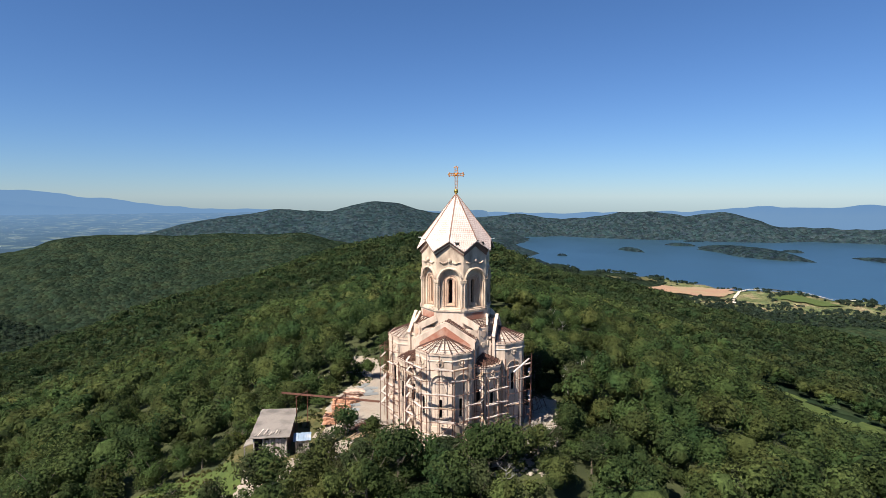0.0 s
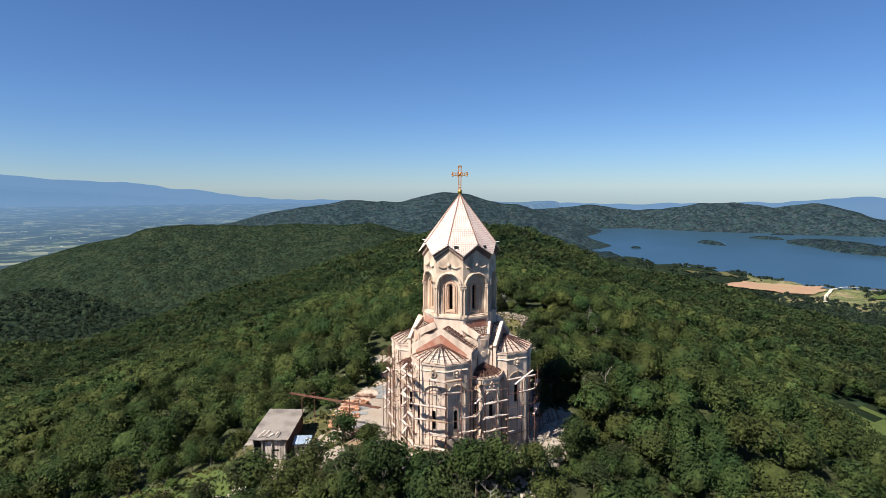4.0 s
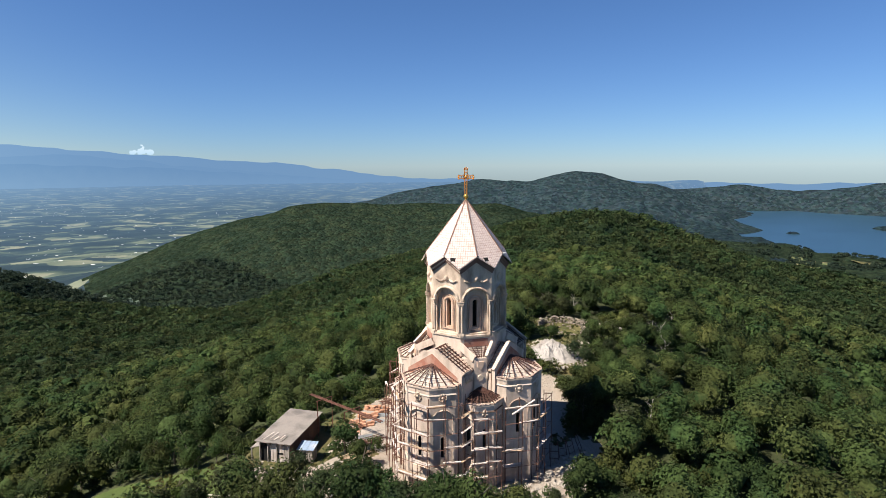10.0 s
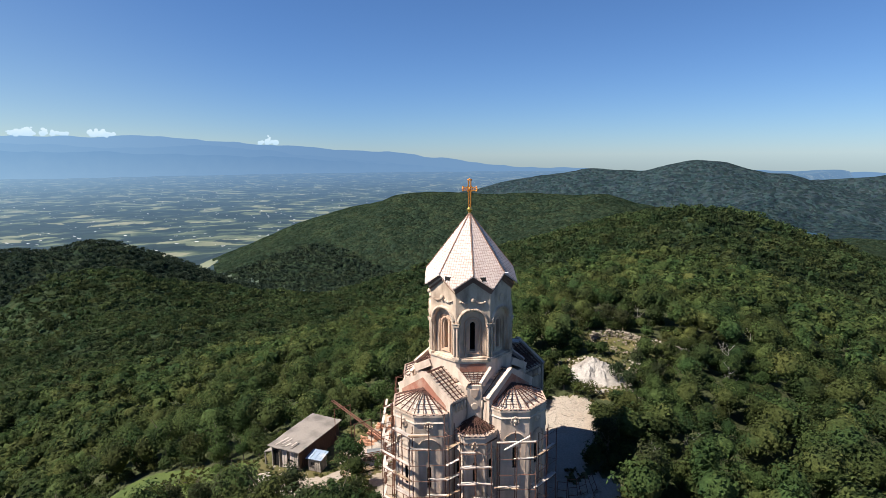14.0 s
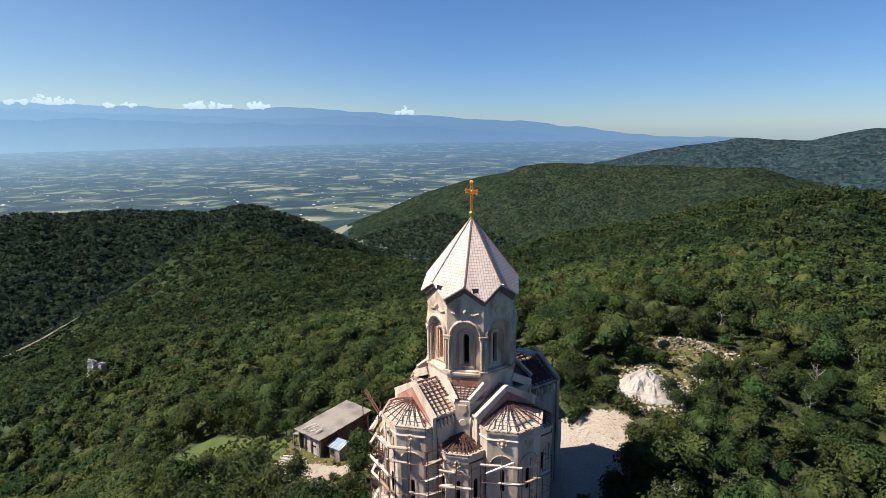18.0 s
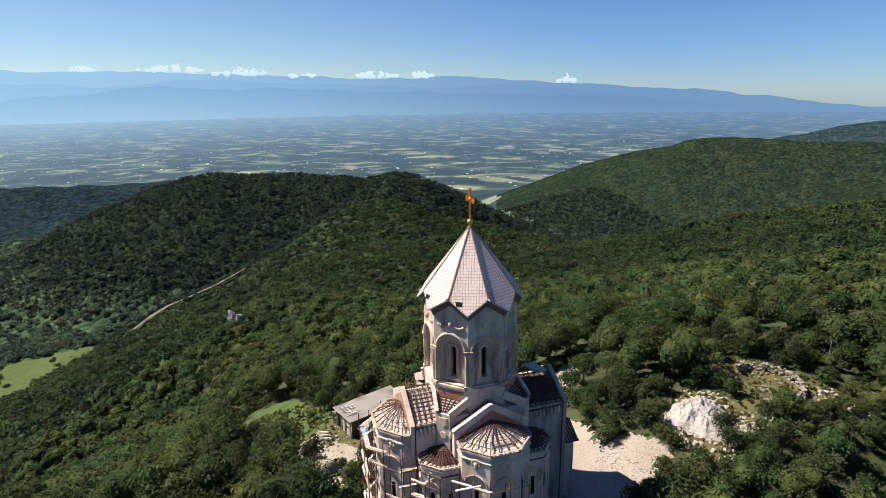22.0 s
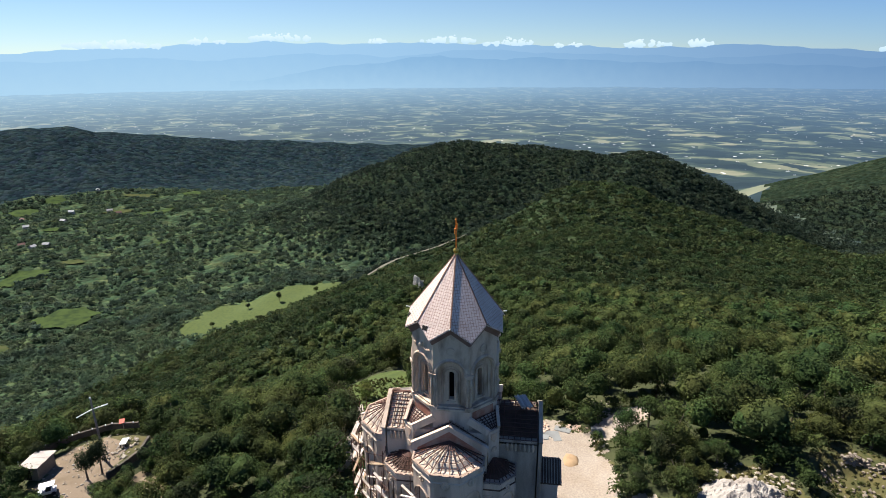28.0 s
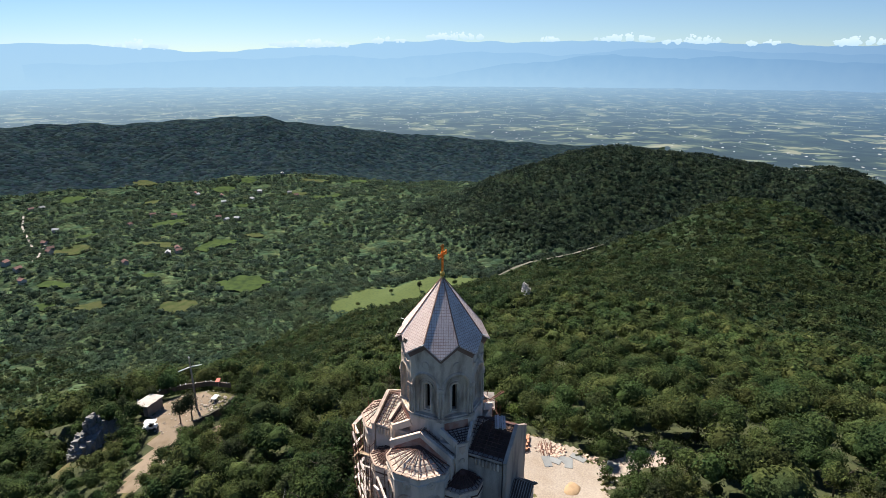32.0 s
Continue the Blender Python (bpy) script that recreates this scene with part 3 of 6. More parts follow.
SHORE = foliage("shore_pastures", (0.071, 0.088, 0.040), (0.109, 0.118, 0.055), (0.202, 0.168, 0.097), 55, 0)
DIRT = material("tan_trodden_earth", (0.187, 0.143, 0.101), 0.95, spread=0.2, scale=1.2, bump=0.5, second=(0.140, 0.104, 0.067))


def zone(x, y):
    r, az = np.hypot(x, y), np.degrees(np.arctan2(x, y))
    out = np.where(r < 125, 0, 2)
    out = np.where((r > 1900) | ((y < -400) & (r > 1200)), 3, out)
    out = np.where((r > 2900) & (x > -900), 8, out)
    low = height(x, y)
    out = np.where((low < -205) & (r > 430) & (x < -60) & (y < -120), 6, out)
    flat = low < -200 - 18 * step(-420, -200, -x)
    out = np.where(flat & (r > 1000) & (out != 6) & (out != 8), 4, out)
    out = np.where((out == 4) & (x > -900) & (y > 1500), 3, out)
    out = np.where((out == 3) & (y > 2300), 8, out)
    out = np.where(flat & (x > 0) & (y > 0) & (r > 1280) & (r < 2300), 9, out)
    out = np.where((out == 6) & (r > 1500), 2, out)
    out = np.where((out == 2) & (r > 1150) & (y < -150), 3, out)
    out = np.where((out == 2) & (r > 690), 11, out)
    out = np.where((r > 2600) & (y < 0) & flat, 4, out)
    out = np.where((out == 4) & (x > -60) & (y > 0) & (r < 1300), 2, out)
    out = np.where((clearing(x, y) < 1.03) & (r < 110), 7, out)
    out = np.where((clearing(x, y, True) + 0.12 * wave(x, y, 2.2, 14) < 1) & (r < 110), 1, out)
    out = np.where((out == 1) & (y < -30), 10, out)
    out = np.where(meadow(x, y) < 1, 5, out)
    return out


AZ = np.concatenate([np.arange(-160, 36, 0.5), np.arange(38, 200, 3.0)])
RS = np.concatenate([[0.01], np.arange(0.5, 70, 0.5), 70 * 1.022 ** np.arange(0, 234)])
ground = sheet("ground", RS, AZ, height, [SOIL, GRAVEL, CANOPY, CANOPYFAR, PLAIN, GRASS, VALLEY, DRYGRASS, HAZEWOODS, SHORE, DIRT, CANOPYMID], zone)
tagged(ground, "wooded limestone hills falling to a hazy cultivated plain", "ground", kind="structure")
lake = sheet("water", 1300 * 1.03 ** np.arange(0, 39), np.arange(-16, 60, 2.0), lambda x, y: LAKE_Z + 0 * x, [material("lake_water", (0.022, 0.055, 0.090), 0.30, spread=0.1, scale=0.02, bump=0.0)], None, False)
tagged(lake, "calm blue reservoir below the hills", "lake", kind="structure")


# ---- building blocks ----
class Build:
    """Collects places and faces of one mesh."""
    def __init__(self):
        self.v, self.f = [], []

    def add(self, verts, faces):
        k = len(self.v)
        self.v += [tuple(p) for p in verts]
        self.f += [tuple(i + k for i in f) for f in faces]
        return self

    def prism(self, poly, z0, z1):
        """An upright block over a plan; z1 may be a list, one height a corner."""
        n = len(poly)
        tops = z1 if isinstance(z1, (list, tuple)) else [z1] * n
        lows = z0 if isinstance(z0, (list, tuple)) else [z0] * n
        return self.add([(x, y, z) for (x, y), z in zip(poly, lows)] + [(x, y, z) for (x, y), z in zip(poly, tops)],
                        [tuple(range(n - 1, -1, -1)), tuple(range(n, 2 * n))] + [(i, (i + 1) % n, n + (i + 1) % n, n + i) for i in range(n)])

    def box(self, cx, cy, cz, sx, sy, sz, turn=0.0):
        c, s = math.cos(turn), math.sin(turn)
        pts = [(cx + u * c - w * s, cy + u * s + w * c) for u, w in ((-sx / 2, -sy / 2), (sx / 2, -sy / 2), (sx / 2, sy / 2), (-sx / 2, sy / 2))]
        return self.prism(pts, cz - sz / 2, cz + sz / 2)

    def beam(self, a, b, w, h, up=(0, 0, 1)):
        """A straight bar from a to b, w wide and h deep."""
        a, b = Vector(a), Vector(b)
        d = (b - a).normalized()
        side = d.cross(Vector(up))
        side = side.normalized() if side.length > 1e-4 else Vector((1, 0, 0))
        top = side.cross(d)
        ring = [side * (sx * w / 2) + top * (sz * h / 2) for sx, sz in ((-1, -1), (1, -1), (1, 1), (-1, 1))]
        return self.add([a + r for r in ring] + [b + r for r in ring], [(0, 1, 2, 3), (7, 6, 5, 4)] + [(i, i + 4, (i + 1) % 4 + 4, (i + 1) % 4) for i in range(4)])

    def tube(self, pts, rad, n=6):
        """A round bar along points; rad may be a list."""
        pts = [Vector(p) for p in pts]
        rads = rad if isinstance(rad, (list, tuple)) else [rad] * len(pts)
        k, verts = len(pts), []
        for i, p in enumerate(pts):
            d = (pts[min(i + 1, k - 1)] - pts[max(i - 1, 0)]).normalized()
            s = d.cross(Vector((0, 0, 1)) if abs(d.z) < 0.9 else Vector((1, 0, 0))).normalized()
            t = s.cross(d)
            verts += [p + (s * math.cos(6.2832 * j / n) + t * math.sin(6.2832 * j / n)) * rads[i] for j in range(n)]
        faces = [(i * n + j, i * n + (j + 1) % n, (i + 1) * n + (j + 1) % n, (i + 1) * n + j) for i in range(k - 1) for j in range(n)]
        return self.add(verts, faces + [tuple(range(n - 1, -1, -1)), tuple(range((k - 1) * n, k * n))])

    def lump(self, c, rx, ry, rz, seed=0, rough=0.0, n=8, m=5):
        """A rounded body, uneven if rough."""
        r = random.Random(seed)
        verts, faces = [(c[0], c[1], c[2] - rz)], []
        for i in range(1, m):
            a = -math.pi / 2 + math.pi * i / m
            for j in range(n):
                k = 1 + rough * r.uniform(-1, 1)
                verts.append((c[0] + rx * k * math.cos(a) * math.cos(6.2832 * j / n), c[1] + ry * k * math.cos(a) * math.sin(6.2832 * j / n), c[2] + rz * k * math.sin(a)))
        verts.append((c[0], c[1], c[2] + rz))
        last = len(verts) - 1
        for j in range(n):
            j2 = (j + 1) % n
            faces += [(0, 1 + j2, 1 + j), (last, last - n + j, last - n + j2)]
            faces += [(1 + i * n + j, 1 + i * n + j2, 1 + (i + 1) * n + j2, 1 + (i + 1) * n + j) for i in range(m - 2)]
        return self.add(verts, faces)

    def mesh(self, name, mat, smooth=False):
        me = bpy.data.meshes.new(name)
        me.from_pydata(self.v, [], self.f)
        me.materials.append(mat)
        if smooth:
            me.polygons.foreach_set("use_smooth", np.ones(len(me.polygons), bool))
        me.update()
        return me


def part(name, b, mat, parent=None, label="", smooth=False):
    """Links what was collected as one mesh object under a thing or a part."""
    ob = new(name, b.mesh(name, mat, smooth) if isinstance(b, Build) else b)
    if parent is not None:
        ob.parent = parent
    return tagged(ob, label)


def thing(name, label, category, at=(0, 0, 0), turn=0.0, group=""):
    ob = new(name)
    ob.empty_display_size = 0.3
    ob.location, ob.rotation_euler = at, (0, 0, turn)
    return tagged(ob, label, category, group)


def spin(pts, k):
    """Plan points turned by k quarter turns."""
    c, s = [(1, 0), (0, 1), (-1, 0), (0, -1)][k % 4]
    return [(x * c - y * s, x * s + y * c) for x, y in pts]


def octagon(cx, cy, side, turn=0.0):
    rad = side / 0.76537
    return [(cx + rad * math.cos(turn + radians(22.5 + 45 * i)), cy + rad * math.sin(turn + radians(22.5 + 45 * i))) for i in range(8)]


# ---- the church ----
BASE = -4.6
church = thing("church", "unfinished cream stone domed church with scaffolded apses and bare roof laths", "church")
DR, DZ0, DZ1 = 4.55, 11.3, 18.75   # the drum's corner radius, its sill and its eaves at the corners
PEAK_Z, APEX_Z = 20.05, 25.95

def at_face(a, r, u, z):
    """A place on a face that looks to the angle a (from the south towards the east): r out, u to the right."""
    return (math.sin(a) * r + math.cos(a) * u, -math.cos(a) * r + math.sin(a) * u, z)


def arch_loop(hw, z0, spring, n=12):
    return [(-hw, z0)] + [(-hw * math.cos(math.pi * i / n), spring + hw * math.sin(math.pi * i / n)) for i in range(n + 1)] + [(hw, z0)]


def outer_loop(hw, z0, spring, zc, zp, n=12):
    """The wall's edge, point for point to an arch inside it; its top rises from zc at the sides to zp."""
    pts = [(-hw, z0)]
    for i in range(n + 1):
        t = math.pi * i / n
        c, s = -math.cos(t), math.sin(t)
        s1 = hw / max(abs(c), 1e-6)
        s2 = (zp - spring) / max(s + (zp - zc) / hw * abs(c), 1e-6)
        k = min(s1, s2)
        pts.append((c * k, spring + s * k))
    for side in (-1, 1):   # keep the upper corners
        j = min(range(1, n + 2), key=lambda q: math.hypot(pts[q][0] - side * hw, pts[q][1] - zc))
        pts[j] = (side * hw, zc)
    return pts + [(hw, z0)]


def strip(b, place, loop0, r0, loop1, r1):
    n = len(loop0)
    b.add([place(r0, u, z) for u, z in loop0] + [place(r1, u, z) for u, z in loop1], [(i, (i + 1) % n, n + (i + 1) % n, n + i) for i in range(n)])


def facing(p0, p1):
    """A placing function for a wall from p0 to p1 (right hand end), r measured out of the wall."""
    (x0, y0), (x1, y1) = p0, p1
    L = math.hypot(x1 - x0, y1 - y0)
    tx, ty = (x1 - x0) / L, (y1 - y0) / L
    return (lambda r, u, z: ((x0 + x1) / 2 + tx * u + ty * r, (y0 + y1) / 2 + ty * u - tx * r, z)), L / 2


def beads(r, z0, z1, turns, fat=0.18):
    """Radii of a twisted shaft."""
    k = turns * 2
    return [z0 + (z1 - z0) * i / k for i in range(k + 1)], [r * (1 + (fat if i % 2 else -fat)) for i in range(k + 1)]


# plinth block under the drum, with cut corners
part("crossing_block", Build().prism([(4.6, -3.75), (4.6, 3.75), (3.75, 4.6), (-3.75, 4.6), (-4.6, 3.75), (-4.6, -3.75), (-3.75, -4.6), (3.75, -4.6)], BASE, 9.0), PLASTER, church)
AP, HW = DR * math.cos(radians(22.5)), DR * math.sin(radians(22.5))


def ring8(rad, z0, z1, inner=None):
    pts = [(rad * math.sin(radians(22.5 + 45 * i)), -rad * math.cos(radians(22.5 + 45 * i))) for i in range(8)]
    return Build().prism(pts, z0, z1)


part("drum_base", ring8(DR + 0.10, 8.9, 11.12), PLASTER, church)
part("sill_cornice", ring8(DR + 0.24, 11.12, 11.34), STONE, church)
# solid near-black core, added so the windows show shade inside
part("drum_shade_core", ring8(2.9, 11.3, 17.0), DARK, church)
shaft_z, shaft_r = beads(0.125, 11.55, 14.75, 9)
shaft_mesh = Build().tube([(0, 0, z) for z in shaft_z], shaft_r, 8).mesh("column_shaft", STONE, True)
for i in range(8):
    a = radians(45 * i)
    here = lambda r, u, z, a=a: at_face(a, AP + r, u, z)
    frame_mat = PINK if i in (0, 1, 7) else STONE
    A, Bl, C, D, W = arch_loop(1.32, 11.5, 15.0), arch_loop(0.98, 11.52, 14.85), arch_loop(0.66, 11.78, 14.80), arch_loop(0.46, 11.92, 14.82), arch_loop(0.27, 12.06, 14.85)
    b = Build()
    strip(b, here, outer_loop(HW, 11.3, 15.0, 18.5, 19.75), 0, A, 0)
    strip(b, here, A, 0, A, -0.34)
    wall = part("drum_wall", b, STONE, church)
    b = Build()
    strip(b, here, A, -0.34, Bl, -0.34), strip(b, here, Bl, -0.34, Bl, -0.46), strip(b, here, Bl, -0.46, C, -0.46)
    part("arch_recess", b, STONE, wall)
    b = Build()
    strip(b, here, C, -0.46, C, -0.32), strip(b, here, C, -0.32, D, -0.32), strip(b, here, D, -0.32, D, -0.44), strip(b, here, D, -0.44, W, -0.44), strip(b, here, W, -0.44, W, -1.0)
    for u0, zz in [(-0.56, 12.0 + 0.16 * q) for q in range(18)] + [(0.56, 12.0 + 0.16 * q) for q in range(18)] + [(0.56 * math.cos(math.pi * q / 10), 14.81 + 0.56 * math.sin(math.pi * q / 10)) for q in range(1, 10)]:
        b.lump(here(-0.31, u0, zz), 0.06, 0.06, 0.06, 1, 0, 5, 3)   # carved beads round the window
    part("window_frame", b, frame_mat, wall, "stepped pink tuff window surround" if frame_mat is PINK else "")
    b = Build().tube([here(-0.40, u, z) for u, z in arch_loop(0.83, 11.55, 14.83, 14)], 0.06, 5)
    part("roll_moulding", b, frame_mat, wall)
    b = Build()
    b.tube([here(0.0, -1.47 * math.cos(math.pi * j / 14), 15.08 + 1.47 * math.sin(math.pi * j / 14)) for j in range(15)], 0.2, 6)
    for j in range(31):   # rope arch, twist by twist
        t = math.pi * j / 30
        b.lump(here(0.13, -1.47 * math.cos(t), 15.08 + 1.47 * math.sin(t)), 0.11, 0.11, 0.12, j, 0.05, 6, 4)
    part("rope_arch", b, STONE, wall, smooth=True)
    if i in (0, 1, 4, 7):   # a boss between two carved wings
        b = Build().lump(here(0.1, 0, 17.55), 0.24, 0.24, 0.3, i, 0.06, 8, 6)
        for s in (-1, 1):
            for j in range(5):
                b.lump(here(0.03, s * (0.42 + 0.2 * j), 17.28 - 0.10 * math.sin(j * 0.9)), 0.16, 0.16, 0.17 - 0.015 * j, j, 0.1, 6, 4)
        part("carved_boss", b, STONE, wall, smooth=True)
    else:
        b = Build().tube([here(0.0, 0, 17.5), here(0.08, 0, 17.5)], [0.42, 0.40], 16)
        b.tube([here(0.1, 0.38 * math.cos(t * 0.3927), 17.5 + 0.38 * math.sin(t * 0.3927)) for t in range(17)], 0.05, 5)
        part("roundel", b, STONE, wall)
    for s in (-1, 1):   # zigzag eaves in three courses
        for off, dz, w, h, m in ((0.12, -0.62, 0.34, 0.20, BROWN), (0.20, -0.43, 0.44, 0.17, STONE if i in (0, 7, 6) else BROWN), (0.30, -0.24, 0.6, 0.20, BROWN)):
            g = 1 + off / AP
            b = Build().beam(here(off - w / 2, s * HW * g, 18.83 + dz), here(off - w / 2, 0, 20.08 + dz), w, h)
            part("eaves_course", b, m, wall)
    a2 = a + radians(22.5)
    for s in (-1, 1):
        c = new("column", shaft_mesh)
        c.parent, c.location = church, at_face(a2, DR - 0.02, s * 0.17, 0)
    b = Build()
    cap = at_face(a2, DR - 0.04, 0, 0)
    b.box(cap[0], cap[1], 14.88, 0.78, 0.42, 0.28, a2).box(cap[0], cap[1], 15.06, 0.86, 0.5, 0.1, a2)
    part("capital", b, STONE, church)
    part("column_base", Build().box(cap[0], cap[1], 11.45, 0.8, 0.46, 0.24, a2), STONE, church)
    if i % 2:
        part("brick_panel", Build().add([at_face(a, AP + 0.12, u, z) for u, z in ((-1.35, 9.95), (1.35, 9.95), (1.35, 10.9), (-1.35, 10.9))] + [at_face(a, AP + 0.02, u, z) for u, z in ((-1.35, 9.95), (1.35, 9.95), (1.35, 10.9), (-1.35, 10.9))],
             [(0, 1, 2, 3), (4, 0, 3, 7), (1, 5, 6, 2), (3, 2, 6, 7), (4, 5, 1, 0)]), BRICK, church)
        # sloping corner roof with laths between two low walls, down to a cut corner with a shield
        top = lambda u, s, dz=0.0: at_face(a, 4.32 + 1.52 * s, u * (1.75 - 1.2 * s), 10.0 - 0.85 * s + dz)
        part("corner_roof_slab", Build().add([top(-1, 0), top(1, 0), top(1, 1), top(-1, 1)] + [top(-1, 0, -0.2), top(1, 0, -0.2), top(1, 1, -0.2), top(-1, 1, -0.2)],
             [(0, 3, 2, 1), (4, 5, 6, 7), (0, 1, 5, 4), (1, 2, 6, 5), (2, 3, 7, 6), (3, 0, 4, 7)]), CONCRETE, church)
        for j in range(6):
            part("batten", Build().beam(top(-1, 0.08 + 0.16 * j, 0.12), top(1, 0.08 + 0.16 * j, 0.12), 0.07, 0.06), LATH, church)
        for j in range(7):
            part("rafter", Build().beam(top(-0.9 + 0.3 * j, 0, 0.06), top(-0.9 + 0.3 * j, 1, 0.06), 0.07, 0.07), LATH, church)
        for s in (-1, 1):
            part("corner_parapet", Build().beam(at_face(a, 4.3, s * 1.86, 10.25), at_face(a, 5.95, s * 0.66, 9.2), 0.3, 0.75), PLASTER, church)
        part("corner_pier", Build().add([at_face(a, r, u, z) for z in (BASE, 9.25) for r, u in ((5.4, -0.7), (6.02, -0.7), (6.02, 0.7), (5.4, 0.7))],
             [(0, 1, 2, 3), (7, 6, 5, 4)] + [(k, k + 4, (k + 1) % 4 + 4, (k + 1) % 4) for k in range(4)]), PLASTER, church)
        b = Build().add([at_face(a, 6.09, u, z) for u, z in ((-0.38, 8.9), (0.38, 8.9), (0.33, 8.3), (0, 7.95), (-0.33, 8.3))] + [at_face(a, 6.0, u, z) for u, z in ((-0.42, 8.94), (0.42, 8.94), (0.37, 8.28), (0, 7.9), (-0.37, 8.28))],
                        [(0, 4, 3, 2, 1)] + [(k, (k + 1) % 5, (k + 1) % 5 + 5, k + 5) for k in range(5)])
        part("shield", b, PINK, church)
        part("carved_roundel", Build().tube([at_face(a, 6.0, 0, 7.1), at_face(a, 6.1, 0, 7.1)], [0.36, 0.33], 12), STONE, church)

# ---- the tiled spire ----
def tile_material():
    m = material("pale_pink_roof_tile", (0.66, 0.54, 0.475), 0.75, spread=0.14, scale=1.2, bump=0.0, second=(0.55, 0.43, 0.37))
    n, l = m.node_tree.nodes, m.node_tree.links
    p = n["Principled BSDF"]
    base = p.inputs["Base Color"].links[0].from_socket
    uv, br, mix, bump = n.new("ShaderNodeUVMap"), n.new("ShaderNodeTexBrick"), n.new("ShaderNodeMix"), n.new("ShaderNodeBump")
    br.inputs["Scale"].default_value, br.inputs["Brick Width"].default_value, br.inputs["Row Height"].default_value = 1.0, 0.25, 0.30
    br.inputs["Mortar Size"].default_value, br.inputs["Mortar Smooth"].default_value = 0.017, 0.25
    br.offset = 0.0
    br.inputs["Color1"].default_value, br.inputs["Color2"].default_value = (1, 1, 1, 1), (0.88, 0.86, 0.86, 1)
    br.inputs["Mortar"].default_value = (0.46, 0.34, 0.32, 1)
    mix.data_type, mix.blend_type = "RGBA", "MULTIPLY"
    mix.inputs[0].default_value = 1.0
    l.new(uv.outputs[0], br.inputs["Vector"]), l.new(base, mix.inputs[6]), l.new(br.outputs["Color"], mix.inputs[7]), l.new(mix.outputs[2], p.inputs["Base Color"])
    bump.inputs["Strength"].default_value, bump.inputs["Distance"].default_value, bump.invert = 0.6, 0.04, True
    l.new(br.outputs["Fac"], bump.inputs["Height"]), l.new(bump.outputs[0], p.inputs["Normal"])
    return m


TILE = tile_material()


def roof_point(a, rad, z):
    return Vector((rad * math.sin(a), -rad * math.cos(a), z))


for i in range(8):
    a = radians(45 * i + 22.5)
    apex, pk0, low, pk1 = Vector((0, 0, APEX_Z)), roof_point(a - radians(22.5), 4.64, 20.08), roof_point(a, 5.2, 18.83), roof_point(a + radians(22.5), 4.64, 20.08)
    b = Build().add([apex, pk0, low, pk1] + [p - Vector((0, 0, 0.16)) for p in (apex, pk0, low, pk1)],
                    [(0, 1, 2), (0, 2, 3), (4, 6, 5), (4, 7, 6), (1, 5, 6, 2), (2, 6, 7, 3)])
    me = b.mesh("roof_facet", TILE)
    uvl = me.uv_layers.new(name="UVMap")
    side, mid = Vector((math.cos(a), math.sin(a), 0)), (apex - low).normalized()
    for lp in me.loops:
        p = me.vertices[lp.vertex_index].co
        uvl.data[lp.index].uv = ((p - low).dot(side), (p - low).dot(mid))
    facet = part("roof_facet", me, None, church)
    part("hip_cap", Build().beam(apex + Vector((0, 0, 0.02)), pk0 + Vector((0, 0, 0.03)), 0.12, 0.06), BROWN, facet)
    part("spout", Build().tube([pk0, pk0 + (pk0 - Vector((0, 0, pk0.z))).normalized() * 0.45 + Vector((0, 0, 0.05))], 0.045, 5), DARK if i % 2 else WHITE, facet)
    if i in (0, 1):   # a hole left open in the tiling; a flat dark patch paints its depth
        c = pk0.lerp(low, 0.52)
        c = c.lerp(apex, 0.035)
        nrm = (pk0 - apex).cross(low - apex).normalized()
        nrm = nrm if nrm.z > 0 else -nrm
        hole = [(-0.34, 0.26), (0.36, 0.22), (0.26, -0.02), (0.30, -0.24), (0.02, -0.16), (-0.22, -0.26), (-0.24, 0.0)]
        part("open_hatch", Build().add([c + nrm * 0.03 + side * u + mid * w for u, w in hole], [tuple(range(len(hole)))]), DARK, facet, "ragged dark hole in the tiling")

# ---- the cross on its ball ----
part("ball", Build().lump((0, 0, 26.2), 0.29, 0.29, 0.29, 0, 0, 14, 9), BRASS, church, "gilt ball under the cross", True)
part("ball_neck", Build().tube([(0, 0, 25.7), (0, 0, 25.95), (0, 0, 26.1)], [0.2, 0.12, 0.1], 10), BRASS, church)
cross_parts = Build()
CX = 28.35
def bar(x0, z0, x1, z1, w=0.075):
    cross_parts.beam((x0, 0, z0), (x1, 0, z1), w, 0.1, (0, 1, 0))
for s in (-1, 1):
    bar(s * 0.13, 26.45, s * 0.16, 29.25)
    bar(-0.92, CX + s * 0.15, 0.92, CX + s * 0.15)
for z in (26.7, 27.1, 27.5, 27.9, 28.85, 29.2):
    bar(-0.16, z, 0.16, z, 0.06)
for x in (-0.9, -0.6, -0.35, 0.35, 0.6, 0.9):
    bar(x, CX - 0.17, x, CX + 0.17, 0.06)
for k in range(4):
    c, s = math.cos(math.pi / 4 + k * math.pi / 2), math.sin(math.pi / 4 + k * math.pi / 2)
    bar(0.1 * c, CX + 0.1 * s, 0.42 * c, CX + 0.42 * s, 0.06)
cross = part("cross", cross_parts, GOLD, church, "openwork orange gilt cross")
part("cross_boss", Build().lump((0, 0, CX), 0.2, 0.16, 0.2, 0, 0, 10, 6), GOLD, cross)
for x, z in ((-1.0, CX), (1.0, CX), (0, 29.38), (-0.92, CX + 0.2), (-0.92, CX - 0.2), (0.92, CX + 0.2), (0.92, CX - 0.2), (-0.2, 29.28), (0.2, 29.28)):
    part("finial", Build().lump((x, 0, z), 0.1, 0.1, 0.1, 0, 0, 8, 5), GOLD, cross)


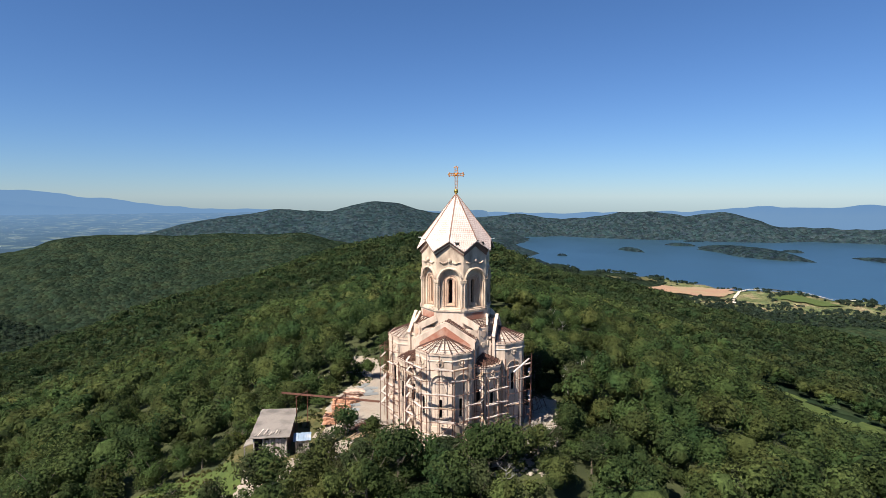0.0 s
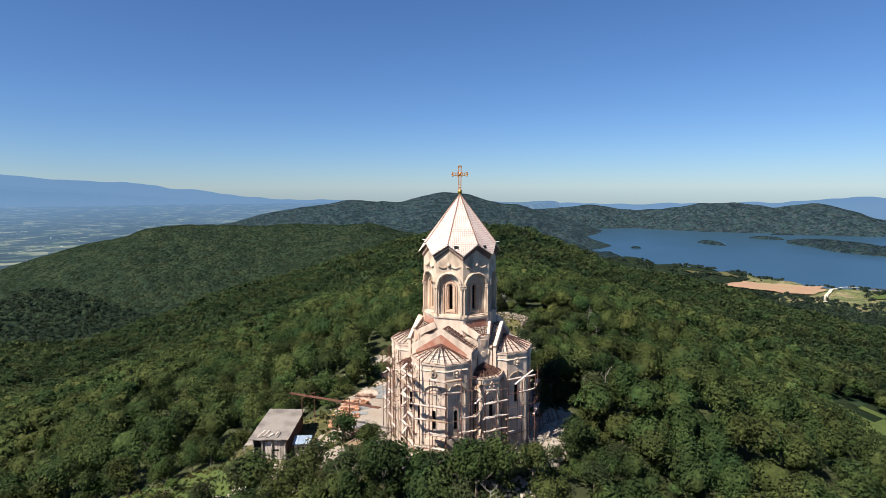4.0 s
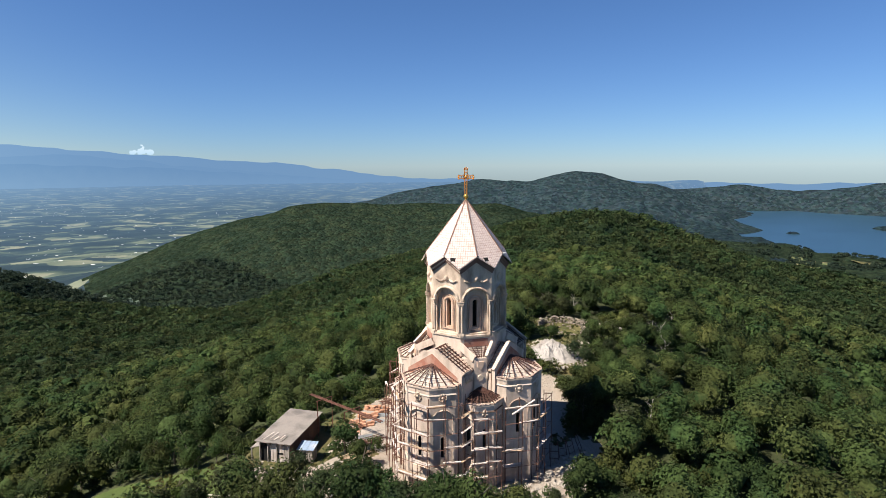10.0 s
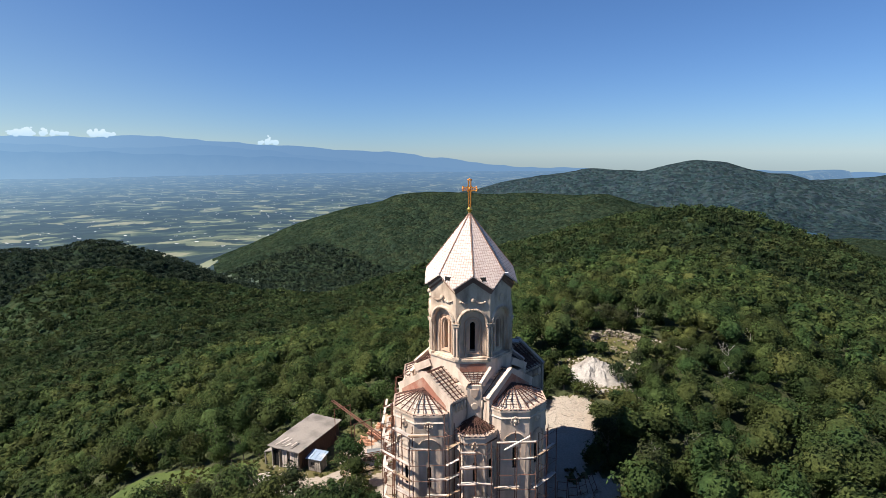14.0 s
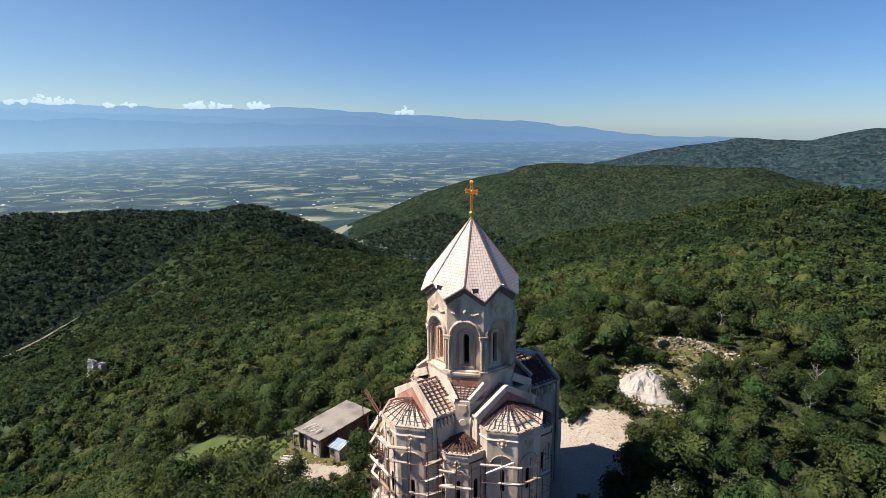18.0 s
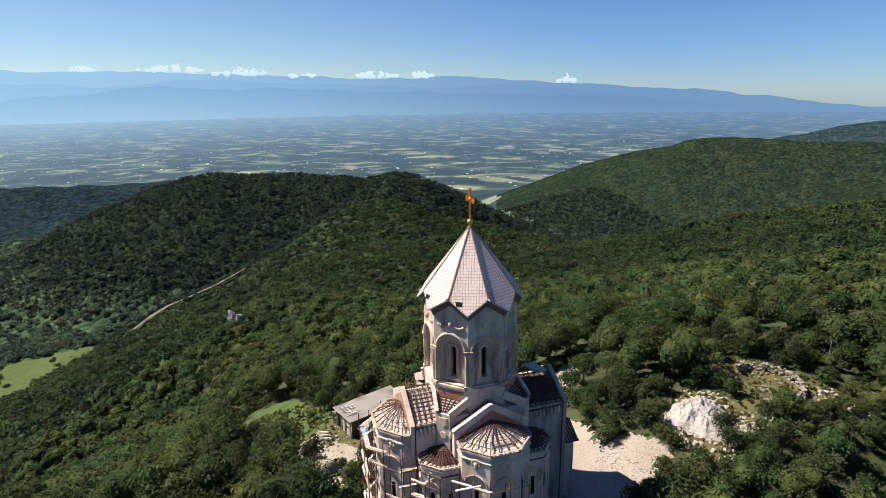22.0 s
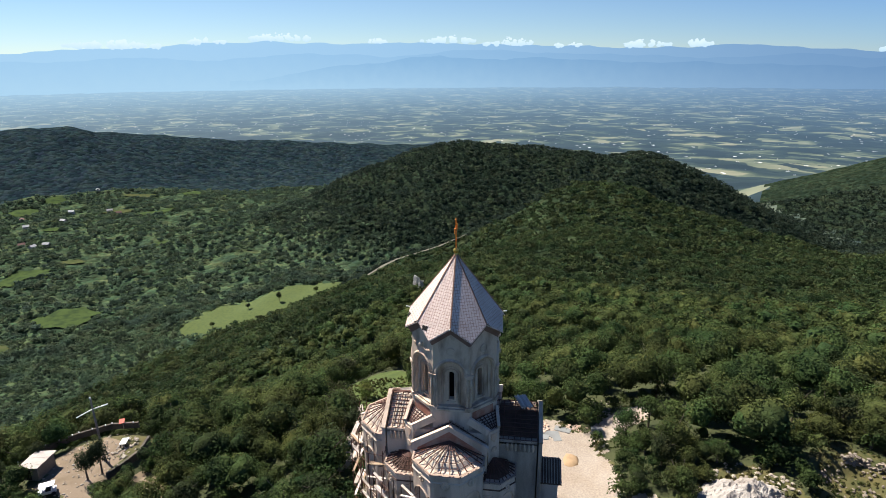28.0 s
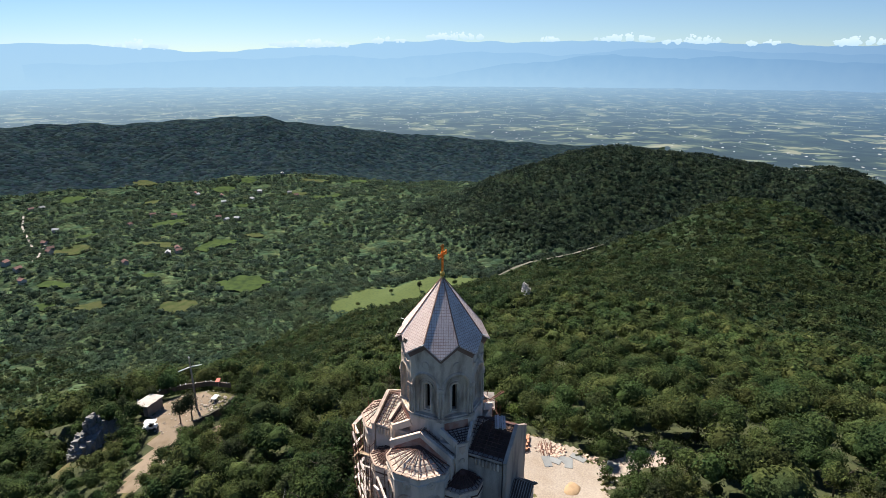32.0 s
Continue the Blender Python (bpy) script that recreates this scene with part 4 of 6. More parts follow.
# ---- arms, apses and niches ----
def turned(p, k):
    (x, y), = spin([(p[0], p[1])], k)
    return (x, y, p[2])


def lath_fan(k, apex, rim, rings, under, sag, parent, gap=0.7, rings_mat=LATH):
    """Bare roof of rafters that fan out from an apex to a many-sided rim, with battens across."""
    apex = Vector(apex)
    pts = []
    for p, q in zip(rim[:-1], rim[1:]):
        p, q = Vector(p), Vector(q)
        n = max(1, round((q - p).length / gap))
        pts += [p.lerp(q, j / n) for j in range(n)]
    pts.append(Vector(rim[-1]))
    for p in pts:
        part("rafter", Build().beam(turned(apex, k), turned(p, k), 0.08, 0.09), LATH, parent)
    for j in range(rings):
        s = 0.12 + 0.86 * j / (rings - 1)
        b = Build()
        for p, q in zip(rim[:-1], rim[1:]):
            P, Q = apex.lerp(Vector(p), s), apex.lerp(Vector(q), s)
            b.beam(turned(P + Vector((0, 0, 0.07)), k), turned(Q + Vector((0, 0, 0.07)), k), 0.045 if j < rings - 1 else 0.16, 0.04)
        part("batten", b, rings_mat if j < rings - 1 else BATTEN, parent)
    b = Build()
    n = len(rim)
    low = [turned(Vector(p) - Vector((0, 0, 0.85)), k) for p in rim]
    half = [turned(apex.lerp(Vector(p), 0.62) + Vector((0, 0, sag)), k) for p in rim]
    b.add([turned(apex - Vector((0, 0, 0.25)), k)] + half + low, [(0, i + 1, i + 2) for i in range(n - 1)] + [(i + 1, n + i + 1, n + i + 2, i + 2) for i in range(n - 1)])
    part("vault_shell", b, under, parent)


def faceted_wall(k, plan, ztop, arches, parent, zlow=BASE):
    """Upright walls over an open line of plan points, each with a blind arch and a slit window."""
    plan = spin(plan, k)
    for p, q in zip(plan[:-1], plan[1:]):
        place, hw = facing(p, q)
        if hw < 0.9:
            part("wall_facet", Build().add([place(0, u, z) for u, z in ((-hw, zlow), (hw, zlow), (hw, ztop), (-hw, ztop))], [(0, 1, 2, 3)]), PLASTER, parent)
            continue
        aw = min(hw - 0.2, 1.05)
        z0, spring, w0, w1 = arches
        A, Bl, W = arch_loop(aw, z0, spring), arch_loop(aw * 0.62, z0 + 0.2, spring - 0.1), arch_loop(0.2, w0, w1)
        b = Build()
        strip(b, place, outer_loop(hw, zlow, spring, ztop, ztop), 0, A, 0), strip(b, place, A, 0, A, -0.12), strip(b, place, A, -0.12, Bl, -0.12), strip(b, place, Bl, -0.12, Bl, -0.2), strip(b, place, Bl, -0.2, W, -0.2)
        w = part("wall_facet", b, PLASTER, parent)
        # reveal and back in near-black paint the slit's unlit depth
        b = Build()
        strip(b, place, W, -0.2, W, -0.6)
        b.add([place(-0.6, u, z) for u, z in W], [tuple(range(len(W)))])
        part("window_slit", b, DARK, w, "dark slit window")
        part("arch_moulding", Build().tube([place(0.03, u, z) for u, z in arch_loop(aw + 0.08, spring - 0.1, spring, 10)], 0.075, 5), STONE, w)


for k, (reach, rz_, ez, cen, apx) in enumerate([(7.2, 10.3, 8.15, 6.5, 8.78), (5.65, 10.12, 8.0, 5.5, 8.7), (9.0, 10.05, 7.8, 0, 0), (5.65, 10.12, 8.0, 5.5, 8.7)]):
    hwid = 3.6
    b = Build()
    b.prism(spin([(-hwid, -reach + 0.5), (-hwid + 0.6, -reach + 0.5), (-hwid + 0.6, -3.5), (-hwid, -3.5)], k), BASE, ez)
    b.prism(spin([(hwid - 0.6, -reach + 0.5), (hwid, -reach + 0.5), (hwid, -3.5), (hwid - 0.6, -3.5)], k), BASE, ez)
    arm = part("arm_wall", b, PLASTER if k != 2 else WEATHERED, church)
    # gable end with raised coping
    gx = [(-hwid - 0.12, ez), (0, rz_), (hwid + 0.12, ez)]
    b = Build()
    for r0, r1, dz, low in ((reach - 0.36, reach, 0.0, BASE),):
        pts = [(-hwid - 0.05, low), (hwid + 0.05, low), (hwid + 0.05, ez), (0, rz_), (-hwid - 0.05, ez)]
        b.add([turned((u, -r1, z), k) for u, z in pts] + [turned((u, -r0, z), k) for u, z in pts], [(0, 1, 2, 3, 4), (9, 8, 7, 6, 5)] + [(i, i + 5, (i + 1) % 5 + 5, (i + 1) % 5) for i in range(5)])
    gable = part("gable_wall", b, PLASTER if k != 2 else WEATHERED, church)
    for s in (-1, 1):
        b = Build().beam(turned((0, -reach + 0.18, rz_ + 0.03), k), turned((s * (hwid + 0.15), -reach + 0.18, ez), k), 0.40, 0.24)
        part("coping", b, PLASTER if k != 2 else WEATHERED, gable)
    if k != 2:
        pts = [(-3.15, 7.3), (3.15, 7.3), (3.15, ez - 0.35), (0, rz_ - 0.42), (-3.15, ez - 0.35)]
        part("brick_gable", Build().add([turned((u, -reach - 0.03, z), k) for u, z in pts], [(0, 1, 2, 3, 4)]), BRICK, gable, "bare red brick above the apse roof")
    # bare roof: rafters and battens over a shell
    deep = 0.3 if k != 2 else 1.0
    for s in (-1, 1):
        def slope(f, y, dz=0.0, s=s):
            return turned((s * hwid * f, y, rz_ - 0.12 + (ez - rz_) * f + dz), k)
        y0, y1 = -reach + 0.5, -4.0
        # the north shell's dark colour stands for the unlit void below
        part("roof_shell", Build().add([slope(0, y0, -deep), slope(1, y0, -0.15), slope(1, y1, -0.15), slope(0, y1, -deep)] + [slope(0, y0, -deep - 0.2), slope(1, y0, -0.35), slope(1, y1, -0.35), slope(0, y1, -deep - 0.2)],
             [(0, 1, 2, 3), (7, 6, 5, 4), (0, 4, 5, 1), (1, 5, 6, 2), (2, 6, 7, 3), (3, 7, 4, 0)]), CONCRETE if k != 2 else DARKWALL, arm)
        n = max(2, round((y1 - y0) / 0.55))
        for j in range(n + 1):
            y = y0 + (y1 - y0) * j / n
            part("rafter", Build().beam(slope(0, y), slope(1, y), 0.075, 0.1), LATH, arm)
        for j in range(10):
            f = 0.03 + j * 0.105
            part("batten", Build().beam(slope(f, y0, 0.08), slope(f, y1, 0.08), 0.075, 0.05), (LATH if k in (0, 2) else BATTEN), arm)
        b = Build()
        for j in range(7):
            y = -reach + 0.9 + j * 0.42
            if y < -3.9:
                b.lump(turned((s * (hwid + 0.06), y, ez - 0.75), k), 0.17, 0.17, 0.5, j, 0.05, 6, 4)
        part("corbel_frieze", b, STONE, arm, smooth=True)
    if k != 2:
        o = octagon(0, -cen, 2.8)
        plan = [p for p in sorted(o, key=lambda p: math.atan2(p[0], -(p[1] + cen))) if p[1] < -cen + 1.5]
        plan = [(-3.38, -reach + 0.3 if k == 0 else -4.2)] + [p for p in plan if p[1] < -cen] + [(3.38, -reach + 0.3 if k == 0 else -4.2)]
        # near-black core stands in for the apse's unlit inside
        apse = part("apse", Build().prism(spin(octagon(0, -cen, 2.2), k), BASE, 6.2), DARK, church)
        faceted_wall(k, plan, 7.15, (-1.6, 3.6, -0.5, 1.5) if k == 0 else (-1.2, 3.7, 1.0, 3.0), apse)
        rim = [(x * 1.035, y * 1.01, 7.2) for x, y in plan]
        rim[0], rim[-1] = (rim[0][0], -reach - 0.02, 7.2), (rim[-1][0], -reach - 0.02, 7.2)
        part("eaves_cornice", Build().prism(spin([(x * 1.03, y * 1.012) for x, y in plan], k), 6.98, 7.15), PLASTER, apse)
        lath_fan(k, (0, -reach - 0.03, apx), rim, 6, CONCRETE, -0.16, apse, 0.85)
        for j, (p, q) in enumerate(zip(plan[1:-2], plan[2:-1])):
            place, hw = facing(*spin([p, q], k))
            b = Build().tube([place(0.0, 0, 6.05), place(0.09, 0, 6.05)], [0.5, 0.46], 18)
            for t in range(14):
                b.lump(place(0.09, 0.38 * math.cos(t * 0.4488), 6.05 + 0.38 * math.sin(t * 0.4488)), 0.08, 0.08, 0.08, t, 0, 5, 3)
            b.lump(place(0.08, 0, 6.05), 0.2, 0.2, 0.2, 1, 0.2, 7, 4)
            part("carved_disc", b, STONE, apse)
    # diagonal niche between this arm and the next
    o = octagon(4.0, -4.2, 2.0)
    plan = sorted([p for p in o if (p[0] - 4.0) - (p[1] + 4.2) > -0.9], key=lambda p: math.atan2((p[1] + 4.2) + (p[0] - 4.0), (p[0] - 4.0) - (p[1] + 4.2)))
    # the niche's shaded inside, likewise a solid block coloured near-black
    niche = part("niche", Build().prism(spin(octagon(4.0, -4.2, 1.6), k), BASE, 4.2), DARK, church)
    faceted_wall(k, plan, 4.95, (-2.0, 2.6, 0.2, 2.0), niche)
    part("eaves_cornice", Build().prism(spin([(4.0 + (x - 4.0) * 1.04, -4.2 + (y + 4.2) * 1.04) for x, y in plan], k), 4.78, 4.93), PLASTER, niche)
    # dark shell colour gives the shade under the open laths
    lath_fan(k, (4.25, -4.25, 6.1), [(4.0 + (x - 4.0) * 1.04, -4.2 + (y + 4.2) * 1.04, 5.0) for x, y in plan], 6, DARKWALL, -0.25, niche, 0.55, LATH)
    b = Build()
    for j in range(2):
        place, hw = facing(*spin([plan[len(plan) // 2 - 1], plan[len(plan) // 2]], k))
    for u, z in ((-0.25, 3.9), (0.25, 3.9), (-0.15, 4.2), (0.15, 4.2), (0, 4.35), (0, 3.7)):
        b.lump(place(0.03, u, z), 0.13, 0.13, 0.16, 1, 0.1, 6, 4)
    part("carved_relief", b, STONE, niche, smooth=True)

# ---- north porch and the boards stacked on the north roof ----
b = Build().box(0.6, 9.9, -1.2, 3.4, 1.9, 6.6)
porch = part("porch", b, PLASTER, church)
for s in (-1, 1):
    part("porch_roof", Build().add([(0.6, 9.0, 3.7), (0.6, 11.2, 3.7), (0.6 + s * 2.1, 11.2, 2.3), (0.6 + s * 2.1, 9.0, 2.3), (0.6, 9.0, 3.55), (0.6, 11.2, 3.55), (0.6 + s * 2.1, 11.2, 2.15), (0.6 + s * 2.1, 9.0, 2.15)],
         [(0, 1, 2, 3), (7, 6, 5, 4), (0, 4, 5, 1), (1, 5, 6, 2), (2, 6, 7, 3), (3, 7, 4, 0)]), DARKWALL, porch)
    for j in range(8):
        y = 9.1 + 0.28 * j
        part("roof_batten", Build().beam((0.6, y, 3.74), (0.6 + s * 2.1, y, 2.34), 0.08, 0.05), OLDWOOD, porch)
stack = thing("board_stack", "pale boards stacked across the bare north roof", "planks", (0.2, 7.0, 10.05), 0.35)
for j in range(10):
    part("board", Build().box(0.12 * (j % 2), -0.45 + 0.24 * (j % 5), 0.1 + 0.09 * (j // 5), 2.3 - 0.1 * (j % 3), 0.2, 0.07), PLANK, stack)

# ---- scaffolding round the apses ----
rs = random.Random(11)


def ground_z(x, y):
    return float(height(np.array([x]), np.array([y]))[0])


def scaffold(path, levels, inward, top, group, keep=0.85):
    """Tubular scaffold along a line of plan points; inward moves a point towards the wall."""
    sc = thing("scaffold", "rusty tube scaffold with weathered grey-white planks against the church wall", "scaffold", group=group)
    posts = []
    for (x0, y0), (x1, y1) in zip(path[:-1], path[1:]):
        n = max(1, round(math.hypot(x1 - x0, y1 - y0) / 1.7))
        posts += [(x0 + (x1 - x0) * j / n, y0 + (y1 - y0) * j / n) for j in range(n)]
    posts.append(path[-1])
    inner = [inward(*p) for p in posts]
    for line in (posts, inner):
        for x, y in line:
            h = top + rs.uniform(-0.9, 1.0)
            part("standard", Build().tube([(x, y, BASE - 0.1), (x + rs.uniform(-.06, .06), y + rs.uniform(-.06, .06), h)], 0.045, 5), RUST, sc)
    for z in levels:
        for i in range(len(posts) - 1):
            a, b, c, d = posts[i], posts[i + 1], inner[i], inner[i + 1]
            part("ledger", Build().tube([(*a, z - 0.08), (*b, z - 0.08 + rs.uniform(-.05, .05))], 0.035, 4), RUST, sc)
            if rs.random() < keep * 0.72:
                for w in (0.12, 0.36, 0.60)[: rs.choice((1, 1, 2))]:
                    p = Vector((a[0] + (c[0] - a[0]) * w, a[1] + (c[1] - a[1]) * w, z + rs.uniform(-.06, .1)))
                    q = Vector((b[0] + (d[0] - b[0]) * w, b[1] + (d[1] - b[1]) * w, z + rs.uniform(-.1, .1)))
                    e = (q - p) * rs.uniform(0.02, 0.22)
                    part("plank", Build().beam(p - e, q + e * rs.uniform(0.2, 1), 0.24, 0.055), PLANK if rs.random() < 0.8 else PLANKBROWN, sc)
        for a, c in zip(posts, inner):
            if rs.random() < 0.7:
                part("transom", Build().tube([(*a, z - 0.03), (*c, z - 0.03)], 0.03, 4), RUST, sc)
    for i in range(len(posts) - 1):
        if rs.random() < 0.45:
            z = rs.choice(levels)
            part("brace", Build().tube([(*posts[i], z - 1.6), (*posts[i + 1], z)], 0.03, 4), RUST, sc)
    return sc


def toward(cx, cy, amount):
    def f(x, y):
        d = math.hypot(x - cx, y - cy)
        return (x + (cx - x) * amount / d, y + (cy - y) * amount / d)
    return f


big = octagon(0, -6.5, 3.85)
path = sorted([p for p in big if p[1] < -6.0], key=lambda p: p[0])
scaffold([(-4.75, -6.6)] + path + [(4.75, -6.9)], (5.7, 4.35, 2.75, 1.15, -0.5, -2.1), toward(0, -6.5, 0.95), 6.6, "scaffolds round the church")
for k, lv, keep in ((0, (3.95, 2.4, 0.75, -0.8, -2.4), 0.9), (3, (4.6, 3.0, 1.3, -0.3, -1.9), 0.8)):
    o = octagon(4.0, -4.2, 3.0)
    mid = sorted([p for p in o if (p[0] - 4.0) - (p[1] + 4.2) > 2.2], key=lambda p: p[0] + p[1])
    (cx, cy), = spin([(4.0, -4.2)], k)
    scaffold(spin(mid, k), lv, toward(cx, cy, 0.9), 4.7, "scaffolds round the church", keep)
for k, lv, keep in ((1, (4.4, 2.7, 1.1, -0.5, -2.2), 0.6), (3, (5.6, 4.1, 2.5, 0.9, -0.7, -2.3), 0.85)):
    o = octagon(0, -5.5, 3.75)
    ln = sorted([p for p in o if p[1] < -5.0], key=lambda p: p[0])
    ln = ln[:3] if k == 1 else [(-4.6, -5.0)] + ln + [(4.6, -5.0)]
    (cx, cy), = spin([(0, -5.5)], k)
    scaffold(spin(ln, k), lv, toward(cx, cy, 0.95), 6.2 if k == 3 else 4.6, "scaffolds round the church", keep)
prop = thing("leaning_board", "long pale board propped against the east apse", "plank")
part("board", Build().beam((8.1, -4.4, 3.9), (9.9, -2.7, 5.3), 0.22, 0.08), PLANK, prop)
for j in range(4):   # frames fallen beside the east apse
    fr = thing("steel_trestle", "rusty steel trestle leaning on rubble by the east apse", "trestle", (9.8 + 0.7 * j, 3.5 + 1.2 * j, -4.5), 0.5 + 0.4 * j, "loose scaffold frames")
    lean = 0.5 + 0.1 * j
    for x in (-0.5, 0.5):
        part("upright", Build().tube([(x, 0, 0), (x, lean, 1.9)], 0.04, 5), RUST, fr)
    for z in (0.3, 1.05, 1.85):
        part("rung", Build().tube([(-0.5, lean * z / 1.9, z), (0.5, lean * z / 1.9, z)], 0.035, 5), RUST, fr)

# ---- the shed, its cabin and the gantry ----
shed = thing("shed", "grey board shed with a sagging felt roof on the building plot", "shed", (-23.2, -6.4, -7.15), radians(20.5))
L, Wd = 8.9, 4.2
for s in (-1, 1):
    for j in range(22):
        y = -L / 2 + 0.2 + j * 0.405
        h = 2.55 + 0.1 * (j % 3) * 0.2
        part("side_board", Build().box(s * (Wd / 2 - 0.05), y, h / 2, 0.05, 0.37, h), DARKWALL if s > 0 else OLDWOOD, shed)
for j in range(11):
    x = -Wd / 2 + 0.2 + j * 0.38
    if j not in (0, 1, 2):
        part("front_board", Build().box(x, -L / 2 + 0.02, 1.15 + 0.05 * (j % 2), 0.34, 0.05, 2.3 + 0.1 * (j % 2)), PLANK if j % 3 else OLDWOOD, shed)
    part("back_board", Build().box(x, L / 2 - 0.02, 1.3, 0.36, 0.05, 2.6), OLDWOOD, shed)
for x in (-2.0, -0.9, 0.3, 1.95):
    part("post", Build().beam((x, -L / 2 - 0.1, 0), (x + 0.08, -L / 2 - 0.14, 2.5), 0.13, 0.13), OLDWOOD, shed)
# near-black panels paint the shade in doorway and window
part("doorway", Build().box(-1.5, -L / 2 + 0.1, 1.0, 0.95, 0.04, 2.0), DARK, shed, "dark open doorway")
part("window", Build().box(0.75, -L / 2 - 0.01, 1.2, 0.8, 0.04, 0.22), DARK, shed)
rf = Build()
nx, ny = 7, 12
for i in range(nx + 1):
    for j in range(ny + 1):
        x, y = -Wd / 2 - 0.35 + (Wd + 0.7) * i / nx, -L / 2 - 0.5 + (L + 0.8) * j / ny
        z = 2.85 - 0.12 * (x / Wd) - 0.22 * math.exp(-((x + 1.2) ** 2 + (y + 3.4) ** 2) / 2) + rs.uniform(-.03, .03)
        rf.v.append((x, y, z))
rf.f += [(i * (ny + 1) + j, (i + 1) * (ny + 1) + j, (i + 1) * (ny + 1) + j + 1, i * (ny + 1) + j + 1) for i in range(nx) for j in range(ny)]
k0 = len(rf.v)
rf.v += [(x, y, z - 0.09) for x, y, z in rf.v[:k0]]
rf.f += [tuple(reversed([v + k0 for v in f])) for f in rf.f[: nx * ny]]
rim_i = [i * (ny + 1) for i in range(nx + 1)] + [nx * (ny + 1) + j for j in range(1, ny + 1)] + [i * (ny + 1) + ny for i in range(nx - 1, -1, -1)] + [j for j in range(ny - 1, 0, -1)]
rf.f += [(a, a + k0, b + k0, b) for a, b in zip(rim_i, rim_i[1:] + rim_i[:1])]
part("roof", rf, SHEDROOF, shed, "sagging grey felt roof")
for j in range(9):
    part("loose_board", Build().beam((-1.9 + 0.35 * j, -4.0 + rs.uniform(-.5, .3), 2.86), (-1.4 + 0.3 * j, -2.9 + rs.uniform(-.6, .6), 2.92), 0.16, 0.05), PLANK if j % 2 else OLDWOOD, shed)
part("porch_roof", Build().add([(-2.0, -4.6, 2.1), (-3.2, -4.7, 1.75), (-3.2, -2.6, 1.7), (-2.0, -2.5, 2.15), (-2.0, -4.6, 2.0), (-3.2, -4.7, 1.65), (-3.2, -2.6, 1.6), (-2.0, -2.5, 2.05)],
     [(0, 3, 2, 1), (4, 5, 6, 7), (0, 1, 5, 4), (1, 2, 6, 5), (2, 3, 7, 6), (3, 0, 4, 7)]), OLDWOOD, shed)
part("porch_post", Build().beam((-3.1, -4.6, 0), (-3.1, -4.6, 1.7), 0.13, 0.13), OLDWOOD, shed)
cabin = thing("cabin", "small plank cabin with a blue sheet roof beside the shed", "cabin", (-18.6, -7.9, -7.1), radians(24))
for j in range(6):
    part("front_board", Build().box(-0.75 + 0.3 * j, -0.75, 0.8, 0.26, 0.05, 1.6), OLDWOOD, cabin)
    part("side_board", Build().box(0.85, -0.6 + 0.25 * j, 0.8, 0.05, 0.2, 1.6), OLDWOOD, cabin)
    part("side_board", Build().box(-0.85, -0.6 + 0.25 * j, 0.8, 0.05, 0.2, 1.6), OLDWOOD, cabin)
for j in range(7):
    part("roof_sheet", Build().beam((-0.95 + 0.32 * j, -1.0, 1.68 + 0.03 * (j % 2)), (-0.95 + 0.32 * j, 0.95, 1.95 + 0.03 * (j % 2)), 0.3, 0.04), BLUE, cabin)
part("window", Build().box(-0.2, -0.79, 1.05, 0.5, 0.03, 0.4), DARK, cabin)
gantry = thing("hoist_gantry", "long rusty hoist beam on tube posts beside the scaffold", "hoist")
ga, gb = Vector((-25.2, -0.7, -2.45)), Vector((-9.2, -4.6, -1.1))
side = Vector((0.24, 0.97, 0)) * 0.16
for s in (-1, 1):
    part("rail", Build().beam(ga + side * s, gb + side * s, 0.09, 0.14), RUST, gantry)
for j in range(26):
    p, q = ga.lerp(gb, j / 26), ga.lerp(gb, (j + 1) / 26)
    part("lacing", Build().beam(p + side * (1 if j % 2 else -1), q - side * (1 if j % 2 else -1), 0.04, 0.04), RUST, gantry)
for f in (0.22, 0.62):
    c = ga.lerp(gb, f)
    arm = Vector((0.25, 0.97, 0)) * 1.25
    part("cross_arm", Build().beam(c - arm + Vector((0, 0, 0.05)), c + arm + Vector((0, 0, 0.12)), 0.09, 0.1), RUST, gantry)
    for s in (-1, 1):
        p = c + arm * s * 0.92
        part("post", Build().tube([(p.x, p.y, ground_z(p.x, p.y) - 0.1), (p.x, p.y, c.z + 0.1)], 0.06, 6), RUST, gantry)

# ---- stacked and scattered building stuff ----
brick_mesh = Build().box(0, 0, 0.12, 0.52, 0.3, 0.22).mesh("block", BLOCK)
for gx, gy, n, tw in ((-17.2, -0.6, 5, 0.3), (-16.0, 0.9, 4, 0.6), (-18.0, 1.2, 4, 0.1), (-17.4, 3.0, 5, 0.5), (-18.4, 5.2, 4, 0.2), (-16.6, 5.6, 3, 0.8)):
    pk = thing("block_stack", "tumbled stack of orange clay blocks on the yard", "bricks", (gx, gy, ground_z(gx, gy)), tw, "clay block stacks")
    for i in range(n):
        for j in range(3):
            for l in range(rs.choice((1, 2, 3))):
                o = new("block", brick_mesh)
                o.parent = pk
                o.location, o.rotation_euler = (0.56 * i - 0.28 * n + rs.uniform(-.07, .07), 0.34 * j - 0.34 + rs.uniform(-.06, .06), 0.23 * l), (rs.uniform(-.05, .05), 0, rs.uniform(-.25, .25))
